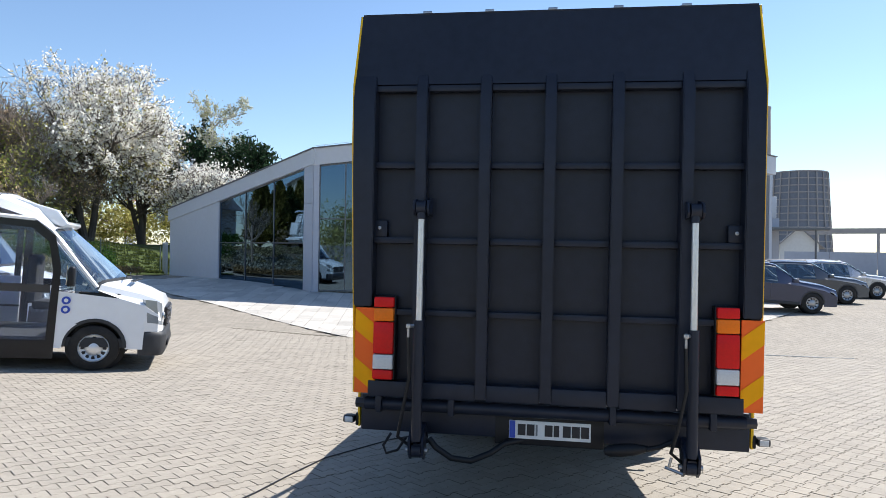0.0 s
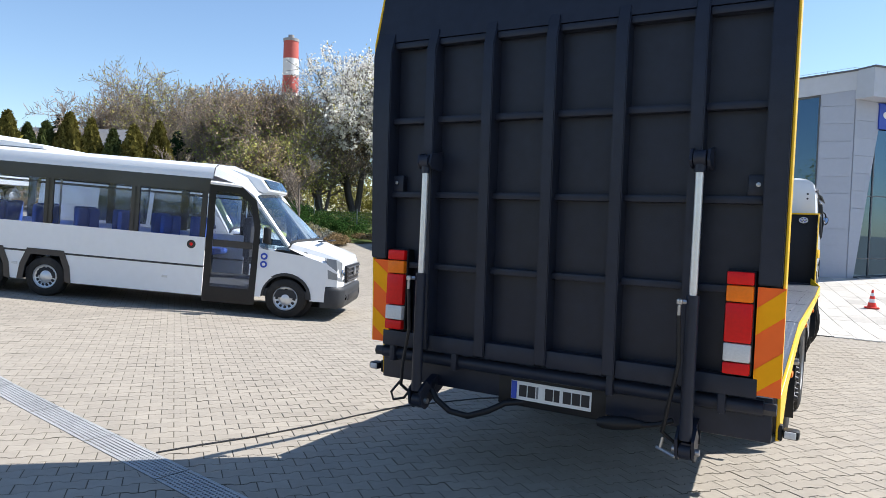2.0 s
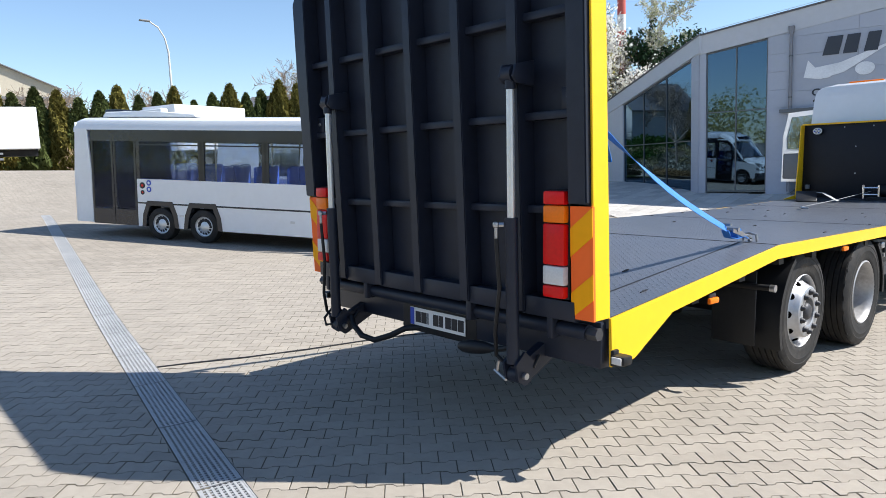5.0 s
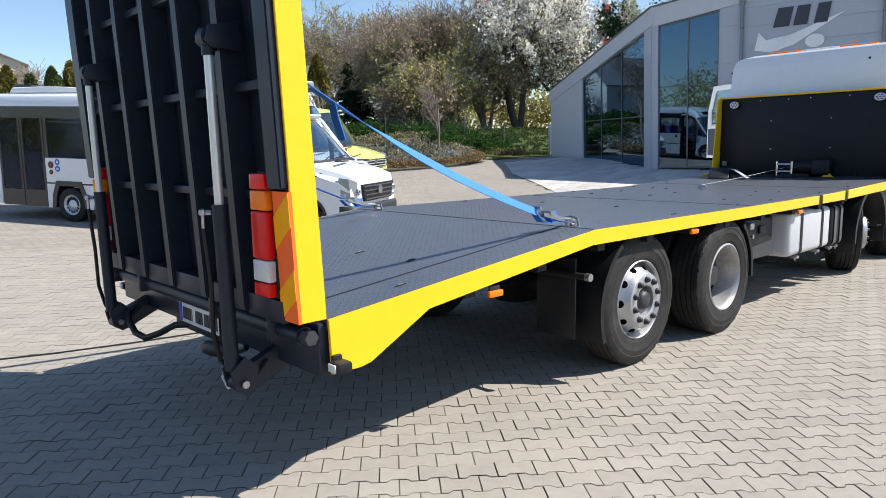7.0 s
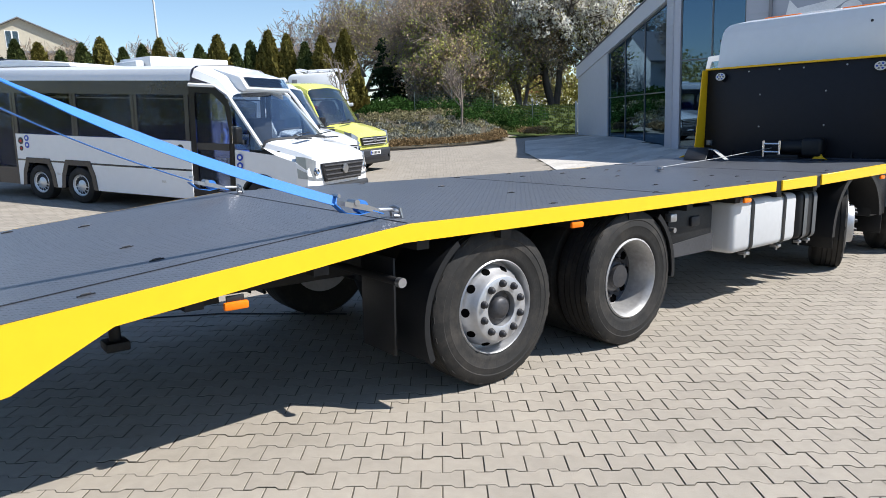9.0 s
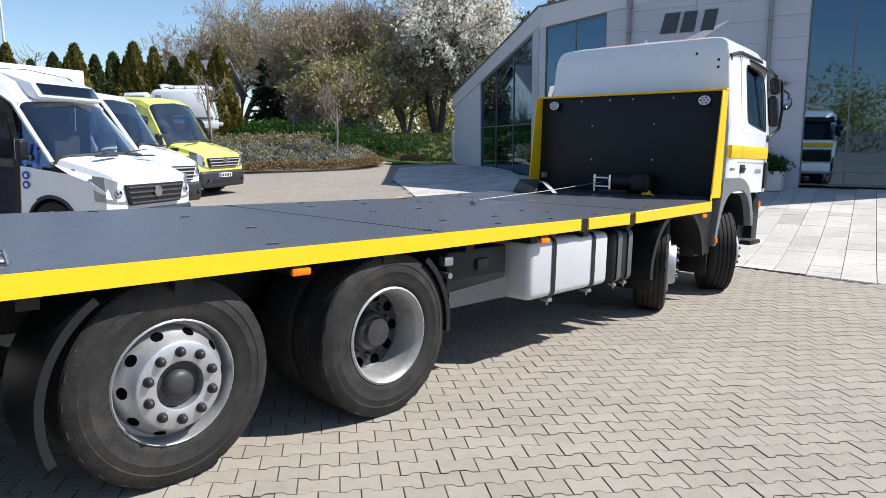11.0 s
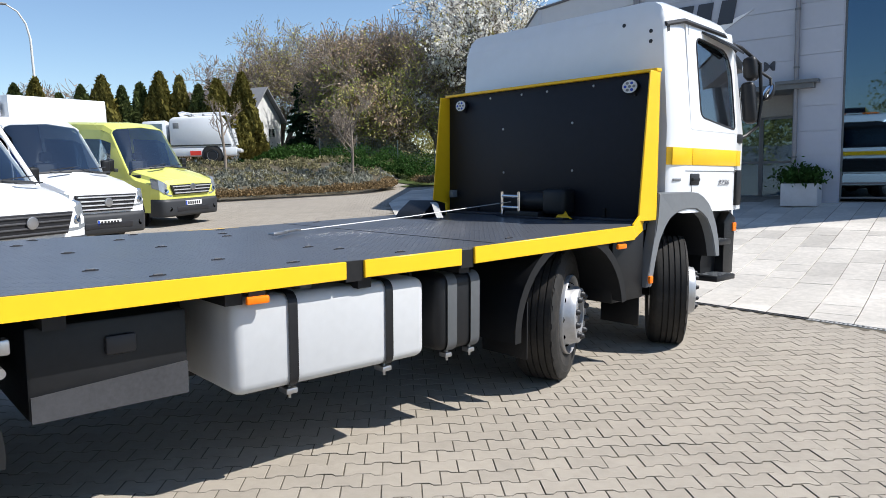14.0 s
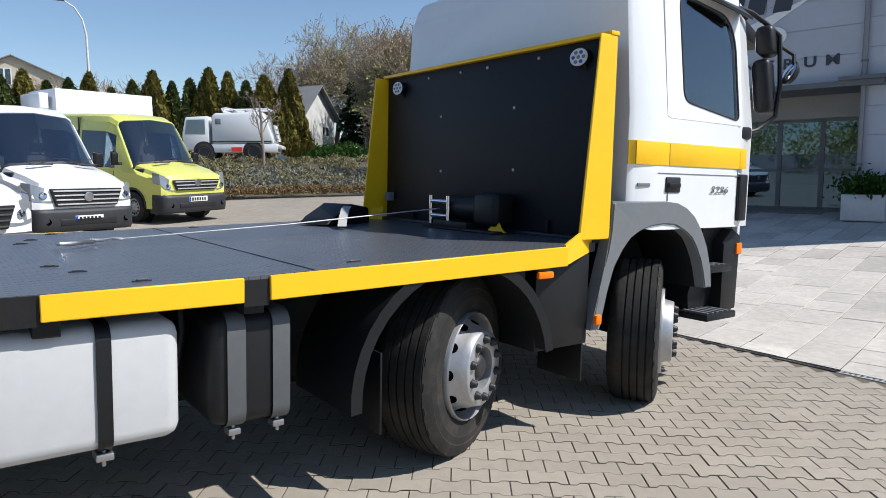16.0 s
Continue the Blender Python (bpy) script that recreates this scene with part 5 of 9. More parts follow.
class Wall:
    """A wall's own axes: u along it, d outward, z up."""

    def __init__(self, a, b):
        self.a, self.dir = a, (b - a).normalized()
        self.len = (b - a).length
        self.out = Vector((self.dir.y, -self.dir.x, 0))

    def p(self, u, z, d=0.0):
        q = self.a + self.dir * u + self.out * d
        return Vector((q.x, q.y, z))

    def slab(self, bm, pts, d0, d1):
        a, c = [bm.verts.new(self.p(u, z, d0)) for u, z in pts], [bm.verts.new(self.p(u, z, d1)) for u, z in pts]
        n = len(pts)
        bm.faces.new(a); bm.faces.new(c[::-1])
        for i in range(n):
            bm.faces.new((a[i], c[i], c[(i + 1) % n], a[(i + 1) % n]))
        return bm

    def bar(self, bm, u0, z0, u1, z1, w, d0, d1):
        """A straight bar of width w from (u0, z0) to (u1, z1)."""
        t = Vector((u1 - u0, z1 - z0)).normalized() * (w / 2)
        return self.slab(bm, [(u0 - t.y, z0 + t.x), (u1 - t.y, z1 + t.x), (u1 + t.y, z1 - t.x), (u0 + t.y, z0 - t.x)], d0, d1)


W1, W2, W3 = Wall(CA, CC), Wall(CC, CK), Wall(CK, CR)
TOP1 = lambda u: 3.90 + (5.92 - 3.90) * u / W1.len
TOP2 = lambda u: 5.92 + (7.42 - 5.92) * u / W2.len
TOP3 = lambda u: 7.42 - 0.02 * u


def clad(w, u0, u1, z0, top, du, parent):
    """Panels with open joints over a stretch of wall, the upper row cut to the roof line."""
    n = max(1, round((u1 - u0) / du))
    st = (u1 - u0) / n
    for i in range(n):
        a, b = u0 + i * st + 0.006, u0 + (i + 1) * st - 0.006
        z = z0
        while True:
            ta, tb = top(a), top(b)
            if z + 0.05 >= min(ta, tb):
                break
            z1 = z + 0.62
            pts = [(a, z), (b, z), (b, min(z1 - 0.012, tb)), (a, min(z1 - 0.012, ta))]
            bm = w.slab(B(), pts, 0.03, 0.05)
            part("panel", bm, M_CLAD, parent, smooth=0)
            z = z1


def glazing(w, u0, u1, z0, top, posts, bars, parent, name="window"):
    win = new(name); win.parent = parent
    n = len(posts)
    edges = [u0] + posts + [u1]
    for a, b in zip(edges, edges[1:]):
        zs = [z0] + bars + [None]
        for i in range(len(zs) - 1):
            lo = zs[i]
            pts = [(a, lo), (b, lo)] + ([(b, zs[i + 1]), (a, zs[i + 1])] if zs[i + 1] else [(b, top(b)), (a, top(a))])
            if min(p[1] for p in pts[2:]) <= lo + 0.05:
                continue
            pn = part("pane", w.slab(B(), pts, -0.06, -0.05), M_FACADEGLASS, win, smooth=0)
            pn.visible_shadow = False
    for u in edges:
        part("mullion", w.slab(B(), [(u - 0.022, z0), (u + 0.022, z0), (u + 0.022, top(u)), (u - 0.022, top(u))], -0.10, -0.02), M_FRAME, win, smooth=0)
    for z in bars + [z0 + 0.04]:
        hi = [u for u in (u0, u1)]
        ua = u0
        while top(ua) < z and ua < u1:
            ua += 0.05
        if ua < u1 - 0.1:
            part("transom", w.slab(B(), [(ua, z - 0.02), (u1, z - 0.02), (u1, z + 0.02), (ua, z + 0.02)], -0.095, -0.025), M_FRAME, win, smooth=0)
    part("head", w.slab(B(), [(u0, top(u0) - 0.07), (u1, top(u1) - 0.07), (u1, top(u1)), (u0, top(u0))], -0.095, -0.02), M_FRAME, win, smooth=0)
    return win


# wing with the slanting roof
uB = (Vector((-16.35, 26.2, 0)) - CA).dot(W1.dir)
uP = W1.len - 0.62
g1 = lambda u: TOP1(u) - 0.62
part("wall_slant", W1.slab(B(), [(0, -0.3), (uB, -0.3), (uB, g1(uB)), (0, g1(0))], -0.30, 0.0), M_CLAD, show, smooth=0)
part("wall_face", W1.slab(B(), [(0.0, 0.0), (uB - 0.02, 0.0), (uB - 0.02, g1(uB)), (0.0, g1(0))], 0.0, 0.04), M_FASCIA, show, smooth=0)
glazing(W1, uB, uP, FZ + 0.02, g1, [uB + k * (uP - uB) / 3 for k in (1, 2)], [2.1], show)
part("pillar", W1.slab(B(), [(uP, -0.2), (W1.len, -0.2), (W1.len, g1(W1.len)), (uP, g1(uP))], -0.30, 0.028), M_CLAD, show, smooth=0)
clad(W1, uP, W1.len, FZ - 0.1, g1, 0.7, show)
part("fascia", W1.slab(B(), [(-0.15, g1(-0.15)), (W1.len + 0.1, g1(W1.len + 0.1)), (W1.len + 0.1, TOP1(W1.len + 0.1)), (-0.15, TOP1(-0.15))], -0.30, 0.09), M_FASCIA, show, smooth=0)
part("roof_edge", W1.slab(B(), [(-0.2, TOP1(-0.2)), (W1.len + 0.1, TOP1(W1.len + 0.1)), (W1.len + 0.1, TOP1(W1.len) + 0.07), (-0.2, TOP1(-0.2) + 0.06)], -0.30, 0.13), M_ROOF, show, smooth=0)
# main front
g2 = lambda u: TOP2(u) - 0.66
L2 = W2.len
e0, e1 = 3.05, 7.15  # entrance stretch
part("wall_front", W2.slab(B(), [(2.34, -0.3), (e0, -0.3), (e0, 2.95), (e1, 2.95), (e1, -0.3), (8.18, -0.3), (8.18, g2(8.18)), (2.34, g2(2.34))], -0.30, 0.028), M_CLAD, show, smooth=0)
part("wall_corner", W2.slab(B(), [(10.45, -0.3), (L2, -0.3), (L2, g2(L2)), (10.45, g2(10.45))], -0.30, 0.028), M_CLAD, show, smooth=0)
part("pillar", W2.slab(B(), [(0.0, -0.2), (0.22, -0.2), (0.22, g2(0.22)), (0, g2(0))], -0.30, 0.03), M_CLAD, show, smooth=0)
clad(W2, 2.36, e0, FZ - 0.1, g2, 0.7, show)
clad(W2, e1, 8.16, FZ - 0.1, g2, 1.02, show)
clad(W2, e0, e1, 3.0, g2, 2.05, show)
clad(W2, 10.47, L2, FZ - 0.1, g2, 1.1, show)
glazing(W2, 0.24, 2.32, FZ + 0.04, g2, [1.28], [3.1], show)
glazing(W2, 8.2, 10.43, FZ + 0.06, g2, [9.3], [FZ + 0.45], show)
part("fascia", W2.slab(B(), [(-0.05, g2(-0.05)), (L2 + 0.06, g2(L2 + 0.06)), (L2 + 0.06, TOP2(L2)), (-0.05, TOP2(0))], -0.30, 0.07), M_FASCIA, show, smooth=0)
part("roof_edge", W2.slab(B(), [(-0.05, TOP2(0)), (L2 + 0.1, TOP2(L2)), (L2 + 0.1, TOP2(L2) + 0.06), (-0.05, TOP2(0) + 0.06)], -0.30, 0.12), M_ROOF, show, smooth=0)
# entrance under the canopy
en = new("entrance"); en.parent = show
part("canopy", W2.slab(B(), [(e0 - 0.25, 2.90), (e1 + 0.45, 2.90), (e1 + 0.45, 3.02), (e0 - 0.25, 3.02)], -1.6, 0.35), M_FRAME, en, smooth=0)
part("soffit_band", W2.slab(B(), [(e0, 2.35), (e1, 2.35), (e1, 2.9), (e0, 2.9)], -1.45, -1.4), mat("soffit_grey", (0.33, 0.33, 0.32), 0.7, vary=0.08), en, smooth=0)
for k in range(4):
    ua, ub = e0 + 0.1 + k * 0.98, e0 + 1.04 + k * 0.98
    lf = part("door_leaf", W2.slab(B(), [(ua, FZ), (ub, FZ), (ub, 2.33), (ua, 2.33)], -1.46, -1.45), M_FACADEGLASS, en, smooth=0)
    bm = B()
    for (a, b, c, d) in ((ua, FZ, ua, 2.33), (ub, FZ, ub, 2.33), (ua, FZ + 0.05, ub, FZ + 0.05), (ua, 2.30, ub, 2.30), (ua, 1.1, ub, 1.1)):
        W2.bar(bm, a, b, c, d, 0.07, -1.48, -1.42)
    part("door_frame", bm, M_FRAME, lf, smooth=0)
for ua in (e0 - 0.02, e1 + 0.02):
    part("reveal", W2.slab(B(), [(ua - 0.03, -0.1), (ua + 0.03, -0.1), (ua + 0.03, 2.9), (ua - 0.03, 2.9)], -1.5, -0.02), M_CLAD, en, smooth=0)
for u in (3.1, 7.18):
    dp = new("downpipe"); dp.parent = show
    bm = B(); rod(bm, W2.p(u, 0.15, 0.14), W2.p(u, TOP2(u) - 0.55, 0.14), 0.055, 12); part("pipe", bm, mat("zinc", (0.22, 0.22, 0.24), 0.5, metal=0.4), dp)
    bm = B(); rod(bm, W2.p(u, TOP2(u) - 0.75, 0.14), W2.p(u, TOP2(u) - 0.5, 0.14), 0.085, 12, 0.10); part("hopper", bm, MATS["zinc"], dp)
    bm = B()
    for z in (1.2, 3.4, 4.8):
        rod(bm, W2.p(u, z, 0.14), W2.p(u, z + 0.05, 0.14), 0.068, 12); W2.bar(bm, u - 0.02, z + 0.02, u + 0.02, z + 0.02, 0.04, 0.0, 0.14)
    part("clamp", bm, M_FRAME, dp)
bm = B(); W2.slab(bm, [(e1 - 0.4, 3.02), (e1 + 0.55, 3.02), (e1 + 0.55, 3.10), (e1 - 0.4, 3.10)], 0.05, 0.42); part("gutter_end", bm, M_FRAME, en, smooth=0)
# sign of the house: plain shapes
sg = new("wall_sign"); sg.parent = show
M_SIGN = mat("sign_dark", (0.03, 0.035, 0.05), 0.4, vary=0.05)
u = 4.05
for k, w in enumerate((0.62, 0.52, 0.50)):
    bm = B(); W2.slab(bm, [(u + k * 0.60, 4.72), (u + k * 0.60 + w * 0.78, 4.72), (u + k * 0.60 + w * 0.98, 5.32), (u + k * 0.60 + w * 0.25, 5.32)], 0.06, 0.09); part("sign_mark", bm, M_SIGN, sg, smooth=0)
bm = B(); W2.slab(bm, [(3.5, 4.05), (3.62, 4.62), (3.85, 4.35), (4.6, 4.45), (6.15, 5.0), (4.7, 4.12), (4.0, 3.95)], 0.06, 0.08); part("sign_sweep", bm, mat("sign_white", (0.75, 0.76, 0.78), 0.4), sg, smooth=0)
for uu in (4.15, 5.3):
    bm = B(); W2.slab(bm, [(uu + 0.28 * math.cos(a), 4.18 + 0.21 * math.sin(a)) for a in [k * math.pi / 10 for k in range(20)]], 0.06, 0.10); part("sign_disc", bm, MATS["sign_white"], sg, smooth=0)


def lettering(name, body, size, m, material, parent, extrude=0.01):
    c = bpy.data.curves.new(name, "FONT"); c.body, c.size, c.extrude, c.offset = body, size, extrude, 0.008
    o = new(name, c)
    me_ = o.to_mesh().copy(); bpy.data.objects.remove(o)
    me_.materials.append(material)
    o = new(name, me_); o.parent = parent; o.matrix_basis = m
    return o


ang2 = math.degrees(math.atan2(W2.dir.y, W2.dir.x))
for k, chx in enumerate("CENTRUM"):
    q = W2.p(3.75 + k * 0.44, 3.42, 0.06)
    lettering("letter", chx, 0.34, pose(q.x, q.y, q.z, 90, 0, ang2) @ Matrix.Shear("XY", 4, (0, 0)) @ Matrix.Diagonal((1.15, 0.95, 1, 1)), M_SIGN, sg)
# side wing towards the car row
L3 = W3.len
g3 = lambda u: TOP3(u) - 1.0
col3 = [(0.0, 0.25, 0.0, 1.25), (5.6, 5.95, 5.2, 6.6), (12.9, 13.3, 12.2, 14.2)]
for ba, bb, ta, tb in col3:
    bm = W3.slab(B(), [(ba, -0.3), (bb, -0.3), (tb, g3(tb)), (ta, g3(ta))], -0.35, 0.03); part("slanting_pier", bm, M_CLAD, show, smooth=0)
    z = 0.12
    while z < g3(0) - 0.1:
        z1 = min(z + 0.62, g3(0))
        f0, f1 = z / g3(0), (z1 - 0.012) / g3(0)
        part("panel", W3.slab(B(), [(ba + (ta - ba) * f0 + 0.006, z), (bb + (tb - bb) * f0 - 0.006, z), (bb + (tb - bb) * f1 - 0.006, z1 - 0.012), (ba + (ta - ba) * f1 + 0.006, z1 - 0.012)], 0.032, 0.05), M_CLAD, show, smooth=0)
        z = z1
glazing(W3, 0.3, 5.65, FZ + 0.0, lambda u: 6.3, [1.05, 2.1, 3.15, 4.3], [FZ + 0.7, 3.05], show)
glazing(W3, 5.9, 12.95, FZ + 0.0, lambda u: 6.3, [7.3, 8.7, 10.1, 11.5], [FZ + 0.7, 3.05], show)
part("fascia", W3.slab(B(), [(-0.03, 6.42), (14.3, 6.2), (14.3, TOP3(14.3)), (-0.03, TOP3(0))], -0.35, 0.75), M_FASCIA, show, smooth=0)
part("roof_edge", W3.slab(B(), [(-0.05, TOP3(0)), (14.35, TOP3(14.3)), (14.35, TOP3(14.3) + 0.06), (-0.05, TOP3(0) + 0.06)], -0.35, 0.80), M_ROOF, show, smooth=0)
M_SIGNBLUE = mat("sign_blue", (0.02, 0.06, 0.42), 0.35, vary=0.05)
bs = new("blue_sign"); bs.parent = show
part("sign_board", W3.slab(B(), [(1.05, 5.45), (3.05, 5.45), (3.05, 6.36), (1.05, 6.36)], 0.02, 0.10), M_SIGNBLUE, bs, smooth=0)
part("sign_mark", W3.slab(B(), [(1.45 + 0.24 * math.cos(a), 5.95 + 0.14 * math.sin(a)) for a in [k * math.pi / 8 for k in range(16)]], 0.10, 0.115), M_PLATEWHITE, bs, smooth=0)
for k in range(6):
    part("sign_bar", W3.slab(B(), [(1.80 + k * 0.19, 5.86), (1.93 + k * 0.19, 5.86), (1.93 + k * 0.19, 6.03), (1.80 + k * 0.19, 6.03)], 0.10, 0.115), M_PLATEWHITE, bs, smooth=0)
part("sign_board", W3.slab(B(), [(3.35, 5.45), (4.9, 5.45), (4.9, 6.36), (3.35, 6.36)], 0.02, 0.10), M_SIGNBLUE, bs, smooth=0)
part("sign_bar", W3.slab(B(), [(3.4, 5.72), (4.85, 5.72), (4.85, 6.08), (3.4, 6.08)], 0.10, 0.115), M_CLAD, bs, smooth=0)
# roof, back and floor close the house
bx = [CA + Vector((8, 11, 0)), CR + Vector((-9, 9, 0))]
bm = B()
q = [(CA, 3.9), (CC, 5.92), (CK, 7.42), (CR, 7.1), (bx[1], 7.1), (bx[0], 3.9)]
rv = [bm.verts.new((p.x, p.y, z - 0.05)) for p, z in q]
for tri in ((0, 1, 5), (1, 2, 5), (2, 3, 4), (2, 4, 5)):
    bm.faces.new([rv[i] for i in tri])
r = bmesh.ops.extrude_face_region(bm, geom=bm.faces[:])
for v in r["geom"]:
    if isinstance(v, bmesh.types.BMVert):
        v.co.z -= 0.2
part("roof", bm, M_ROOF, show, smooth=0)
for a, b in ((bx[0], CA), (CR, bx[1]), (bx[1], bx[0])):
    w = Wall(a, b)
    part("wall_back", w.slab(B(), [(0, -0.3), (w.len, -0.3), (w.len, 6.9 if a != bx[0] else 3.8), (0, 6.9 if b != CA else 3.8)] if True else [], -0.3, 0.0), M_CLAD, show, smooth=0)
bm = B(); vv = [bm.verts.new((p.x, p.y, FZ - 0.05)) for p, z in q]; bm.faces.new(vv); part("floor_slab", bm, M_FLOORIN, show, smooth=0)
inner = Wall(CA + Vector((5, 5.5, 0)), CR + Vector((-6, 4, 0)))
part("inner_wall", inner.slab(B(), [(2, 0.1), (inner.len - 1, 0.1), (inner.len - 1, 5.5), (2, 3.6)], -0.1, 0.0), M_PLASTER, show, smooth=0)
# roof-edge safety line
bm = B()
for w_, top_, n_ in ((W2, TOP2, 9), (W3, TOP3, 9)):
    for k in range(n_):
        u_ = w_.len * (k + 0.3) / n_
        rod(bm, w_.p(u_, top_(u_) + 0.05, -0.1), w_.p(u_, top_(u_) + 0.16, -0.1), 0.012, 6)
    tube(bm, [w_.p(w_.len * k / 10, top_(w_.len * k / 10) + 0.15, -0.1) for k in range(11)], 0.006, 5)
part("lightning_line", bm, M_STEEL, show)

# ---- vans, minibus and cars (own axes: x forward, y left, origin on the ground under the front axle) ----
M_RIMCAR = mat("car_rim", (0.42, 0.43, 0.45), 0.35, metal=0.8, vary=0.1, scale=20)
M_BUMPER = mat("bumper_dark", (0.024, 0.026, 0.030), 0.55, vary=0.1, bump=0.08, bscale=400)
M_HEADLAMP = mat("headlamp_glass", (0.30, 0.32, 0.34), 0.12, metal=0.3, vary=0.15, scale=25, coat=0.8)


def car_wheel(parent, x, y, r, side, spokes=12, rim_mat=None):
    w = new("wheel"); w.parent = parent
    w.matrix_basis = pose(x, y, r, -90 if side > 0 else 90, 0, 0)
    if side > 0:
        w.matrix_basis = pose(x, y, r, -90, 0, 0)
    rr = r * 0.62
    part("tyre", lathe(B(), [(rr, -0.19), (r * 0.9, -0.205), (r, -0.18), (r, -0.02), (r * 0.93, 0.0), (rr + 0.02, 0.004), (rr, -0.012)], 36, close=True), M_RUBBER, w)
    rim = part("rim", lathe(B(), [(rr, -0.18), (rr, -0.015), (rr * 0.95, -0.004), (rr * 0.9, -0.03), (rr * 0.6, -0.055), (rr * 0.34, -0.02), (0, -0.016)], 32), rim_mat or M_RIMCAR, w)
    for k in range(spokes):
        a = 2 * math.pi * k / spokes
        m = pose(0, 0, 0, 0, 0, math.degrees(a)) @ pose(rr * 0.73, 0, -0.042, 0, 18, 0) @ Matrix.Diagonal((1.6, 1, 1, 1))
        part("rim_slot", lathe(B(), [(0.026, 0.006), (0.024, 0.01), (0, 0.01)], 8, m), M_INK, rim)
    return w


def van_ring(x, w, zb, zm, zt, wt, r, c):
    half = [(-0.95 * w, zb), (-w, zb + 0.18), (-w, zm), (-wt, zt - r), (-(wt - 0.3 * r), zt - 0.3 * r), (-(wt - r), zt), (0, zt + c)]
    pts = half + [(-y, z) for y, z in half[-2::-1]]
    return [(x, y, z) for y, z in pts]


def bend(ring, k):
    """Draws the upper part of a section back towards its sides, as a curved screen or bonnet does."""
    wt = abs(ring[3][1])
    return [(x - k * (y / wt) ** 2 if 3 <= i <= 9 else x, y, z) for i, (x, y, z) in enumerate(ring)]


def side_skin(v, st, i0, i1, xw, r, paint, inner=0.27):
    """The lower sides of a lofted body between two stations, cut out round a wheel, with a black disc for the shade
    inside the arch.
    """
    xs = [q[0][0] for q in st[i0:i1 + 1]]
    val = lambda x, f: float(np.interp(-x, [-q for q in xs], [f(q) for q in st[i0:i1 + 1]]))
    for s in (-1, 1):
        bm, prev = B(), None
        cut = [xw + r * math.cos(math.pi * k / 16) for k in range(17)]
        for x in sorted(set(xs + [c for c in cut if xs[-1] < c < xs[0]])):
            w, zb, zm = val(x, lambda q: -q[2][1]), val(x, lambda q: q[0][2]), val(x, lambda q: q[2][2])
            lo = max(zb, 0.36 + math.sqrt(max(0.0, r * r - (x - xw) ** 2))) if abs(x - xw) < r else zb
            cur = [bm.verts.new((x, s * w, lo)), bm.verts.new((x, s * w, zm))]
            if prev:
                bm.faces.new((prev[0], cur[0], cur[1], prev[1]))
            prev = cur
        part("lower_side", bm, paint, v, smooth=30)
        w = val(max(xs[-1], min(xs[0], xw)), lambda q: -q[2][1])
        bm = B()
        rings = [[(xw + q * math.cos(math.pi * k / 14), s * yy, 0.36 + q * math.sin(math.pi * k / 14)) for q, yy in ((r - 0.03, w - inner), (r - 0.03, w + 0.004), (r + 0.02, w + 0.006), (r + 0.02, w - inner))] for k in range(15)]
        loft(bm, rings); part("wheel_arch", bm, M_BUMPER, v)
        # black disc set inside, its colour stands for the shade of the arch
        part("wheel_house", lathe(B(), [(0.0, 0), (r, 0), (r, 0.012), (0, 0.012)], 24, pose(xw, s * (w - inner), 0.36, 90, 0, 0)), M_INK, v)


def plate_bars(parent, x, zc, w, y0=0.0):
    p = new("number_plate"); p.parent = parent
    bm = B(); box(bm, x, x + 0.012, y0 - 0.26, y0 + 0.26, zc - 0.057, zc + 0.057, 0.003); part("plate_back", bm, M_PLATEWHITE, p)
    bm = B(); box(bm, x + 0.012, x + 0.015, y0 - 0.255, y0 - 0.215, zc - 0.05, zc + 0.05); part("blue_band", bm, M_EUBLUE, p)
    for k in range(6):
        bm = B(); box(bm, x + 0.012, x + 0.015, y0 - 0.19 + k * 0.07, y0 - 0.145 + k * 0.07, zc - 0.036, zc + 0.036); part("character_bar", bm, M_INK, p)


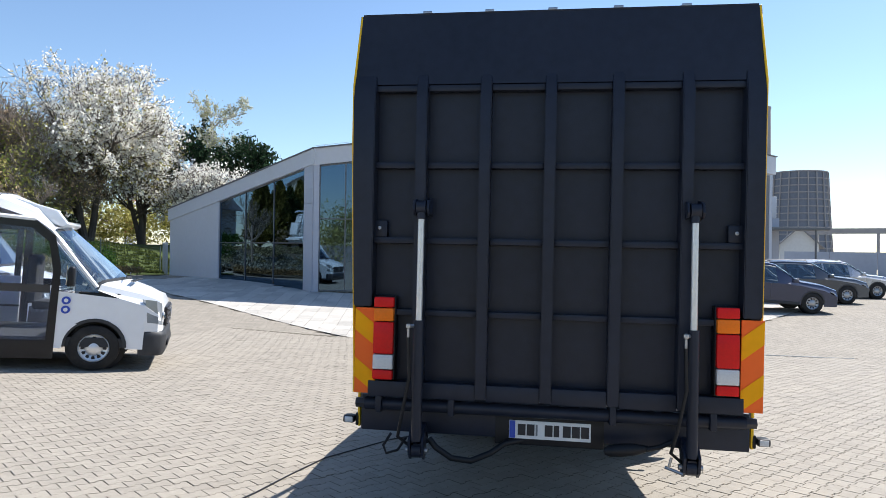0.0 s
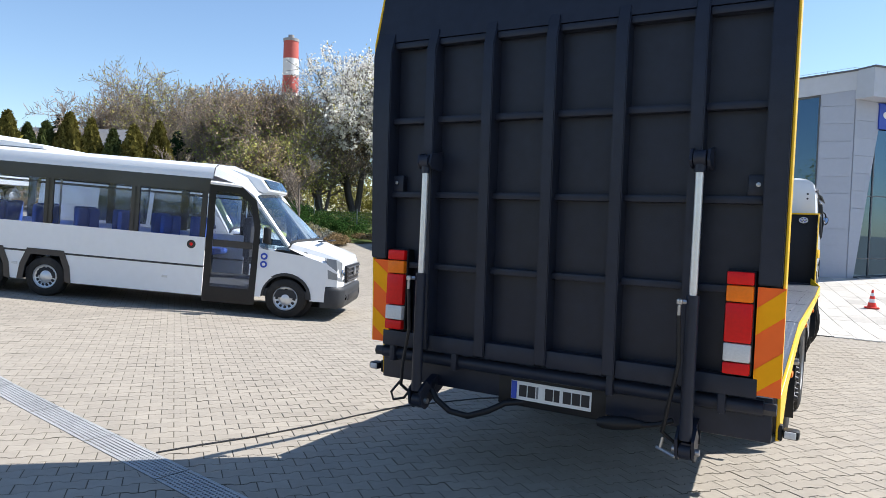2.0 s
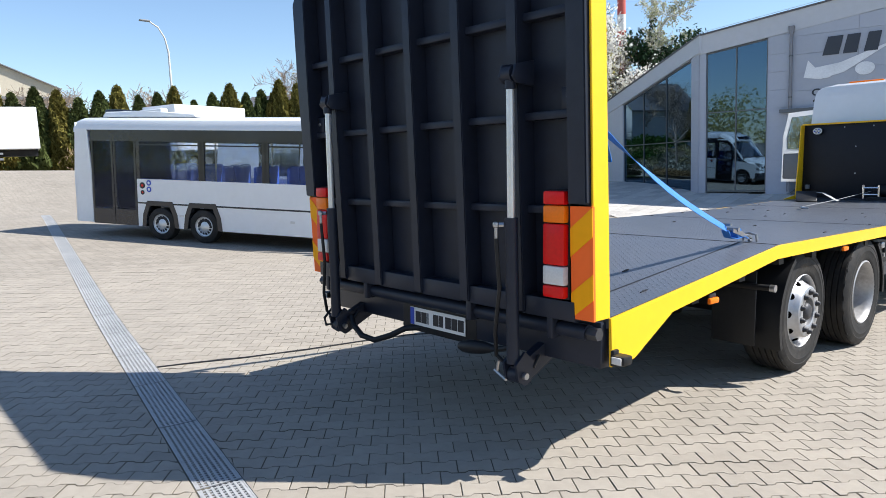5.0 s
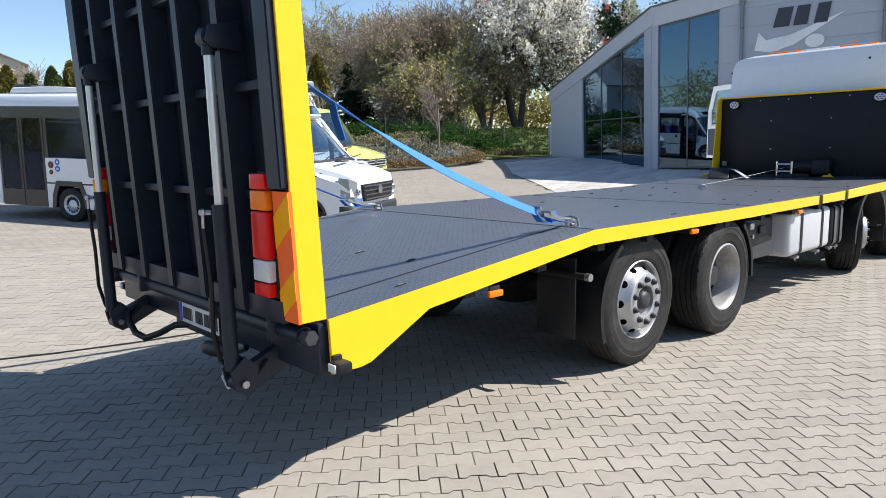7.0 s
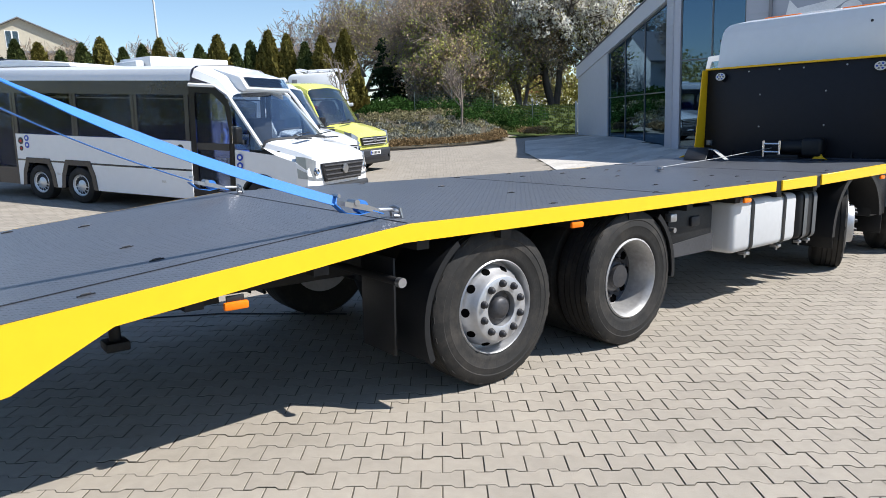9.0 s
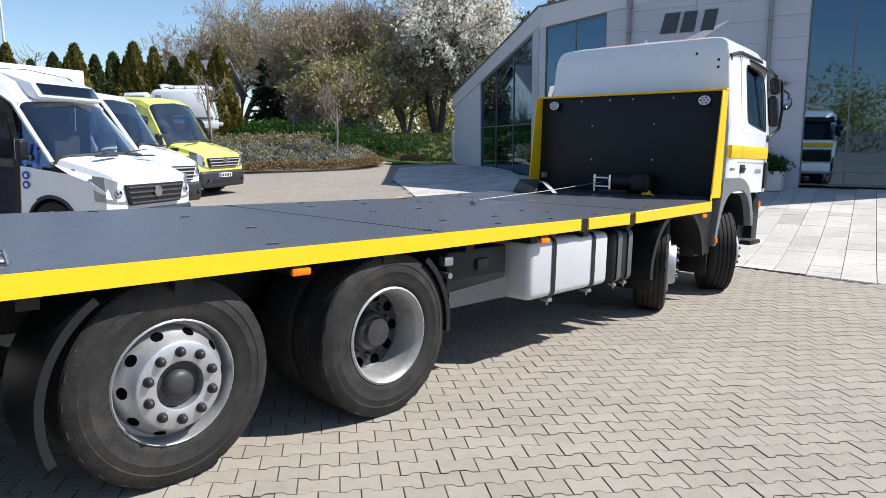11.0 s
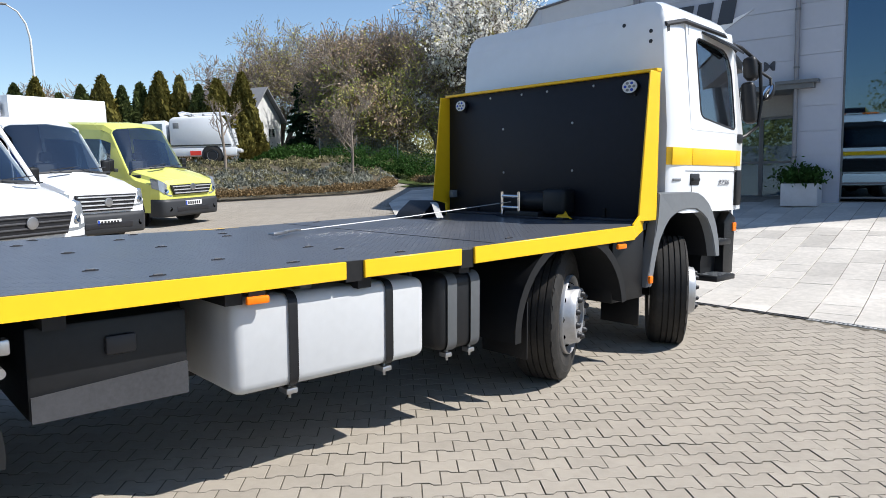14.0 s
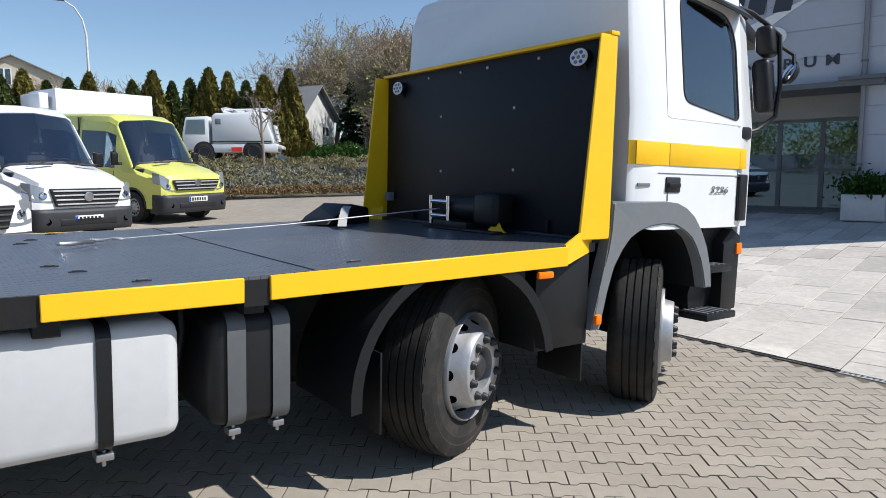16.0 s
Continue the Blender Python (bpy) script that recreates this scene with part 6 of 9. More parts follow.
def van_front(v, st, i_cowl, paint, style, glassmat=None):
    """Windscreen, bonnet details, grille, lamps, bumper, mirrors, wipers on a lofted body."""
    gm = glassmat or M_SCREEN
    a, b = st[i_cowl], st[i_cowl + 1]
    bm = B()
    loft(bm, [[Vector(p) + Vector((0.006, 0, 0.004)) for p in a[3:10]], [Vector(p) + Vector((0.006, 0, 0.004)) for p in b[3:10]]], closed=False, cap=(False, False))
    ws = part("windscreen", bm, gm, v); ws.visible_shadow = False
    bm = B()
    for k in (3, 9):
        tube(bm, [Vector(a[k]) + Vector((0.008, 0, 0)), Vector(b[k]) + Vector((0.008, 0, 0.0))], 0.03, 6)
    tube(bm, [Vector(p) for p in b[3:10]], 0.02, 6)
    part("windscreen_frame", bm, paint, v)
    bm = B(); tube(bm, [Vector(p) + Vector((0.03, 0, 0.005)) for p in a[3:10]], 0.028, 6); part("cowl", bm, M_BUMPER, v)
    for y0 in (-0.55, 0.12):
        bm = B(); tube(bm, [Vector(a[6]) + Vector((0.03, y0, 0.02)), Vector(a[6]) + Vector((-0.03, y0 + 0.55, 0.07))], 0.009, 5); part("wiper", bm, M_INK, v)
    xn = st[0][6][0]
    nose = lambda y: float(np.interp(abs(y), [0, st[0][2][1] * -1, st[1][2][1] * -1, st[2][2][1] * -1], [xn, xn, st[1][6][0], st[2][6][0]]))
    # bumper
    bm, rings = B(), []
    wb = -st[2][2][1] - 0.004
    for k in range(21):
        yy = wb * math.sin(math.pi * (k / 20 - 0.5)) if k not in (0, 20) else wb * (-1 if k == 0 else 1)
        xx = nose(yy) + 0.02
        nx = 0.03 + 0.03 * (1 - (yy / wb) ** 2)
        zt = style["bump_z"]
        rings.append([(xx - 0.10, yy, 0.24), (xx + nx * 0.2, yy * 1.0, 0.245), (xx + nx * 0.75, yy * 1.004, 0.29), (xx + nx, yy * 1.006, 0.37), (xx + nx * 1.05, yy * 1.006, 0.44), (xx + nx * 0.85, yy * 1.006, 0.50), (xx + nx * 0.9, yy * 1.006, zt - 0.07), (xx + nx * 0.5, yy * 1.004, zt - 0.02), (xx - 0.02, yy, zt), (xx - 0.10, yy, zt)])
    loft(bm, rings); bp_ = part("bumper", bm, style["bump_mat"], v, smooth=65)
    for s in (-1, 1):
        part("fog_lamp", lathe(B(), [(0.055, 0), (0.05, 0.012), (0.03, 0.008), (0, 0.008)], 14, pose(nose(0.72) + 0.055, s * 0.72, 0.43, 0, 80, s * 14)), M_HOLE, bp_)
        bm = B(); box(bm, a[6][0] + 0.10, a[6][0] + 0.17, min(s * 0.22, s * 0.62), max(s * 0.22, s * 0.62), a[6][2] - 0.035, a[6][2] - 0.012, 0.008); part("bonnet_vent", bm, M_BUMPER, v)
    bm = B(); box(bm, xn + 0.055, xn + 0.085, -0.52, 0.52, 0.36, 0.47, 0.012); part("lower_intake", bm, M_INK, v)
    # grille
    gr = new("grille"); gr.parent = v
    z0, z1 = style["grille"]
    bm = B(); prism(bm, [(-0.56, z0), (0.56, z0), (0.66, z1), (-0.66, z1)], "x", xn - 0.02, xn + 0.045, 0.008); part("grille_back", bm, M_INK, gr)
    n = style["slats"]
    for k in range(n):
        z = z0 + (z1 - z0) * (k + 0.5) / n
        bm = B(); box(bm, xn + 0.045, xn + 0.066, -0.55 - 0.1 * (k / n), 0.55 + 0.1 * (k / n), z - 0.012, z + 0.012, 0.005); part("slat", bm, style["slat_mat"], gr)
    bm = lathe(B(), [(0.0, 0.0), (0.085, 0.0), (0.085, 0.02), (0.07, 0.026), (0.0, 0.02)], 20, pose(xn + 0.06, 0, style["badge"], 0, 90, 0)); part("badge_disc", bm, M_STEEL, gr)
    for s in (-1, 1):
        hl = new("headlamp"); hl.parent = v
        z0h, z1h = style["lamp"]
        bm, rings = B(), []
        ye = -st[2][2][1] - 0.012
        for k in range(9):
            f = k / 8
            yy = 0.60 + (ye - 0.60) * f
            xx = nose(yy) + 0.004
            lo, hi = z0h + style["sweep"][0] * f * f, z1h - 0.05 + style["sweep"][1] * f
            rings.append([(xx, s * (yy + 0.01 * f), lo), (xx - 0.02 - 0.03 * f, s * yy, hi), (xx - 0.10, s * (yy - 0.05), hi), (xx - 0.06, s * (yy - 0.05), lo)])
        loft(bm, rings); part("lens", bm, M_HEADLAMP, hl)
        part("reflector", lathe(B(), [(0.06, 0), (0.05, 0.012), (0, 0.004)], 14, pose(nose(0.76) + 0.004, s * 0.76, (z0h + z1h) / 2, 0, 80, s * 14)), M_CHROME, hl)
        mi = new("wing_mirror"); mi.parent = v
        xm = a[3][0] - 0.28
        bm = B(); box(bm, xm - 0.04, xm + 0.05, min(s * 1.05, s * 1.22), max(s * 1.05, s * 1.22), 1.29, 1.58, 0.04, 3); part("mirror_housing", bm, M_PLASTIC, mi)
        bm = B(); box(bm, xm - 0.03, xm + 0.03, min(s * 0.95, s * 1.05), max(s * 0.95, s * 1.05), 1.28, 1.36, 0.015); part("mirror_arm", bm, M_BUMPER, mi)
        bm = B(); box(bm, xm - 0.056, xm - 0.049, min(s * 1.05, s * 1.2), max(s * 1.05, s * 1.2), 1.30, 1.59); part("mirror_glass", bm, M_MIRROR, mi)


def van(name, m, paint, label, style, roof=2.45, length=5.6, group=""):
    v = thing(name, m, label, "van", group)
    z = roof
    st = [van_ring(0.93, 0.80, 0.38, 0.72, 0.99, 0.72, 0.10, 0.03), van_ring(0.86, 0.91, 0.36, 0.86, 1.10, 0.81, 0.12, 0.04), van_ring(0.62, 0.965, 0.34, 1.00, 1.20, 0.85, 0.12, 0.05),
          van_ring(0.18, 0.98, 0.34, 1.09, 1.33, 0.88, 0.12, 0.06), van_ring(-0.62, 0.985, 0.34, 1.16, z - 0.16, 0.80, 0.14, 0.05), van_ring(-0.95, 0.99, 0.34, 1.18, z - 0.03, 0.84, 0.18, 0.03),
          van_ring(-1.02, 0.99, 0.34, 1.18, z - 0.02, 0.85, 0.18, 0.03), van_ring(-1.9, 0.99, 0.34, 1.20, z, 0.86, 0.18, 0.02), van_ring(-2.0, 0.99, 0.34, 1.20, z, 0.86, 0.18, 0.02), van_ring(-3.2, 0.99, 0.34, 1.20, z, 0.86, 0.18, 0.02), van_ring(-(length - 0.95), 0.98, 0.36, 1.20, z - 0.02, 0.85, 0.16, 0.02)]
    st[3], st[4], st[2] = bend(st[3], 0.30), bend(st[4], 0.10), bend(st[2], 0.08)
    skip = {(3, k) for k in range(3, 9)} | {(4, 2), (4, 9), (6, 2), (6, 9), (8, 2), (8, 9), (5, 2), (5, 9)} | {(i, k) for i in (2, 3, 9) for k in (0, 1, 10, 11)}
    bm = B(); loft(bm, st, skip=skip, closed=False, cap=(True, True)); part("body_shell", bm, paint, v, smooth=28)
    for s, k in ((-1, 2), (1, 9)):
        for i in (4, 6, 8):
            lo, hi = (k, k + 1) if s < 0 else (k + 1, k)
            A, C, D, E_ = Vector(st[i][lo]), Vector(st[i + 1][lo]), Vector(st[i + 1][hi]), Vector(st[i][hi])
            if i == 4:
                C, D = Vector(st[i + 2][lo]), Vector(st[i + 2][hi])
            q = [A.lerp(E_, 0.04), C.lerp(D, 0.04), C.lerp(D, 0.80), A.lerp(E_, 0.80)]
            bm = B(); sheet(bm, [p + Vector((0, -s * 0.006, 0)) for p in q], 0.004, (0, -s, 0)); pn = part("side_window", bm, M_GLASSCAR, v); pn.visible_shadow = False
            bm = B(); sheet(bm, [A.lerp(E_, 0.80), C.lerp(D, 0.80), D, E_], 0.01, (0, -s, 0)); part("window_header", bm, paint, v)
            bm = B(); sheet(bm, [A, C, C.lerp(D, 0.04), A.lerp(E_, 0.04)], 0.01, (0, -s, 0)); part("window_ledge", bm, paint, v)
        bm = B(); box(bm, -2.9, -1.1, s * 0.992 - 0.004, s * 0.992 + 0.004, 0.62, 0.72, 0.003); part("rub_strip", bm, M_BUMPER, v)
        for xa in (-0.66, -1.93):
            bm = B(); box(bm, xa - 0.004, xa + 0.004, s * 0.99 - 0.003, s * 0.99 + 0.003, 0.42, 1.16); part("door_gap", bm, M_INK, v)
        bm = B(); box(bm, -1.78, -1.62, s * 0.99 - 0.01, s * 0.99 + 0.018, 1.02, 1.06, 0.008); part("door_handle", bm, M_BUMPER, v)
        for xw in (0.0, -(length - 1.95)):
            car_wheel(v, xw, s * 0.995, 0.345, s)
    side_skin(v, st, 2, 4, 0.0, 0.42, paint)
    side_skin(v, st, 9, 10, -(length - 1.95), 0.42, paint)
    van_front(v, st, 3, paint, style)
    bm = B(); box(bm, -(length - 1.0), 0.7, -0.9, 0.9, 0.36, 0.46); box(bm, -0.45, 0.25, -0.88, 0.88, 0.9, 1.22, 0.04); part("floor_and_dash", bm, M_DARKIN, v)
    bm = B(); tube(bm, [(-0.42 + 0.06 * math.sin(a), 0.42 + 0.19 * math.cos(a), 1.27 + 0.18 * math.sin(a)) for a in [k * math.pi / 9 for k in range(19)]], 0.014, 6); part("steering_wheel", bm, M_INK, v)
    for y in (-0.45, 0.45):
        se = new("seat"); se.parent = v
        bm = B(); box(bm, -1.25, -0.75, y - 0.25, y + 0.25, 0.75, 0.92, 0.05); box(bm, -1.35, -1.2, y - 0.25, y + 0.25, 0.85, 1.5, 0.05); box(bm, -1.34, -1.24, y - 0.13, y + 0.13, 1.53, 1.72, 0.04); part("seat_body", bm, M_DARKIN, se)
    bm = B(); box(bm, -2.05, -2.0, -0.9, 0.9, 0.46, z - 0.1); part("bulkhead", bm, M_DARKIN, v)
    plate_bars(v, 1.0, style["plate"], 0.5)
    return v


M_SLAT = mat("satin_chrome", (0.70, 0.71, 0.72), 0.35, metal=0.55, vary=0.05)
STYLE_A = dict(bump_z=0.64, bump_mat=M_BUMPER, grille=(0.68, 0.98), slats=4, slat_mat=M_SLAT, badge=0.84, lamp=(0.74, 1.00), plate=0.46, sweep=(0.05, 0.12))
STYLE_B = dict(bump_z=0.66, bump_mat=M_BUMPER, grille=(0.76, 0.99), slats=3, slat_mat=M_SLAT, badge=0.93, lamp=(0.72, 0.98), plate=0.55, sweep=(0.20, 0.22))
STYLE_C = dict(bump_z=0.62, bump_mat=M_BUMPER, grille=(0.68, 0.99), slats=4, slat_mat=mat("slat_grey", (0.07, 0.07, 0.075), 0.4), badge=0.87, lamp=(0.70, 1.04), plate=0.46, sweep=(0.06, 0.13))
HV = 24.0
dv = Vector((math.cos(radians(HV)), math.sin(radians(HV)), 0))


def on_yard(x, y, heading, rise=None):
    """A pose on the yard, tilted with the slope along and across the heading."""
    d = Vector((math.cos(radians(heading)), math.sin(radians(heading))))
    l_ = Vector((-d.y, d.x))
    zf, zr = h(x, y), h(x - 4 * d.x, y - 4 * d.y)
    za, zb_ = h(x + l_.x, y + l_.y), h(x - l_.x, y - l_.y)
    pitch = math.degrees(math.atan2(zr - zf, 4.0))
    rollr = math.degrees(math.atan2(za - zb_, 2.0))
    return pose(x, y, zf, 0, 0, heading) @ pose(0, 0, 0, 0, pitch, 0) @ pose(0, 0, 0, rollr, 0, 0)


p = Vector((-9.66, 8.08, 0)) - dv * 0.98
van("panel_van", on_yard(p.x, p.y, HV), M_WHITE, "white panel van with dark grey bumper, parked beside the minibus", STYLE_A, 2.38)
p = Vector((-12.55, 10.85, 0)) - dv * 0.98
van("panel_van", on_yard(p.x, p.y, HV), M_LIME, "lime yellow high-roof van with chrome grille, parked in a row", STYLE_B, 2.46)

# minibus
bus = thing("minibus", on_yard(-6.997, 5.769, 28.3) @ Matrix.Diagonal((1, 1, 0.96, 1)), "white three-axle minibus with dark glazed side and blue seats", "bus")
W = 1.03
st = [van_ring(0.79, 0.80, 0.36, 0.72, 1.03, 0.72, 0.10, 0.03), van_ring(0.73, 0.93, 0.34, 0.88, 1.14, 0.83, 0.12, 0.04), van_ring(0.54, 0.985, 0.34, 1.02, 1.23, 0.87, 0.12, 0.05), van_ring(0.18, 1.0, 0.34, 1.12, 1.36, 0.90, 0.12, 0.05),
      van_ring(-0.72, 1.02, 0.34, 1.2, 2.14, 0.84, 0.12, 0.05), van_ring(-1.05, 1.025, 0.34, 1.25, 2.42, 0.90, 0.16, 0.05), van_ring(-1.50, W, 0.30, 1.30, 2.60, 0.97, 0.20, 0.05)]
st[3], st[4], st[2] = bend(st[3], 0.36), bend(st[4], 0.10), bend(st[2], 0.08)
bm = B(); loft(bm, st[:4], skip={(2, k) for k in (0, 1, 10, 11)}, closed=False, cap=(True, False)); part("nose_shell", bm, M_WHITE, bus, smooth=28)
bm = B(); loft(bm, [r_[3:10] for r_ in st[4:]], closed=False, cap=(False, False)); part("roof_front", bm, M_WHITE, bus, smooth=28)
side_skin(bus, st, 2, 4, -0.12, 0.42, M_WHITE)
van_front(bus, st, 3, M_WHITE, STYLE_C)
# destination box over the screen
dbx = new("destination_box"); dbx.parent = bus
bm = B(); prism(bm, [(-0.72, 2.16), (-0.64, 2.22), (-0.80, 2.43), (-1.4, 2.58), (-1.4, 2.4)], "y", -0.62, 0.62, 0.03); part("box_shell", bm, M_WHITE, dbx)
bm = B(); sheet(bm, [(-0.655, -0.55, 2.25), (-0.655, 0.55, 2.25), (-0.775, 0.55, 2.41), (-0.775, -0.55, 2.41)], 0.02, (0.8, 0, 0.6)); part("display", bm, M_GLASSCAR, dbx)
AR = [(-4.29, 0.43), (-5.36, 0.43)]
ARCH = [(0.98, -0.2), (0.90, 0.40), (0.66, 0.98), (-0.66, 0.98), (-0.90, 0.40), (-0.98, -0.2)]  # angular rear arches
M_SILL = mat("bus_band_black", (0.02, 0.022, 0.028), 0.2, vary=0.08, coat=0.3)
for s in (-1, 1):
    y0, y1 = sorted((s * (W - 0.035), s * W))
    # lower side with arches
    bot = []
    for xw, r in AR:
        bot.append([(xw + r * a, 0.36 + r * c) for a, c in ARCH])
    xr = -5.94 if s < 0 else -7.62
    pts = [(-1.55, 1.30), (-1.55, 0.27)] + bot[0] + bot[1] + [(xr, 0.27), (xr, 1.30)]
    bm = B(); prism(bm, [(x, z) for x, z in pts], "y", y0, y1); part("side_panel", bm, M_WHITE, bus, smooth=0)
    bm = B(); box(bm, xr, -1.55, y0 - 0.002, y1 + 0.002, 0.765, 0.80, 0.002); part("black_trim", bm, M_SILL, bus)
    if s < 0:
        bm = B(); prism(bm, [(-7.17, 0.30), (-7.62, 0.30), (-7.65, 1.3), (-7.58, 2.36), (-7.25, 2.36), (-7.17, 1.45)], "y", y0, y1); part("rear_side_panel", bm, M_WHITE, bus)
        # rear door
        rd = new("rear_door"); rd.parent = bus
        for xa, xb in ((-7.16, -6.57), (-6.55, -5.96)):
            bm = B(); box(bm, xa, xb, y0 + 0.01, y0 + 0.03, 0.28, 0.62); lf = part("door_leaf", bm, M_SILL, rd)
            bm = B(); box(bm, xa + 0.05, xb - 0.05, y0 + 0.012, y0 + 0.02, 0.64, 2.12); part("door_glass", bm, M_GLASSBUS, lf).visible_shadow = False
            bm = B()
            for q in (xa, xb - 0.05):
                box(bm, q, q + 0.05, y0 + 0.006, y0 + 0.03, 0.62, 2.2)
            part("door_frame", bm, M_SILL, lf)
    for xw, r in AR:
        bm = B()
        loft(bm, [[(xw + q * a, s * yy, 0.36 + q * c) for q, yy in ((r - 0.05, 0.85), (r - 0.05, W + 0.012), (r + 0.055, W + 0.012), (r + 0.055, 0.85))] for a, c in ARCH])
        part("wheel_arch", bm, M_SILL, bus, smooth=0)
        car_wheel(bus, xw, s * (W - 0.01), 0.345, s, 14, M_SLAT)
    # glazing band
    top = 2.24
    bm = B(); box(bm, -7.62 if s > 0 else -7.16, -1.53, y0 + 0.004, y1 - 0.004, 2.10, 2.36); part("upper_band", bm, M_SILL, bus)
    panes = [(-5.90, -4.33), (-4.27, -2.83), (-2.77, -1.61)] + ([(-7.58, -5.96)] if s > 0 else [])
    for xa, xb in panes:
        wn_ = new("window"); wn_.parent = bus
        bm = B(); box(bm, xa, xb, s * (W - 0.02) - 0.003, s * (W - 0.02) + 0.003, 1.31, 2.12); part("pane", bm, M_GLASSBUS, wn_).visible_shadow = False
        for q in (xa, xb):
            part("pillar", box(B(), q - 0.045, q + 0.045, y0 + 0.006, y1 - 0.002, 1.30, 2.14), M_SILL, wn_)
        bm = B(); box(bm, xa + 0.05, xb - 0.05, s * (W - 0.016) - 0.006, s * (W - 0.016) + 0.006, 2.02, 2.04); part("window_bar", bm, M_SILL, wn_)
    # front door with tall glass
    fd = new("front_door"); fd.parent = bus
    fr_o = [(-1.54, 0.18), (-0.64, 0.18), (-0.62, 1.55), (-0.72, 2.02), (-0.98, 2.24), (-1.54, 2.26)]
    fr_i = [(-1.42, 0.45), (-0.75, 0.45), (-0.72, 1.5), (-0.80, 1.93), (-1.03, 2.12), (-1.42, 2.14)]
    bm = B()
    a = [bm.verts.new((x, s * (W - 0.005), z)) for x, z in fr_o]; c = [bm.verts.new((x, s * (W - 0.005), z)) for x, z in fr_i]
    for i in range(6):
        bm.faces.new((a[i], a[(i + 1) % 6], c[(i + 1) % 6], c[i]))
    bmesh.ops.solidify(bm, geom=bm.faces[:], thickness=0.04); part("door_frame", bm, M_SILL, fd, smooth=0)
    bm = B(); sheet(bm, [(x, s * (W - 0.025), z) for x, z in fr_i], 0.005, (0, -s, 0)); part("door_glass", bm, M_GLASSBUS, fd).visible_shadow = False
    bm = B(); box(bm, -1.42, -0.74, s * (W - 0.02) - 0.01, s * (W - 0.02) + 0.01, 1.16, 1.28); part("door_bar", bm, M_SILL, fd)
    # quarter pane ahead of the door and dark sweep of the pillar
    bm = B(); sheet(bm, [(-0.60, s * 1.018, 1.22), (-0.10, s * 1.0, 1.19), (-0.14, s * 0.965, 1.27), (-0.62, s * 0.91, 1.84), (-0.70, s * 0.945, 1.90)], 0.006, (0, s, 0)); part("quarter_pane", bm, M_GLASSCAR, bus)
    bm = B(); tube(bm, [(-1.52, s * (W - 0.005), 2.27), (-1.0, s * 1.0, 2.25), (-0.80, s * 0.93, 2.10), (-0.14, s * 0.955, 1.27)], 0.035, 6); part("pillar_trim", bm, M_WHITE, bus)
    # signs and lamps on the side
    for (x, z, r, mm) in ((-1.78, 1.16, 0.075, M_SILL), (-5.80, 1.16, 0.07, M_SILL), (-5.63, 1.22, 0.06, M_EUBLUE), (-5.63, 1.08, 0.06, M_EUBLUE), (-5.80, 1.01, 0.05, M_SILL), (-0.52, 1.06, 0.06, M_EUBLUE), (-0.52, 0.92, 0.06, M_EUBLUE)):
        dsc = part("round_sign", lathe(B(), [(0, 0), (r, 0), (r, 0.006), (0, 0.006)], 20, pose(x, s * W, z, 90 if s < 0 else -90, 0, 0)), mm, bus)
        if mm is M_EUBLUE:
            part("sign_mark", lathe(B(), [(0, 0.006), (r * 0.5, 0.006), (r * 0.4, 0.009), (0, 0.009)], 10, pose(x, s * W, z, 90 if s < 0 else -90, 0, 0)), M_PLATEWHITE, dsc)
        else:
            part("sign_mark", lathe(B(), [(0, 0.006), (r * 0.4, 0.006), (r * 0.35, 0.010), (0, 0.010)], 10, pose(x, s * W, z, 90 if s < 0 else -90, 0, 0)), M_RED, dsc)
    for x in (-2.2, -4.82):
        bm = B(); box(bm, x - 0.05, x + 0.05, s * W - 0.008, s * W + 0.008, 0.53, 0.57, 0.006); part("marker_lamp", bm, M_CLEAR, bus)
    car_wheel(bus, -0.12, s * 1.0, 0.345, s, 12, M_SLAT)
# roof
bm = B()
sec = [(-W, 2.34), (-W + 0.01, 2.44), (-W + 0.06, 2.54), (-W + 0.16, 2.60), (0, 2.66), (W - 0.16, 2.60), (W - 0.06, 2.54), (W - 0.01, 2.44), (W, 2.34)]
loft(bm, [[(x, y * k, z - dz) for y, z in sec] for x, k, dz in ((-1.49, 1, 0), (-4, 1, 0), (-7.42, 1, 0), (-7.65, 0.97, 0.06))], closed=False, cap=(False, True)); part("roof", bm, M_WHITE, bus, smooth=30)
bm = B(); box(bm, -7.65, -7.60, -W, W, 0.30, 1.35, 0.02); box(bm, -7.64, -7.60, -W + 0.04, W - 0.04, 2.1, 2.50, 0.02); part("rear_wall", bm, M_WHITE, bus)
bm = B(); box(bm, -7.63, -7.62, -W + 0.05, W - 0.05, 1.35, 2.1); part("rear_window", bm, M_GLASSBUS, bus)
bm = B(); box(bm, -7.67, -7.65, -W + 0.03, -W + 0.12, 0.75, 1.2, 0.01); part("tail_lamp", bm, M_RED, bus)
ac = new("roof_air_unit"); ac.parent = bus
bm = B(); prism(bm, [(-7.1, 2.62), (-4.6, 2.62), (-4.65, 2.70), (-6.0, 2.76), (-7.0, 2.74)], "y", -0.75, 0.75, 0.03); part("unit_shell", bm, M_WHITE, ac)
bm = B(); box(bm, -7.16, -6.65, -0.60, 0.60, 2.70, 2.80, 0.02); part("unit_grille", bm, M_SILL, ac, "black ventilation grille")
bm = B(); box(bm, -7.60, 0.6, -0.98, 0.98, 0.36, 0.50); box(bm, -0.4, 0.2, -0.9, 0.9, 0.9, 1.2, 0.05); part("bus_floor", bm, M_DARKIN, bus)
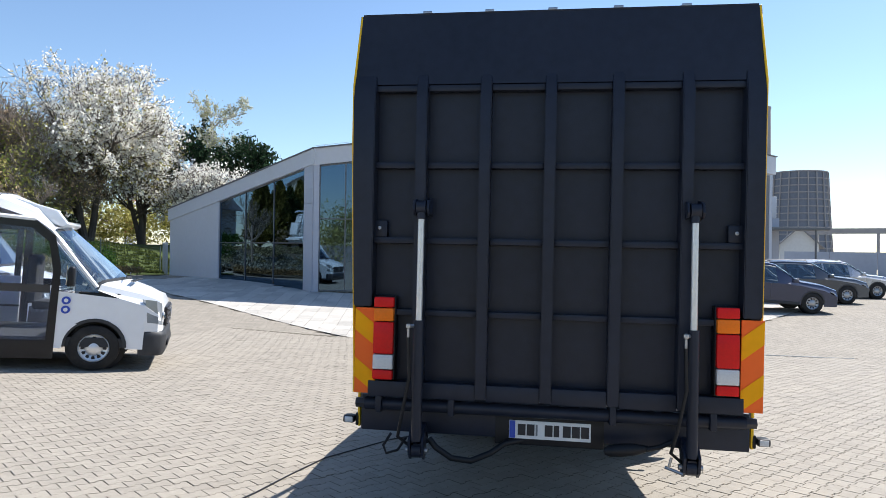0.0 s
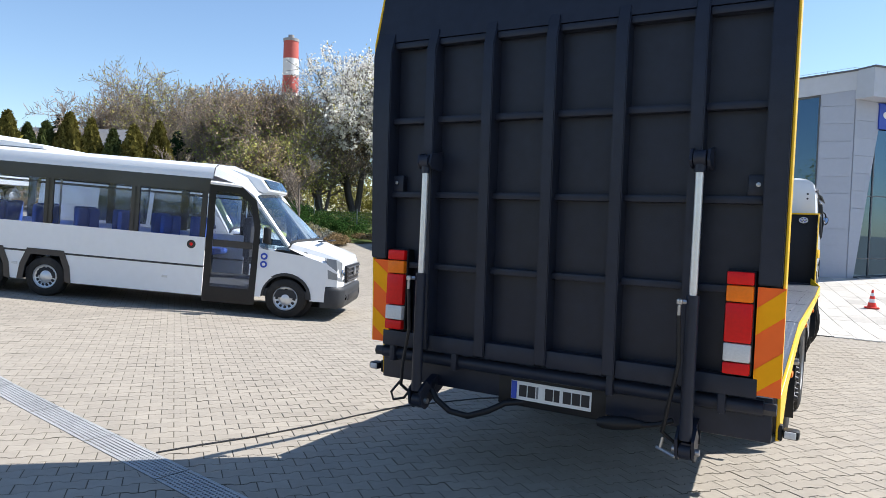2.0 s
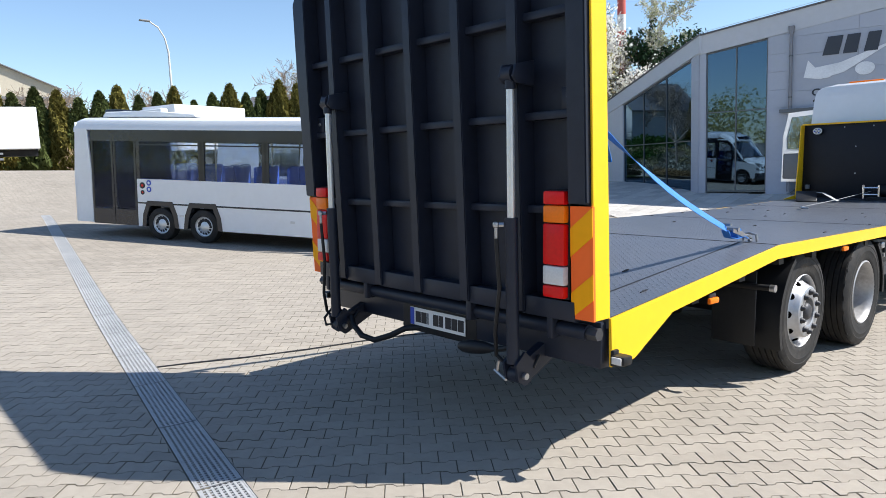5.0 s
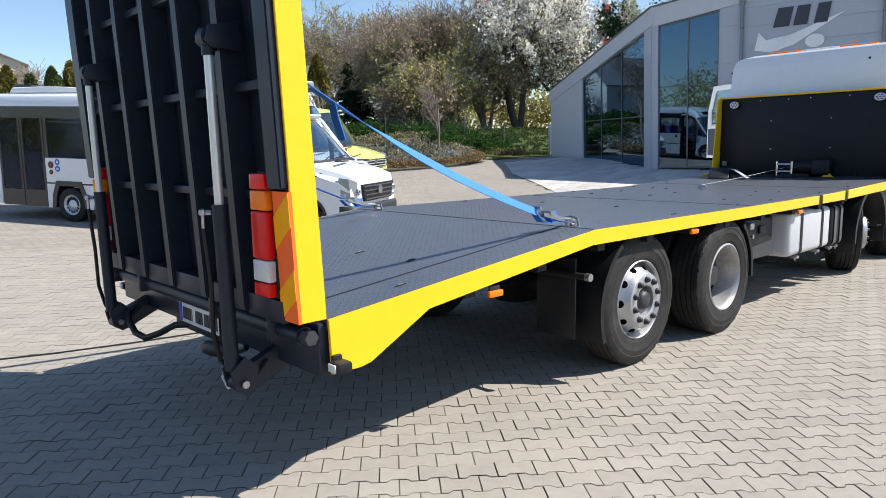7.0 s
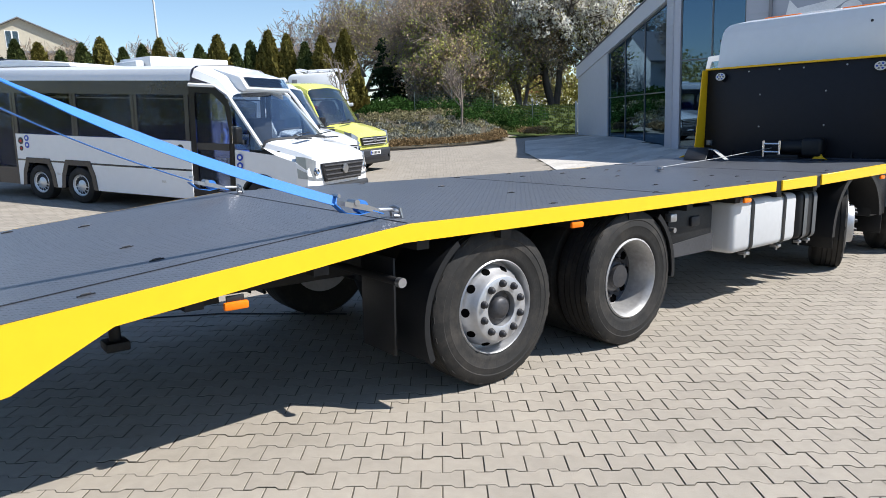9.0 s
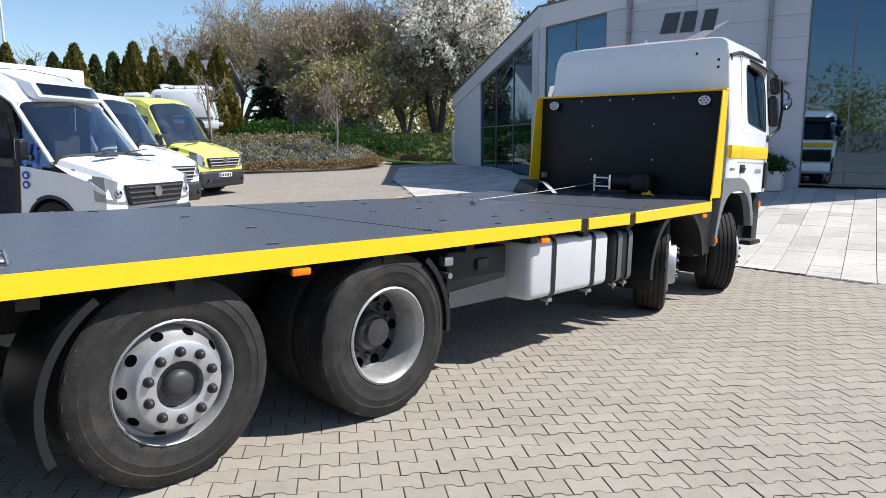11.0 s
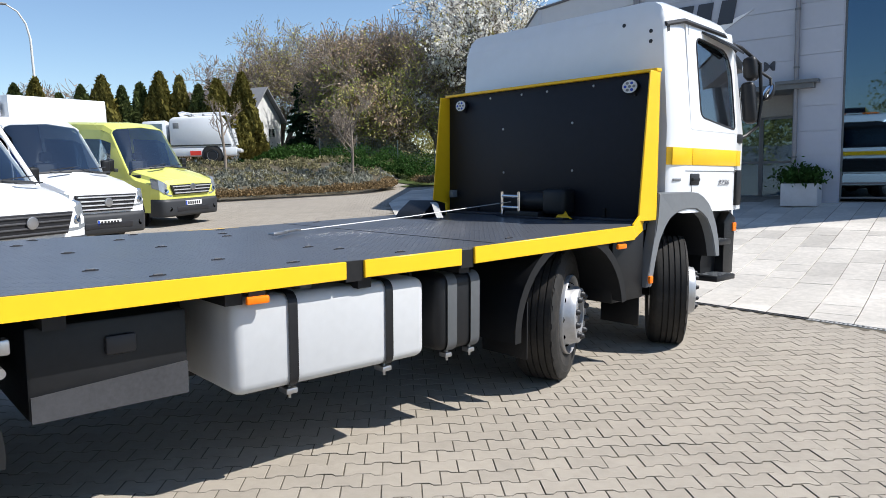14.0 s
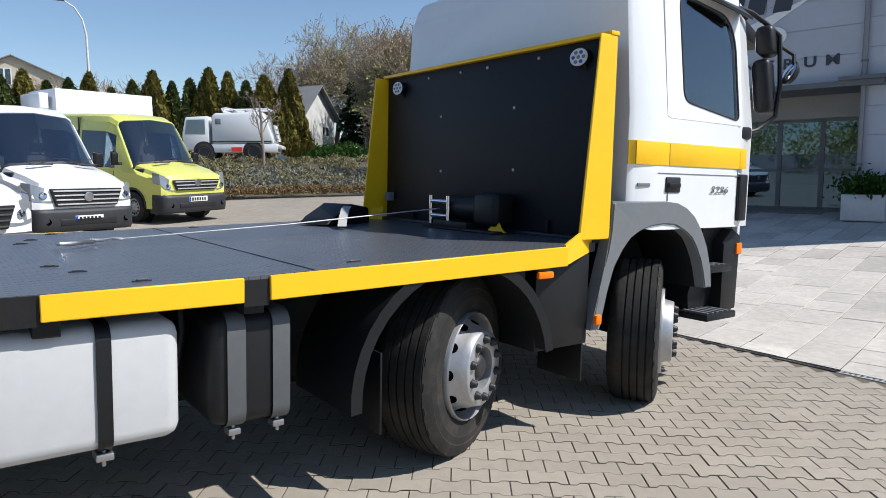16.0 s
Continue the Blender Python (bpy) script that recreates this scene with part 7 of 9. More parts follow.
for k, x in enumerate((-2.1, -2.85, -3.6, -4.35, -5.1, -5.85)):
    for y in (-0.62, 0.62):
        se = new("seat"); se.parent = bus
        bm = B(); box(bm, x - 0.2, x + 0.25, y - 0.36, y + 0.36, 0.9, 1.02, 0.04); part("seat_base", bm, M_SEATBLUE, se)
        for q in (-0.18, 0.18):
            bm = B(); box(bm, x - 0.28, x - 0.19, y + q - 0.16, y + q + 0.16, 0.95, 1.62, 0.04); part("seat_back", bm, M_SEATBLUE, se)
        bm = B(); box(bm, x - 0.05, x + 0.05, y - 0.1, y + 0.1, 0.5, 0.9); part("pedestal", bm, M_DARKIN, se)
for x in (-1.9, -3.2, -4.6, -6.2):
    bm = B(); rod(bm, (x, -0.2, 0.5), (x, -0.2, 2.5), 0.018, 8); part("grab_pole", bm, M_STEEL, bus)
bm = B(); tube(bm, [(-0.42 + 0.06 * math.sin(a), 0.42 + 0.2 * math.cos(a), 1.25 + 0.19 * math.sin(a)) for a in [k * math.pi / 9 for k in range(19)]], 0.014, 6); part("steering_wheel", bm, M_INK, bus)
bm = B(); box(bm, -1.2, -0.75, 0.15, 0.7, 0.8, 0.95, 0.05); box(bm, -1.3, -1.15, 0.15, 0.7, 0.9, 1.7, 0.05); part("driver_seat", bm, M_DARKIN, bus)


def suv(m, paint, label):
    c = thing("parked_car", m, label, "car", "parked cars by the showroom")
    W_ = 0.92
    st = [van_ring(0.93, 0.72, 0.34, 0.52, 0.70, 0.66, 0.08, 0.02), van_ring(0.85, 0.84, 0.28, 0.62, 0.84, 0.74, 0.10, 0.03), van_ring(0.35, 0.91, 0.26, 0.80, 0.98, 0.80, 0.10, 0.04), van_ring(-0.42, W_, 0.26, 0.90, 1.06, 0.82, 0.10, 0.04),
          van_ring(-1.20, W_, 0.26, 0.94, 1.56, 0.66, 0.10, 0.03), van_ring(-1.35, W_, 0.26, 0.94, 1.59, 0.66, 0.10, 0.03), van_ring(-1.45, W_, 0.26, 0.94, 1.60, 0.66, 0.10, 0.03), van_ring(-2.25, W_, 0.26, 0.96, 1.61, 0.66, 0.10, 0.03), van_ring(-2.33, W_, 0.26, 0.96, 1.61, 0.66, 0.10, 0.03), van_ring(-3.10, W_, 0.28, 1.0, 1.57, 0.64, 0.12, 0.03), van_ring(-3.25, 0.91, 0.3, 1.0, 1.53, 0.64, 0.12, 0.03), van_ring(-3.60, 0.88, 0.34, 0.98, 1.08, 0.78, 0.06, 0.02), van_ring(-3.72, 0.82, 0.42, 0.80, 0.95, 0.74, 0.08, 0.02)]
    skip = {(3, k) for k in range(3, 9)} | {(i, k) for i in (4, 5, 6, 8) for k in (2, 9)} | {(10, k) for k in range(3, 9)} | {(i, k) for i in (1, 2, 8) for k in (0, 1, 10, 11)}
    bm = B(); loft(bm, st, skip=skip, closed=False, cap=(True, True)); part("body_shell", bm, paint, c, smooth=30)
    side_skin(c, st, 1, 3, 0.0, 0.385, paint)
    side_skin(c, st, 8, 9, -2.68, 0.385, paint)
    for i in (3, 10):
        bm = B(); loft(bm, [[Vector(p) for p in st[i][3:10]], [Vector(p) for p in st[i + 1][3:10]]], closed=False, cap=(False, False)); part("windscreen" if i == 3 else "rear_window", bm, M_GLASSCAR, c).visible_shadow = False
    for s, k in ((-1, 2), (1, 9)):
        for i, j in ((4, 6), (6, 7), (8, 9)):
            lo, hi = (k, k + 1) if s < 0 else (k + 1, k)
            A, C_, D, E_ = Vector(st[i][lo]), Vector(st[j][lo]), Vector(st[j][hi]), Vector(st[i][hi])
            bm = B(); sheet(bm, [A, C_, D, E_], 0.004, (0, -s, 0)); part("side_window", bm, M_GLASSCAR, c)
        bm = B(); tube(bm, [Vector(st[i][k + (1 if s < 0 else 0)]) + Vector((0, 0, 0.0)) for i in (4, 6, 8, 10)], 0.014, 6); part("window_trim", bm, M_STEEL, c)
        for xw in (0.0, -2.68):
            car_wheel(c, xw, s * (W_ + 0.005), 0.35, s, 10)
        bm = B(); box(bm, -2.3, -0.4, s * (W_ - 0.02) - 0.02, s * (W_ - 0.02) + 0.03, 0.26, 0.36, 0.02); part("sill", bm, M_BUMPER, c)
        bm = B(); box(bm, -0.78, -0.6, min(s * 0.93, s * 1.1), max(s * 0.93, s * 1.1), 1.0, 1.14, 0.03, 3); part("wing_mirror", bm, paint, c)
        bm = B(); sheet(bm, [(0.90, s * 0.56, 0.66), (0.74, s * 0.87, 0.68), (0.55, s * 0.90, 0.78), (0.82, s * 0.64, 0.78)], 0.02, (0.7, 0, 0.5)); part("headlamp", bm, M_HEADLAMP, c)
        bm = B(); sheet(bm, [(-3.66, s * 0.62, 0.86), (-3.50, s * 0.90, 0.86), (-3.46, s * 0.90, 1.0), (-3.62, s * 0.62, 0.98)], 0.03, (-0.8, s * 0.4, 0)); part("tail_lamp", bm, M_RED, c)
        for x in (-1.42, -2.29):
            bm = B(); box(bm, x - 0.004, x + 0.004, s * W_ - 0.004, s * W_ + 0.002, 0.4, 0.94); part("door_gap", bm, M_INK, c)
        bm = B(); tube(bm, [(-1.4, s * 0.6, 1.6), (-1.5, s * 0.6, 1.65), (-2.9, s * 0.58, 1.64), (-3.05, s * 0.58, 1.58)], 0.014, 6); part("roof_rail", bm, M_STEEL, c)
    bm = B(); box(bm, 0.86, 0.95, -0.62, 0.62, 0.3, 0.5, 0.03); part("bumper", bm, M_BUMPER, c)
    bm = B(); box(bm, 0.88, 0.94, -0.38, 0.38, 0.54, 0.70, 0.03); part("grille", bm, M_INK, c)
    bm = B(); box(bm, -3.4, 0.6, -0.8, 0.8, 0.34, 0.42); box(bm, -0.9, -0.4, -0.75, 0.75, 0.8, 0.98, 0.04)
    for x in (-1.7, -2.6):
        for y in (-0.38, 0.38):
            box(bm, x - 0.12, x, y - 0.22, y + 0.22, 0.6, 1.32, 0.05)
    part("cabin", bm, M_DARKIN, c)
    return c


M_NAVY = mat("navy_metallic", (0.035, 0.045, 0.085), 0.25, metal=0.4, vary=0.05, coat=0.7)
M_GREYCAR = mat("grey_metallic", (0.06, 0.07, 0.085), 0.25, metal=0.4, vary=0.05, coat=0.7)
M_SILVERCAR = mat("silver_metallic", (0.42, 0.43, 0.45), 0.28, metal=0.5, vary=0.05, coat=0.7)
suv(on_yard(8.5, 21.1, 8), M_NAVY, "dark navy estate car parked on the stone slabs")
suv(on_yard(11.1, 24.9, 8), M_GREYCAR, "dark grey estate car parked behind the navy one")
suv(on_yard(13.9, 28.9, 8), M_SILVERCAR, "silver grey car parked behind the dark grey one")

# ---- planting, trees, distance ----
M_BARK = mat("bark", (0.085, 0.07, 0.058), 0.9, vary=0.35, scale=12, bump=0.5, bscale=40)
M_TWIG = mat("twig_grey", (0.24, 0.195, 0.155), 0.9, vary=0.3, scale=10)
L_CHERRY = leaf("cherry_blossom", (0.90, 0.87, 0.81), 0.12, 0.5)
L_OLIVE = leaf("spring_leaf_olive", (0.42, 0.39, 0.14), 0.45, 0.45)
L_FRESH = leaf("spring_leaf_green", (0.29, 0.34, 0.09), 0.45, 0.4)
L_THUJA = leaf("thuja_green", (0.080, 0.098, 0.034), 0.5, 0.25)
L_THUJAB = leaf("thuja_bronze", (0.155, 0.135, 0.036), 0.5, 0.2)
L_PINE = leaf("pine_needles", (0.03, 0.055, 0.028), 0.5, 0.15)
L_BROWN = leaf("budding_twigs", (0.42, 0.31, 0.21), 0.45, 0.2)
L_HEDGE = leaf("hedge_leaf", (0.24, 0.17, 0.09), 0.5, 0.25)
L_IVY = leaf("shrub_leaf", (0.04, 0.085, 0.022), 0.5, 0.3)
L_LAV = leaf("lavender_grey", (0.25, 0.25, 0.20), 0.5, 0.2)
L_HEATH = leaf("heather_brown", (0.22, 0.20, 0.11), 0.5, 0.2)
L_GRASS = leaf("grass_blade", (0.085, 0.105, 0.032), 0.4, 0.3)


def quads(centres, sizes, rng, up=0.0, stretch=1.0):
    """Small four-cornered leaves at the centres, turned at random; returns vertices and faces."""
    n = len(centres)
    a = rng.normal(size=(n, 3)); a[:, 2] += up
    a /= np.linalg.norm(a, axis=1)[:, None]
    b = rng.normal(size=(n, 3)); b -= (b * a).sum(1)[:, None] * a
    b /= np.linalg.norm(b, axis=1)[:, None]
    s = sizes[:, None]
    v = np.empty((n, 4, 3))
    v[:, 0], v[:, 1], v[:, 2], v[:, 3] = centres - a * s * stretch, centres + b * s * 0.6, centres + a * s * stretch, centres - b * s * 0.6
    return v.reshape(-1, 3), np.arange(n * 4).reshape(n, 4)


def leaf_mesh(name, centres, sizes, material, parent, rng, up=0.0, stretch=1.0):
    v, f = quads(np.asarray(centres), np.asarray(sizes), rng, up, stretch)
    me = bpy.data.meshes.new(name)
    me.from_pydata(v.tolist(), [], f.tolist())
    me.materials.append(material)
    ob = new(name, me); ob.parent = parent
    return ob


def grow(bm, rng, p, d, length, r, level, tips, seg=6, droop=0.0, wander=0.25, kids=(3, 4), ratio=0.68, minr=0.013):
    """Grows a limb and its branches; the ends go into tips."""
    pts, rs = [p.copy()], [r]
    n = 4
    for i in range(n):
        d = (d + Vector(rng.normal(size=3)) * wander * 0.35 + Vector((0, 0, 0.10 - droop))).normalized()
        p = p + d * (length / n)
        pts.append(p.copy()); rs.append(max(minr, r * (1 - 0.45 * (i + 1) / n)))
    tube(bm, pts, rs, max(3, seg), cap=False)
    if level == 0:
        tips.extend(pts[1:])
        return
    if level == 1:
        tips.extend(pts[2:])
    for k in range(int(rng.integers(kids[0], kids[1] + 1))):
        t = 0.35 + 0.65 * (k + rng.random()) / kids[1]
        i = min(n - 1, int(t * n))
        q = pts[i].lerp(pts[i + 1], min(1.0, t * n - i))
        side = Vector(rng.normal(size=3)); side = (side - d * side.dot(d)).normalized()
        nd = (d * rng.uniform(0.35, 0.8) + side * rng.uniform(0.6, 1.0)).normalized()
        grow(bm, rng, q, nd, length * ratio * rng.uniform(0.8, 1.15), max(minr, rs[i] * 0.55), level - 1, tips, seg - 1, droop, wander, kids, ratio, minr)


def tree(x, y, label, height=8.0, trunk=0.22, stems=1, first=0.22, levels=4, leafmat=None, n=9000, size=0.06, jitter=0.35, seed=1, name="tree", bark=None, droop=0.0, lean=0.25, ratio=0.68, kids=(3, 4), sink=0.05, second=None, group="", z=None, stretch=1.0, minr=0.013, rise=0.0):
    rng = np.random.default_rng(seed)
    t = thing(name, pose(x, y, (h(x, y) if z is None else z) - sink), label, "tree", group)
    bm, tips = B(), []
    for s in range(stems):
        a = 2 * math.pi * (s + rng.random()) / stems
        d = Vector((math.cos(a) * lean, math.sin(a) * lean, 1)).normalized()
        grow(bm, rng, Vector((0.1 * math.cos(a) * (stems > 1), 0.1 * math.sin(a) * (stems > 1), 0)), d, height * (0.36 if levels > 2 else 0.5), trunk, levels, tips, 8, droop - rise, 0.22, kids, ratio, minr)
    zmax = max(p.z for p in tips)
    k = height / zmax
    for v in bm.verts:
        v.co *= k
    part("trunk", bm, bark or M_BARK, t)
    T = np.array([p[:] for p in tips]) * k
    T = T[T[:, 2] > first * height]
    for mm, cnt in ((leafmat, n),) + (((second[0], second[1]),) if second else ()):
        if mm is None or not cnt:
            continue
        c = T[rng.integers(0, len(T), cnt)] + rng.normal(size=(cnt, 3)) * jitter * np.linspace(0.4, 1.6, cnt)[:, None]
        c = c[c[:, 2] > 0.1 * height]
        leaf_mesh("crown", c, rng.uniform(0.6, 1.35, len(c)) * size, mm, t, rng, 0.0, stretch)
    return t


# big flowering cherries beyond the lawn
tree(-33.0, 40.5, "tall wild cherry in full white blossom on the lawn", 14.2, 0.20, 3, 0.10, 5, L_CHERRY, 46000, 0.11, 0.14, 3, "cherry_tree", kids=(4, 5), second=(L_OLIVE, 4500), lean=0.32, ratio=0.64)
tree(-31.0, 44.0, "white flowering cherry behind the gate", 9.0, 0.16, 3, 0.15, 4, L_CHERRY, 9000, 0.11, 0.18, 9, "cherry_tree", kids=(4, 5), second=(L_OLIVE, 2500))
tree(-26.0, 44.0, "white flowering cherry behind the showroom", 7.6, 0.16, 3, 0.15, 4, L_CHERRY, 9000, 0.11, 0.18, 12, "cherry_tree", kids=(4, 5))
tree(-50.5, 45.0, "pale flowering plum at the edge of the thicket", 12.0, 0.16, 2, 0.25, 4, L_CHERRY, 9000, 0.11, 0.18, 21, "cherry_tree", kids=(4, 5))
# birch and pine over the roof
tree(-31, 49.5, "slender birch with first pale green leaves", 13.0, 0.15, 1, 0.25, 5, leaf("birch_leaf", (0.46, 0.46, 0.26), 0.4, 0.4), 9000, 0.075, 0.12, 5, "birch_tree", droop=0.05, lean=0.05, kids=(4, 5), ratio=0.52, bark=mat("birch_bark", (0.55, 0.53, 0.48), 0.8, vary=0.3, scale=4))
tree(-25.4, 49.2, "dark green pine with a broad crown", 11.6, 0.22, 1, 0.40, 4, L_PINE, 9000, 0.12, 0.16, 8, "pine_tree", lean=0.03, kids=(4, 5), stretch=1.6)
# thicket between the lawn and the house
rngl = np.random.default_rng(31)
spots = [(-36.5, 36.5, 8.0), (-39.5, 35.5, 8.5), (-40.5, 36.8, 8.4), (-37.5, 33.6, 6.4), (-47.0, 40.5, 9.0), (-40.0, 38.5, 9.0), (-44.0, 39.0, 9.2), (-50.0, 42.0, 8.6), (-34.8, 33.4, 5.6), (-35.0, 31.8, 5.0), (-36.0, 32.8, 4.8), (-39.0, 35.5, 7.5), (-43.5, 40.5, 9.6), (-35.5, 39.5, 7.5)]
for i, (x, y, hh) in enumerate(spots):
    lm = (L_OLIVE, L_BROWN, L_OLIVE, L_FRESH)[i % 4]
    tree(x, y, ("dense olive-green budding shrub tree in the thicket", "brown twiggy shrub tree coming into bud", "dense olive-green budding shrub tree in the thicket", "fresh green young tree in the thicket")[i % 4], hh * (1.22 if hh > 7 else 1.05), 0.12, 3, 0.04, 4, lm, 5200, 0.10, 0.20, 40 + i, "shrub_tree", lean=0.34, bark=M_TWIG, kids=(4, 6), second=(L_OLIVE if lm is not L_OLIVE else L_FRESH, 1400), group="thicket of budding trees")
# large half-bare trees behind
for i, (x, y, hh) in enumerate(((-39.5, 36.0, 11.0), (-45.0, 39.0, 11.5), (-37.0, 41.0, 11.5), (-47.5, 40.5, 12.5))):
    tree(x, y, "slim leafless tree rising out of the thicket", hh, 0.13, 2, 0.3, 4, L_BROWN, 2600, 0.05, 0.16, 80 + i, "bare_tree", bark=M_TWIG, kids=(5, 6), lean=0.3, stretch=3, group="leafless trees in the thicket")
tree(-57.5, 37.5, "large half-bare tree with a fine brown crown", 13.2, 0.24, 3, 0.2, 5, L_BROWN, 5000, 0.06, 0.18, 61, "bare_tree", bark=M_TWIG, kids=(4, 5), lean=0.45, stretch=3)
tree(-56.5, 41.5, "tall budding tree with a yellow-green crown", 15.2, 0.22, 2, 0.15, 5, L_OLIVE, 9000, 0.10, 0.18, 62, "budding_tree", bark=M_TWIG, kids=(4, 5))
tree(-56.0, 30.0, "leafless tree behind the evergreen row", 8.0, 0.2, 2, 0.2, 4, L_BROWN, 1500, 0.05, 0.15, 63, "bare_tree", bark=M_TWIG, kids=(4, 6), stretch=5)
tree(-55.0, 18.0, "leafless tree behind the evergreen row", 7.2, 0.2, 2, 0.2, 4, L_BROWN, 1500, 0.05, 0.15, 64, "bare_tree", bark=M_TWIG, kids=(4, 6), stretch=5)
tree(-70.0, 12.0, "leafless tree beside the cream house", 9.5, 0.2, 2, 0.2, 4, L_BROWN, 1500, 0.05, 0.15, 65, "bare_tree", bark=M_TWIG, kids=(4, 6), stretch=5)


def spruce(x, y, hh, wide, seed, label):
    """A conifer: straight trunk and drooping tiers of boughs with needles."""
    rng = np.random.default_rng(seed)
    t = thing("spruce_tree", pose(x, y, h(x, y) - 0.1), label, "tree")
    bm, cs = rod(B(), (0, 0, 0), (0, 0, hh), 0.16, 8, 0.015), []
    for k in range(int(hh * 11)):
        z = hh * (0.12 + 0.88 * rng.random() ** 0.8)
        ln = wide * (1 - z / hh) ** 0.8 * rng.uniform(0.6, 1.1) + 0.12
        a = rng.uniform(0, 2 * math.pi)
        d = Vector((math.cos(a), math.sin(a), 0))
        p0, p1, p2 = Vector((0, 0, z)), Vector((0, 0, z - 0.02)) + d * ln * 0.55, Vector((0, 0, z - ln * 0.22)) + d * ln
        tube(bm, [p0, p1, p2], [0.03, 0.018, 0.008], 4, cap=False)
        for j in range(int(30 + 110 * ln)):
            f = rng.random() ** 0.7
            q = p0.lerp(p1, f * 2) if f < 0.5 else p1.lerp(p2, f * 2 - 1)
            cs.append(np.array(q) + rng.normal(size=3) * np.array([0.14, 0.14, 0.07]) * (0.5 + ln * 0.4))
    part("trunk", bm, M_BARK, t)
    leaf_mesh("crown", np.array(cs), rng.uniform(0.05, 0.11, len(cs)), L_PINE, t, rng, -0.3, 1.6)
    return t


spruce(-61.5, 32.8, 8.8, 2.2, 66, "dark spruce standing behind the evergreen row")
spruce(-62.0, 36.8, 9.0, 3.4, 67, "broad dark conifer beside the bare tree")
spruce(-45.5, 33.2, 6.6, 1.5, 68, "dark narrow conifer beside the white house")
spruce(-47.0, 35.6, 5.6, 1.9, 69, "dark bushy conifer beside the white house")
# young trees in the bed
tree(-22.4, 22.3, "thin young tree with bare twigs in the planted bed", 4.2, 0.04, 1, 0.35, 3, L_BROWN, 260, 0.03, 0.08, 71, "young_tree", bark=M_TWIG, lean=0.02, kids=(6, 8), ratio=0.5, minr=0.005, rise=0.12)
tree(-26.8, 18.2, "thin young tree with bare twigs in the planted bed", 3.6, 0.035, 1, 0.35, 3, L_BROWN, 220, 0.03, 0.08, 72, "young_tree", bark=M_TWIG, lean=0.02, kids=(4, 5), ratio=0.42, minr=0.004, rise=0.12)


def thuja(mat_, seed, hh):
    rng = np.random.default_rng(seed)
    t = thing("thuja_tree", Matrix.Identity(4), "", "tree", "row of columnar thujas")
    part("trunk", rod(B(), (0, 0, 0), (0, 0, hh * 0.9), 0.09, 7, 0.02), M_BARK, t)
    n = 6500
    zz = rng.random(n) ** 1.25
    lump = rng.uniform(0, 6.28, 6)
    ang = rng.uniform(0, 2 * math.pi, n)
    prof = np.minimum(1, zz * 9) * (1 - zz) ** 0.62 * 0.98
    rad = (0.62 + 0.16 * np.sin(3 * ang + lump[0] + 5 * zz) + 0.10 * np.sin(7 * ang + lump[1] + 11 * zz)) * prof * rng.uniform(0.72, 1.05, n)
    c = np.stack([rad * np.cos(ang) * hh * 0.335, rad * np.sin(ang) * hh * 0.335, 0.08 * hh + zz * hh * 0.93], 1)
    leaf_mesh("crown", c, rng.uniform(0.06, 0.15, n), mat_, t, rng, up=1.6, stretch=1.5)
    return t


tA, tB = thuja(L_THUJA, 101, 4.6), thuja(L_THUJAB, 102, 4.4)
k = 0
ROWT = [(-33.8, 22.7), (-34.4, 21.4), (-35.3, 20.7), (-36.2, 20.0), (-36.8, 19.1), (-37.6, 18.3)]
for i in range(21):
    x, y = ROWT[i] if i < 6 else (-37.7 - 0.2 * (i - 6), 17.3 - 1.03 * (i - 6))
    src = tB if (i % 3 == 1 or i in (0, 3)) else tA
    s = rngl.uniform(0.96, 1.05) * (1.1 if i == 0 else 1.0)
    m = pose(x + rngl.normal() * 0.12, y, h(x, y) - 0.1, 0, 0, rngl.uniform(0, 360)) @ Matrix.Diagonal((s * rngl.uniform(0.9, 1.15), s, s * rngl.uniform(0.94, 1.06), 1))
    ob = src if (src is tA and i == 2) or (src is tB and i == 0) else None
    if ob is not None:
        ob.matrix_basis = m
    else:
        ob = copy_thing(src, m)
    ob["label"] = "bronze-tinged columnar thuja in an evergreen row" if src is tB else "dark green columnar thuja in an evergreen row"

# planted bed with low hedge
BED = [(-18.5, 13.2), (-18.3, 20.6), (-19.2, 22.2), (-26, 26.5), (-33, 25.5), (-33, 12.5), (-24, 12.0)]


def inside(poly, x, y):
    c = False
    for i in range(len(poly)):
        (x0, y0), (x1, y1) = poly[i], poly[(i + 1) % len(poly)]
        if (y0 > y) != (y1 > y) and x < (x1 - x0) * (y - y0) / (y1 - y0) + x0:
            c = not c
    return c


patch("planting_bed", M_SOIL, lambda x, y: inside(BED, x, y) and x > -29.5, -34, -18, 12, 27, 0.4, lambda x, y: -0.03 + 0.08 * smooth01(-18.5, -19.3, x) + 0.14 * smooth01(-18.6, -23, x) * (1 - smooth01(-24.5, -28, x)), "dark soil of the sloping planted bed", "planting bed")
bedz = lambda x, y: h(x, y) + -0.03 + 0.08 * smooth01(-18.5, -19.3, x) + 0.14 * smooth01(-18.6, -23, x) * (1 - smooth01(-24.5, -28, x))
LAWN = [(-17.6, 27.0), (-19.4, 22.9), (-26, 26.9), (-34, 26.0), (-60, 24), (-62, 70), (-10, 70), (-10, 40), (-20.5, 31.0)]
patch("lawn", M_GRASS, lambda x, y: inside(LAWN, x, y), -62, -10, 22, 70, 1.0, lambda x, y: 0.03, "spring grass under the trees", "lawn")


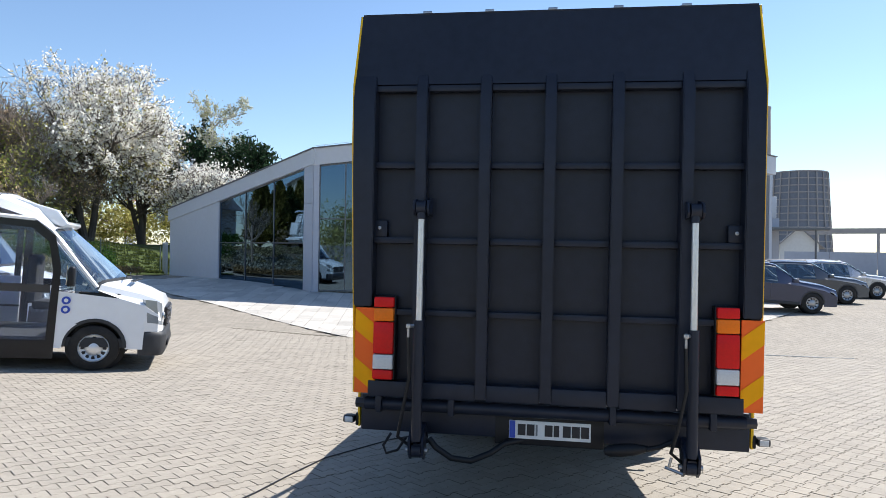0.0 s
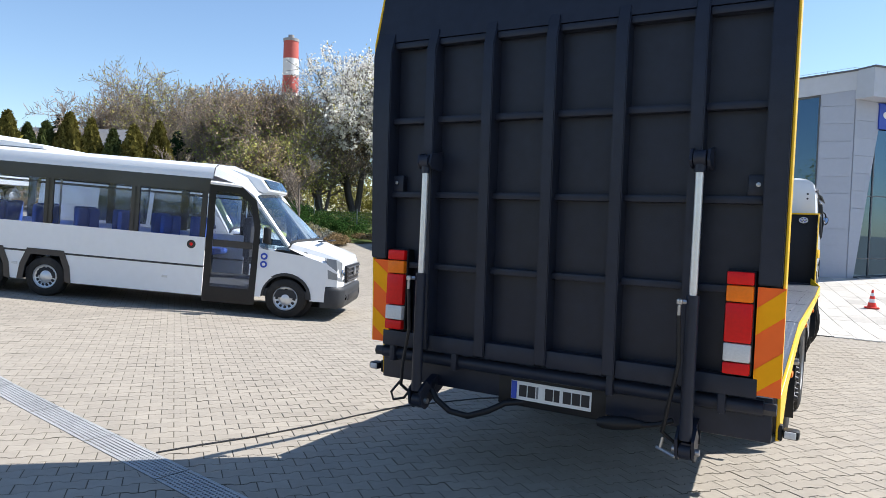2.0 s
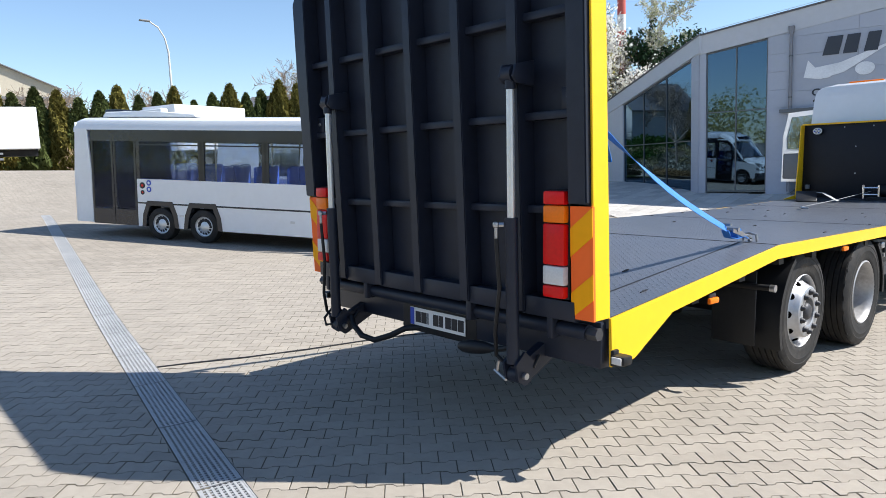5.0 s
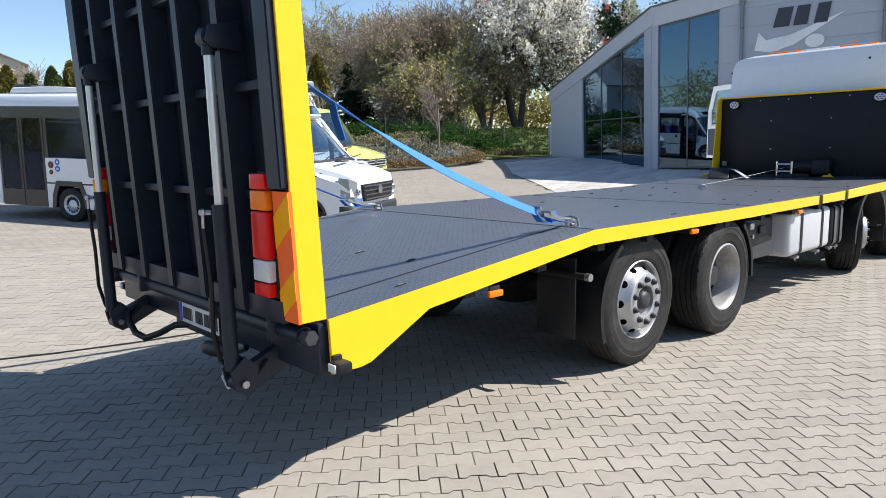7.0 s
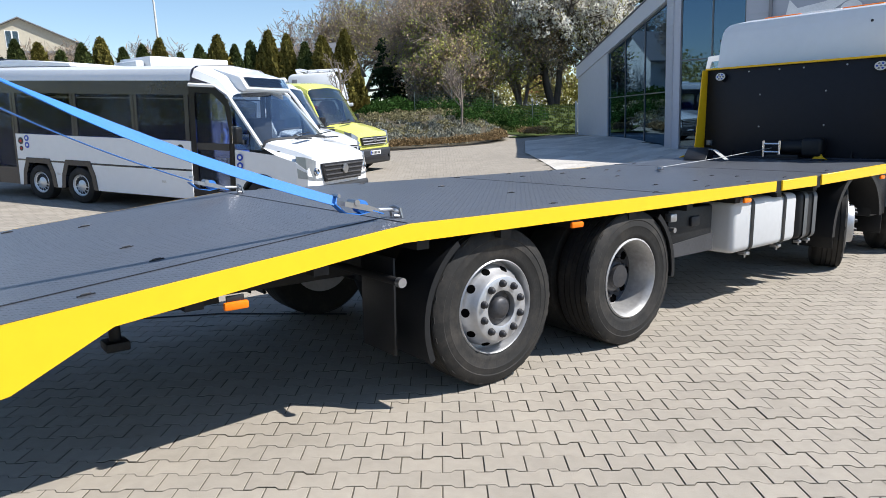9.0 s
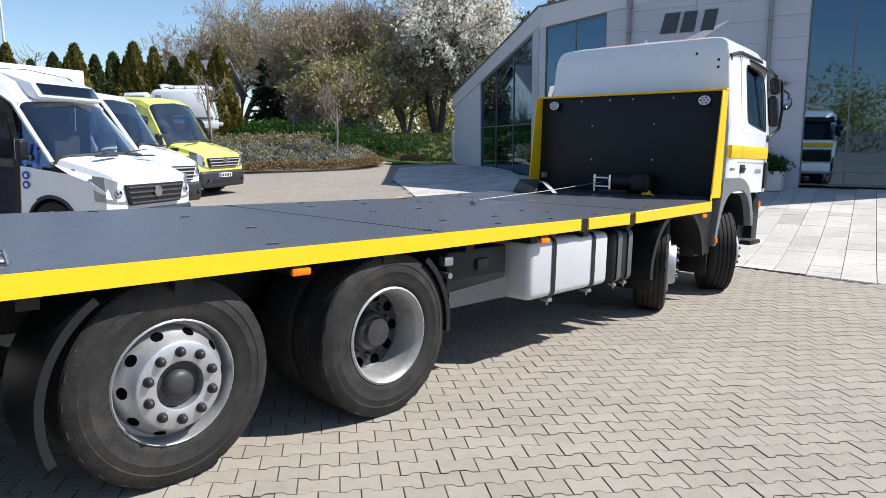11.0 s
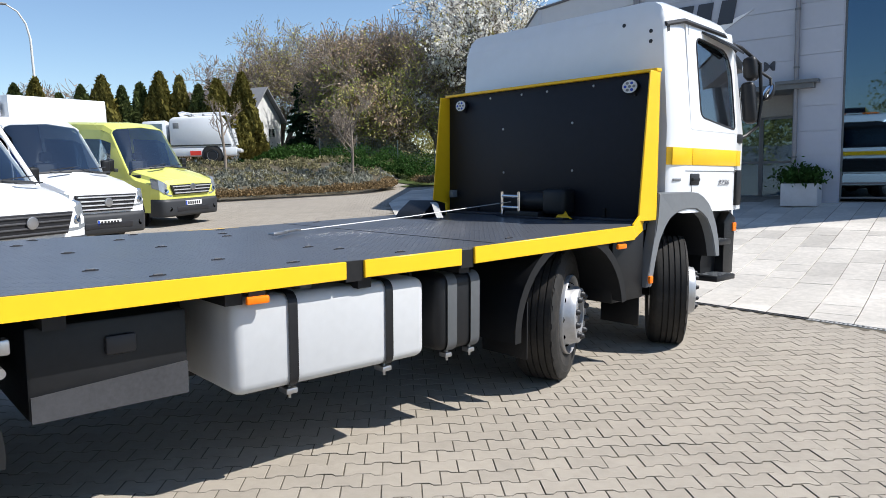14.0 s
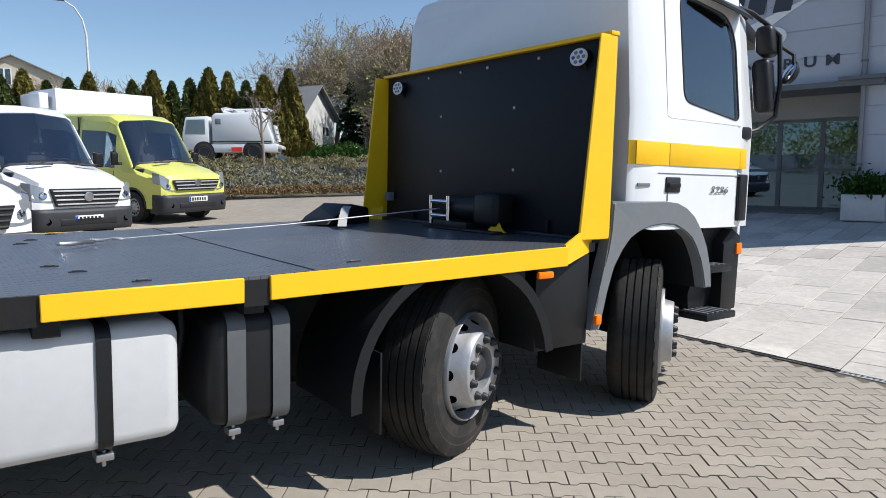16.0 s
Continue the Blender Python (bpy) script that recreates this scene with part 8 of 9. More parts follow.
def clumps(name, spots_, count, rad, size, material, label, seed, zf, up=0.8, stretch=1.4, flat=0.7):
    rng = np.random.default_rng(seed)
    cs = []
    for (x, y) in spots_:
        r = rad * rng.uniform(0.7, 1.25)
        d = rng.normal(size=(count, 3)); d /= np.linalg.norm(d, axis=1)[:, None]
        d[:, 2] = np.abs(d[:, 2]) * flat
        cs.append(np.array([x, y, zf(x, y)]) + d * r * rng.uniform(0.55, 1.05, (count, 1)))
    c = np.concatenate(cs)
    v, f = quads(c, rng.uniform(0.6, 1.3, len(c)) * size, rng, up, stretch)
    me = bpy.data.meshes.new(name); me.from_pydata(v.tolist(), [], f.tolist()); me.materials.append(material)
    return tagged(new(name, me), label, "plants", kind="stuff")


def scatter(poly, n, seed, cond=lambda x, y: True):
    rng = np.random.default_rng(seed)
    xs_, ys_ = [p[0] for p in poly], [p[1] for p in poly]
    out = []
    while len(out) < n:
        x, y = rng.uniform(min(xs_), max(xs_)), rng.uniform(min(ys_), max(ys_))
        if inside(poly, x, y) and cond(x, y):
            out.append((x, y))
    return out


def along(pts, step):
    out = []
    for (x0, y0), (x1, y1) in zip(pts, pts[1:]):
        n = max(1, int(math.hypot(x1 - x0, y1 - y0) / step))
        out += [(x0 + (x1 - x0) * k / n, y0 + (y1 - y0) * k / n) for k in range(n)]
    return out


hed = []
for q in (-0.22, 0.0, 0.22):
    hed += [(x + q, y) for x, y in along([(-18.7, 12.9), (-18.45, 17), (-18.35, 20.4), (-18.9, 21.6), (-20.5, 23.0)], 0.2)]
clumps("low_hedge", hed, 95, 0.27, 0.04, L_HEDGE, "low clipped brown-green hedge along the planted bed", 201, lambda x, y: h(x, y) + 0.16, 0.3, 1.1, 1.0)
hed2 = [(x, y + q) for q in (-0.2, 0.2) for x, y in along([(-20.2, 24.4), (-18.0, 23.6)], 0.2)] + [(x, y + q) for q in (-0.15, 0.15) for x, y in along([(-29, 12.4), (-24, 12.5), (-19.2, 12.8)], 0.22)]
clumps("low_hedge", hed2, 80, 0.28, 0.04, L_HEDGE, "low clipped hedge by the gate and the terrace", 202, lambda x, y: h(x, y) + 0.18, 0.3, 1.1, 1.0)
clumps("lavender_clumps", scatter(BED, 175, 203, lambda x, y: -25.5 < x < -19.2), 70, 0.30, 0.06, L_LAV, "grey-green lavender clumps in the planted bed", 204, bedz, 1.4, 1.6)
clumps("ground_cover", scatter(BED, 170, 205, lambda x, y: -29 < x < -22), 80, 0.38, 0.055, L_HEATH, "mixed olive ground cover on the bank", 206, bedz, 0.8, 1.3)
clumps("evergreen_shrubs", [(-24.6 + rngl.normal() * 0.5, 24.6 + rngl.normal() * 0.4) for _ in range(10)] + [(-22.6 + rngl.normal() * 0.6, 25.6 + rngl.normal() * 0.4) for _ in range(10)] + scatter([(-32, 26), (-22, 27), (-24, 31), (-33, 31)], 26, 207), 170, 0.5, 0.055, L_IVY, "glossy green evergreen shrubs behind the bed", 208, lambda x, y: h(x, y) + 0.25, 0.3, 1.2, 1.0)
clumps("lawn_grass", scatter([(-34, 26.5), (-20, 24.5), (-17.8, 28), (-21, 34), (-34, 42)], 600, 209), 22, 0.30, 0.07, L_GRASS, "rough spring grass on the lawn", 210, lambda x, y: h(x, y) + 0.02, 2.2, 1.6, 0.35)
clumps("undergrowth", scatter([(-34, 27.5), (-33, 34), (-38, 39), (-44, 38), (-39.5, 31.5)], 90, 211), 120, 0.95, 0.11, L_HEATH, "tangled undergrowth below the thicket", 212, lambda x, y: h(x, y) + 0.3, 0.4, 1.2, 1.2)
clumps("bare_hedge", [(x, y + rngl.normal() * 0.3) for x, y in along([(-33.0, 21.0), (-36.0, 16.0), (-37.0, 7)], 0.55)], 70, 0.75, 0.03, L_BROWN, "twiggy grey shrubs before the evergreen row", 213, lambda x, y: h(x, y) + 0.3, 1.2, 5.0, 1.8)

clumps("ivy_bank", scatter([(-33.5, 24.0), (-33, 30.5), (-46, 35.5), (-48, 29.0)], 120, 214), 120, 0.7, 0.09, L_IVY, "dark green ivy and low shrubs below the white house", 217, lambda x, y: h(x, y) + 0.2, 0.4, 1.2, 1.1)
# wire fence behind the bed and gate beside the showroom
M_FENCE = mat("fence_green_grey", (0.10, 0.13, 0.12), 0.5, metal=0.3)
fe = thing("wire_fence", Matrix.Identity(4), "grey-green welded wire fence behind the planted bed", "fence")
fpts = along([(-33, 27.2), (-26.5, 28.2), (-19.4, 27.5)], 2.4) + [(-19.4, 27.5)]
for (x, y) in fpts:
    bm = B(); rod(bm, (x, y, h(x, y) - 0.1), (x, y, h(x, y) + 1.35), 0.03, 8); part("post", bm, M_FENCE, fe)
for (x0, y0), (x1, y1) in zip(fpts, fpts[1:]):
    bm = B()
    for k in range(8):
        z = 0.12 + k * 0.16
        rod(bm, (x0, y0, h(x0, y0) + z), (x1, y1, h(x1, y1) + z), 0.005, 4)
    for k in range(1, 20):
        f = k / 20
        x, y = x0 + (x1 - x0) * f, y0 + (y1 - y0) * f
        rod(bm, (x, y, h(x, y) + 0.1), (x, y, h(x, y) + 1.28), 0.004, 4)
    part("mesh_panel", bm, M_FENCE, fe)
ga = thing("metal_gate", pose(-17.9, 25.6, h(-18.2, 26), 0, 0, 125), "light grey metal side gate next to the showroom wall", "gate")
M_GATE = mat("gate_grey", (0.38, 0.40, 0.42), 0.5, metal=0.3)
for x in (0, 1.15, 2.3):
    bm = B(); box(bm, x - 0.04, x + 0.04, -0.04, 0.04, 0, 1.55, 0.006); part("post", bm, M_GATE, ga)
for k in range(18):
    x = 0.09 + k * 0.125
    if abs(x - 1.15) > 0.05:
        bm = B(); box(bm, x - 0.012, x + 0.012, -0.012, 0.012, 0.12, 1.45); part("bar", bm, M_GATE, ga)
for z in (0.12, 1.45):
    bm = B(); box(bm, 0.04, 2.26, -0.02, 0.02, z - 0.02, z + 0.02); part("rail", bm, M_GATE, ga)

# planters, cones
M_PLANTER = mat("planter_grey", (0.52, 0.52, 0.53), 0.6, vary=0.08, scale=4, dirt=0.12)
pl = thing("planter", pose(-1.9, 19.9, h(-1.95, 19.9), 0, 0, 11) @ Matrix.Scale(0.78, 4), "white cube planter with an evergreen bush by the entrance", "planter")
bm = B(); box(bm, -0.45, 0.45, -0.4, 0.4, 0, 0.62, 0.012); part("planter_box", bm, M_PLANTER, pl)
bm = B(); box(bm, -0.41, 0.41, -0.36, 0.36, 0.60, 0.625); part("planter_soil", bm, M_SOIL, pl)
rp = np.random.default_rng(77)
cc = rp.normal(size=(1500, 3)) * np.array([0.26, 0.23, 0.13]) + np.array([0, 0, 0.80])
leaf_mesh("bush", cc, rp.uniform(0.03, 0.07, len(cc)), L_IVY, pl, rp, 0.6, 1.4)
bm = B()
for k in range(7):
    rod(bm, (rp.normal() * 0.08, rp.normal() * 0.08, 0.6), (rp.normal() * 0.3, rp.normal() * 0.25, 1.05), 0.012, 5, 0.005)
part("stems", bm, M_BARK, pl)
M_CONE = mat("cone_red", (0.78, 0.05, 0.03), 0.5)


def cone(x, y):
    c = thing("traffic_cone", pose(x, y, h(x, y) + 0.003) @ Matrix.Scale(0.86, 4), "red traffic cone with white bands on the slabs", "cone", "traffic cones")
    bm = B(); box(bm, -0.18, 0.18, -0.18, 0.18, 0, 0.03, 0.01); part("cone_base", bm, M_CONE, c)
    r = lambda z: 0.125 - 0.2 * z
    for z0, z1, mm in ((0.03, 0.16, M_CONE), (0.16, 0.26, M_PLATEWHITE), (0.26, 0.34, M_CONE), (0.34, 0.43, M_PLATEWHITE), (0.43, 0.52, M_CONE)):
        part("band", lathe(B(), [(r(z0), z0), (r(z1), z1)], 20), mm, c)


cone(2.12, 15.8)

# street lamp
lp = thing("street_lamp", pose(-39.4, 13.3, h(-39.4, 13.3)), "tall pale grey street lamp with a curved arm", "street lamp")
bm = B(); tube(bm, [(0, 0, 0), (0, 0, 4), (0, 0, 7.4), (0, -0.15, 8.2), (0, -0.5, 8.8), (0, -1.0, 9.1)], [0.09, 0.075, 0.06, 0.05, 0.045, 0.04], 10); part("pole", bm, mat("lamp_pole", (0.60, 0.60, 0.58), 0.5), lp)
bm = B(); box(bm, -0.12, 0.12, -1.55, -0.95, 9.07, 9.17, 0.04); part("lamp_head", bm, M_GREYPL, lp)

# sweeper truck on the terrace
sw = thing("sweeper_truck", pose(-30.2, 18.9, h(-30.2, 18.9), 0, 0, -119) @ Matrix.Diagonal((0.9, 0.9, 0.9, 1)), "white tank-bodied street sweeper truck parked on the terrace", "truck")
# own axes: x forward
bm = B(); prism(bm, [(-1.4, 0.9), (1.85, 0.9), (1.85, 2.4), (1.65, 2.56), (-0.9, 2.62), (-1.4, 1.2)], "y", -1.1, 1.1, 0.1); part("tank_body", bm, M_WHITE, sw)
bm = B(); prism(bm, [(2.0, 0.6), (3.35, 0.6), (3.4, 1.45), (3.2, 2.35), (2.0, 2.4)], "y", -1.05, 1.05, 0.06); cb = part("cab", bm, M_WHITE, sw)
bm = B(); prism(bm, [(2.2, 1.45), (3.25, 1.42), (3.13, 2.2), (2.2, 2.22)], "y", -1.062, 1.062); part("cab_window", bm, M_GLASSCAR, cb)
bm = B(); prism(bm, [(3.39, 1.48), (3.42, 1.48), (3.23, 2.28), (3.20, 2.28)], "y", -0.95, 0.95); part("cab_screen", bm, M_GLASSCAR, cb)
bm = B(); box(bm, -1.6, 1.95, -1.08, 1.08, 0.45, 0.9, 0.03); part("skirt", bm, M_WHITE, sw)
bm = B(); box(bm, 0.28, 0.85, 1.082, 1.1, 0.48, 0.72); part("orange_panel", bm, M_CONE, sw)
bm = B(); box(bm, -1.3, 1.85, 1.092, 1.104, 0.98, 1.06); part("dark_band", bm, M_SILL, sw)
bm = B()
for k in range(7):
    box(bm, -1.62, -1.5, 0.3, 0.85, 0.9 + k * 0.25, 0.93 + k * 0.25)
for y in (0.3, 0.85):
    rod(bm, (-1.56, y, 0.8), (-1.1, y, 2.9), 0.03, 6)
part("ladder", bm, M_GREYPL, sw)
for y in (0.6, -0.6):
    bm = B(); tube(bm, [(-1.35, y, 2.70), (-1.1, y, 2.80), (-0.9, y, 2.80), (0.7, y, 2.76), (1.15, y * 0.9, 2.86), (1.4, y * 0.6, 2.84), (1.35, y * 0.3, 2.70), (1.0, y * 0.3, 2.64)], 0.05, 8); part("roof_pipe", bm, M_WHITE, sw)
for x in (-0.6, 0.1, 0.7):
    bm = B(); box(bm, x - 0.03, x + 0.03, -0.7, 0.7, 2.56, 2.74, 0.01); part("pipe_saddle", bm, M_GREYPL, sw)
bm = B(); prism(bm, [(-1.42, 1.05), (-1.62, 1.05), (-1.45, 1.95), (-1.22, 1.95)], "y", -0.95, 0.15, 0.02); part("rear_locker", bm, M_WHITE, sw)
bm = B(); box(bm, -1.85, -1.55, -1.05, 1.05, 0.62, 0.80, 0.03); part("rear_bumper", bm, M_WHITE, sw)
bm = B(); box(bm, 1.35, 1.65, 1.095, 1.115, 1.95, 2.25, 0.01); part("tank_hatch", bm, M_GREYPL, sw)
for x in (-0.3, 2.3):
    for s in (-1, 1):
        # black disc on the uncut skirt paints the dark of an arch opening
        part("wheel_house", lathe(B(), [(0, 0), (0.55, 0), (0.55, 0.02), (0, 0.02)], 24, pose(x, s * 1.085, 0.5, 90, 0, 0)), M_INK, sw)
        car_wheel(sw, x, s * 1.1, 0.46, s, 8)

# box lorry and trailer in the background


def lorry(x, y, heading, L, z0, z1, label, cabin):
    q = thing("box_lorry", pose(x, y, h(x, y), 0, 0, heading), label, "truck")
    bm = B(); box(bm, -L, 0, -1.25, 1.25, z0, z1, 0.04); part("cargo_box", bm, M_WHITE, q)
    bm = B(); box(bm, -L, -0.1, -0.4, 0.4, z0 - 0.3, z0 - 0.02); part("frame", bm, M_CHASSIS, q)
    for z in (z0 - 0.25, z0 - 0.5):
        bm = B(); box(bm, -L + 2.2, -1.5, -1.2, -1.17, z, z + 0.1, 0.01); part("side_guard", bm, M_GREYPL, q)
    for xx in [-L + 0.9, -L + 1.9] + ([1.2] if cabin else []):
        for s in (-1, 1):
            car_wheel(q, xx, s * 1.2, 0.48, s, 8)
    if cabin:
        bm = B(); box(bm, 0.1, 0.55, -0.9, 0.9, z1 - 0.95, z1 - 0.2, 0.08, 3); part("cooling_unit", bm, M_WHITE, q)
        bm = B(); box(bm, 0.35, 2.0, -1.15, 1.15, 0.6, z1 - 1.1, 0.1, 3); c_ = part("cab", bm, M_WHITE, q)
        bm = B(); box(bm, 1.0, 1.8, -1.16, 1.16, 1.7, 2.3, 0.02); part("cab_window", bm, M_GLASSCAR, c_)
    return q


lorry(-33.2, 10.2, -71, 4.8, 1.1, 3.4, "white refrigerated box lorry parked beyond the vans", True)
lorry(-34.4, 4.9, 80, 6.5, 1.2, 3.1, "long white box trailer parked at the yard's edge", False)

# houses
M_CREAM = mat("cream_render", (0.55, 0.49, 0.38), 0.85, vary=0.12, scale=1.5, bump=0.2, bscale=30, dirt=0.2, dirtcol=(0.35, 0.31, 0.25))
M_WHITEW = mat("white_render", (0.62, 0.62, 0.60), 0.85, vary=0.08, scale=1.5)
M_SLATE = mat("grey_roofing", (0.20, 0.20, 0.205), 0.8, vary=0.2, scale=4)


def house(x, y, heading, w, d, wall, ridge, mw, label, windows):
    q = thing("house", pose(x, y, h(x, y) + 0.4, 0, 0, heading), label, "house")
    bm = B(); prism(bm, [(-w / 2, -1.5), (w / 2, -1.5), (w / 2, wall), (0, ridge), (-w / 2, wall)], "y", 0, d); part("wall", bm, mw, q, smooth=0)
    for s in (-1, 1):
        k = 0.45
        bm = B(); sheet(bm, [(s * (w / 2 + k), -0.5, wall - k * (ridge - wall) / (w / 2)), (0, -0.5, ridge + 0.02), (0, d + 0.5, ridge + 0.02), (s * (w / 2 + k), d + 0.5, wall - k * (ridge - wall) / (w / 2))], 0.14, (0, 0, 1)); part("roof", bm, M_SLATE, q, smooth=0)
    for (wx, wz, ww, wh) in windows:
        wn_ = new("window"); wn_.parent = q
        bm = B(); box(bm, wx - ww / 2, wx + ww / 2, -0.03, 0.02, wz, wz + wh); part("window_frame", bm, M_PLATEWHITE, wn_)
        for sx in (-1, 1):
            bm = B(); box(bm, wx + sx * ww / 4 - ww * 0.19, wx + sx * ww / 4 + ww * 0.19, -0.05, -0.03, wz + 0.08, wz + wh - 0.08); part("pane", bm, M_GLASSCAR, wn_)
    return q


hz = h(-52.2, 33.6) + 0.4
house(-52.2, 33.6, 120, 5.0, 9, 6.1 - hz, 8.55 - hz, M_WHITEW, "white gabled house with a grey roof", [(1.0, 4.3 - hz, 1.1, 0.9)])
house(-105.0, 15.2, 80, 13.0, 12, 12.0, 15.0, M_CREAM, "cream rendered house with a shallow gable roof", [(-0.9, 11.2, 1.6, 2.2), (3.4, 8.0, 1.8, 2.0)])
ax = thing("annexe", pose(-92.5, 16.3, h(-92, 16) + 0.3, 0, 0, 80), "low cream annexe with flat overhanging roof", "house")
bm = B(); box(bm, -3.4, 3.4, 0, 6, -1.5, 9.2); part("wall", bm, M_CREAM, ax, smooth=0)
bm = B(); box(bm, -4.0, 4.2, -1.0, 6.2, 9.2, 9.6, 0.03); part("roof", bm, M_SLATE, ax)
for wx in (-0.6, 1.8):
    wn_ = new("window"); wn_.parent = ax
    bm = B(); box(bm, wx - 0.8, wx + 0.8, -0.04, 0.02, 6.6, 8.6); part("window_frame", bm, M_PLATEWHITE, wn_)
    bm = B(); box(bm, wx - 0.65, wx + 0.65, -0.06, -0.04, 6.8, 8.4); part("pane", bm, M_GLASSCAR, wn_)
bm = B(); box(bm, -66, -60, 17, 23, 1.5, 4.2, 0.05); tagged(part("shed", bm, M_SLATE), "low grey shed behind the evergreen row", "shed")

# chimneys and cooling tower of the power station
M_CHRED = mat("chimney_red", (0.46, 0.10, 0.08), 0.85, vary=0.1, scale=0.3)
M_CHWHITE = mat("chimney_white", (0.66, 0.65, 0.63), 0.85, vary=0.08, scale=0.3)
M_CONC = mat("old_concrete", (0.30, 0.29, 0.29), 0.9, vary=0.12, scale=0.2)


def polar(dist, az, eye=(1.2, -4.0)):
    a = radians(az)
    return eye[0] - dist * math.sin(a), eye[1] + dist * math.cos(a)


def chimney(dist, az, top, r, bands, label, cols):
    x, y = polar(dist, az)
    c = thing("chimney", pose(x, y, 0), label, "chimney", "power station chimneys")
    z = top
    bh = bands
    i = 0
    while z > 0:
        z0 = max(0, z - bh)
        f = lambda q: r * (1 + 0.35 * (1 - q / top))
        part("band", lathe(B(), [(f(z0), z0), (f(z), z)], 28), cols[i % 2], c)
        z, i = z0, i + 1
    part("crown_ring", lathe(B(), [(r * 1.06, top), (r * 1.08, top + r * 0.35), (r * 0.8, top + r * 0.35)], 28), M_CONC, c)
    part("flue", lathe(B(), [(r * 0.4, top), (r * 0.4, top + r * 0.9), (r * 0.3, top + r * 0.9)], 14), M_CONC, c)


chimney(340, 43.3, 340 * math.tan(radians(13.75)) + 1.6, 3.5, 8.2, "tall red and white banded chimney beyond the trees", (M_CHRED, M_CHWHITE))
chimney(420, 33.7, 420 * math.tan(radians(11.9)) + 1.6, 2.3, 9.0, "slim red and white banded chimney beyond the trees", (M_CHRED, M_CHWHITE))
chimney(330, -15.85, 330 * math.tan(radians(11.0)) + 1.6, 2.6, 80, "plain weathered concrete chimney beside the cooling tower", (M_CONC, M_CONC))
x, y = polar(260, -18.35, (0.2, -4.3))
ct = thing("cooling_tower", pose(x, y, 0), "dark slatted cooling tower with ring beams in the distance", "cooling tower")
rt = 260 * math.tan(radians(1.88))
prof = lambda z: rt * (1 + 0.16 * (1 - z / 30) + 0.05 * (1 - z / 30) ** 2)
part("shell", lathe(B(), [(prof(z), z) for z in (0, 5, 10, 15, 20, 25, 29.6)], 40), mat("tower_cladding", (0.16, 0.18, 0.22), 0.8, vary=0.15, scale=0.5), ct)
for k in range(13):
    z = 2 + k * 2.3
    part("ring_beam", lathe(B(), [(prof(z), z - 0.18), (prof(z) + 0.35, z - 0.18), (prof(z) + 0.35, z + 0.18), (prof(z), z + 0.18)], 40), M_CONC, ct)
for k in range(20):
    a = 2 * math.pi * k / 20
    bm = B(); tube(bm, [((prof(z) + 0.3) * math.cos(a), (prof(z) + 0.3) * math.sin(a), z) for z in (0, 10, 20, 29.6)], 0.22, 5); part("rib", bm, M_CONC, ct)
# workshop and wall behind the parked cars
wk = thing("workshop", pose(15.6, 46.2, 0, 0, 0, -12), "low grey workshop with blue doors and a sign board", "building")
bm = B(); box(bm, -6, 0, 0, 8, -0.5, 4.4); part("wall", bm, M_CLAD, wk, smooth=0)
for x0 in (-5.2, -2.6):
    bm = B(); box(bm, x0, x0 + 2.1, -0.05, 0.01, 0, 3.2); part("door", bm, mat("door_blue_grey", (0.16, 0.22, 0.34), 0.5), wk)
bm = B(); box(bm, -5.6, -0.2, -0.16, -0.02, 4.4, 5.9, 0.03); sb_ = part("sign_board", bm, M_FASCIA, wk)
for k in range(9):
    bm = B(); box(bm, -4.4 + k * 0.42, -4.1 + k * 0.42, -0.2, -0.16, 4.95, 5.35); part("sign_bar", bm, M_SIGN, sb_)
bm = B(); box(bm, -6.2, 2.8, -2.2, 0, 3.5, 3.7, 0.02)
for x in (-4.6, -1.4, 2.0):
    rod(bm, (x, -2.0, -0.4), (x, -2.0, 3.5), 0.07, 8)
part("canopy", bm, M_FRAME, wk)
house(23.8, 66.8, -16, 3.4, 12, 3.6, 5.2, M_WHITEW, "pale gabled shed beyond the yard wall", [(0.2, 1.6, 1.0, 1.2)])
yw = thing("yard_wall", Matrix.Identity(4), "long pale blue-grey concrete panel wall round the yard", "wall")
for k in range(16):
    a, b = Vector((18.1 + k * 2.9, 53.0 - k * 1.1, 0)), Vector((20.96 + k * 2.9, 51.92 - k * 1.1, 0))
    w_ = Wall(a, b)
    part("wall_panel", w_.slab(B(), [(0, -1.2), (w_.len, -1.2), (w_.len, 2.15), (0, 2.15)], -0.12, 0.0), mat("wall_bluegrey", (0.36, 0.40, 0.47), 0.8, vary=0.08, scale=1), yw, smooth=0)
# pipe bridge and low sheds far right
pb = thing("pipe_bridge", pose(95, 150, 0, 0, 0, -25), "dark steel pipe bridge on trestles in the distance", "pipe bridge")
bm = B(); box(bm, -40, 60, -1, 1, 7.0, 8.2)
part("pipe_deck", bm, M_CONC, pb)
for k in range(9):
    bm = B(); box(bm, -38 + k * 12, -37.4 + k * 12, -1, 1, -1, 7.0); part("trestle", bm, M_CONC, pb)

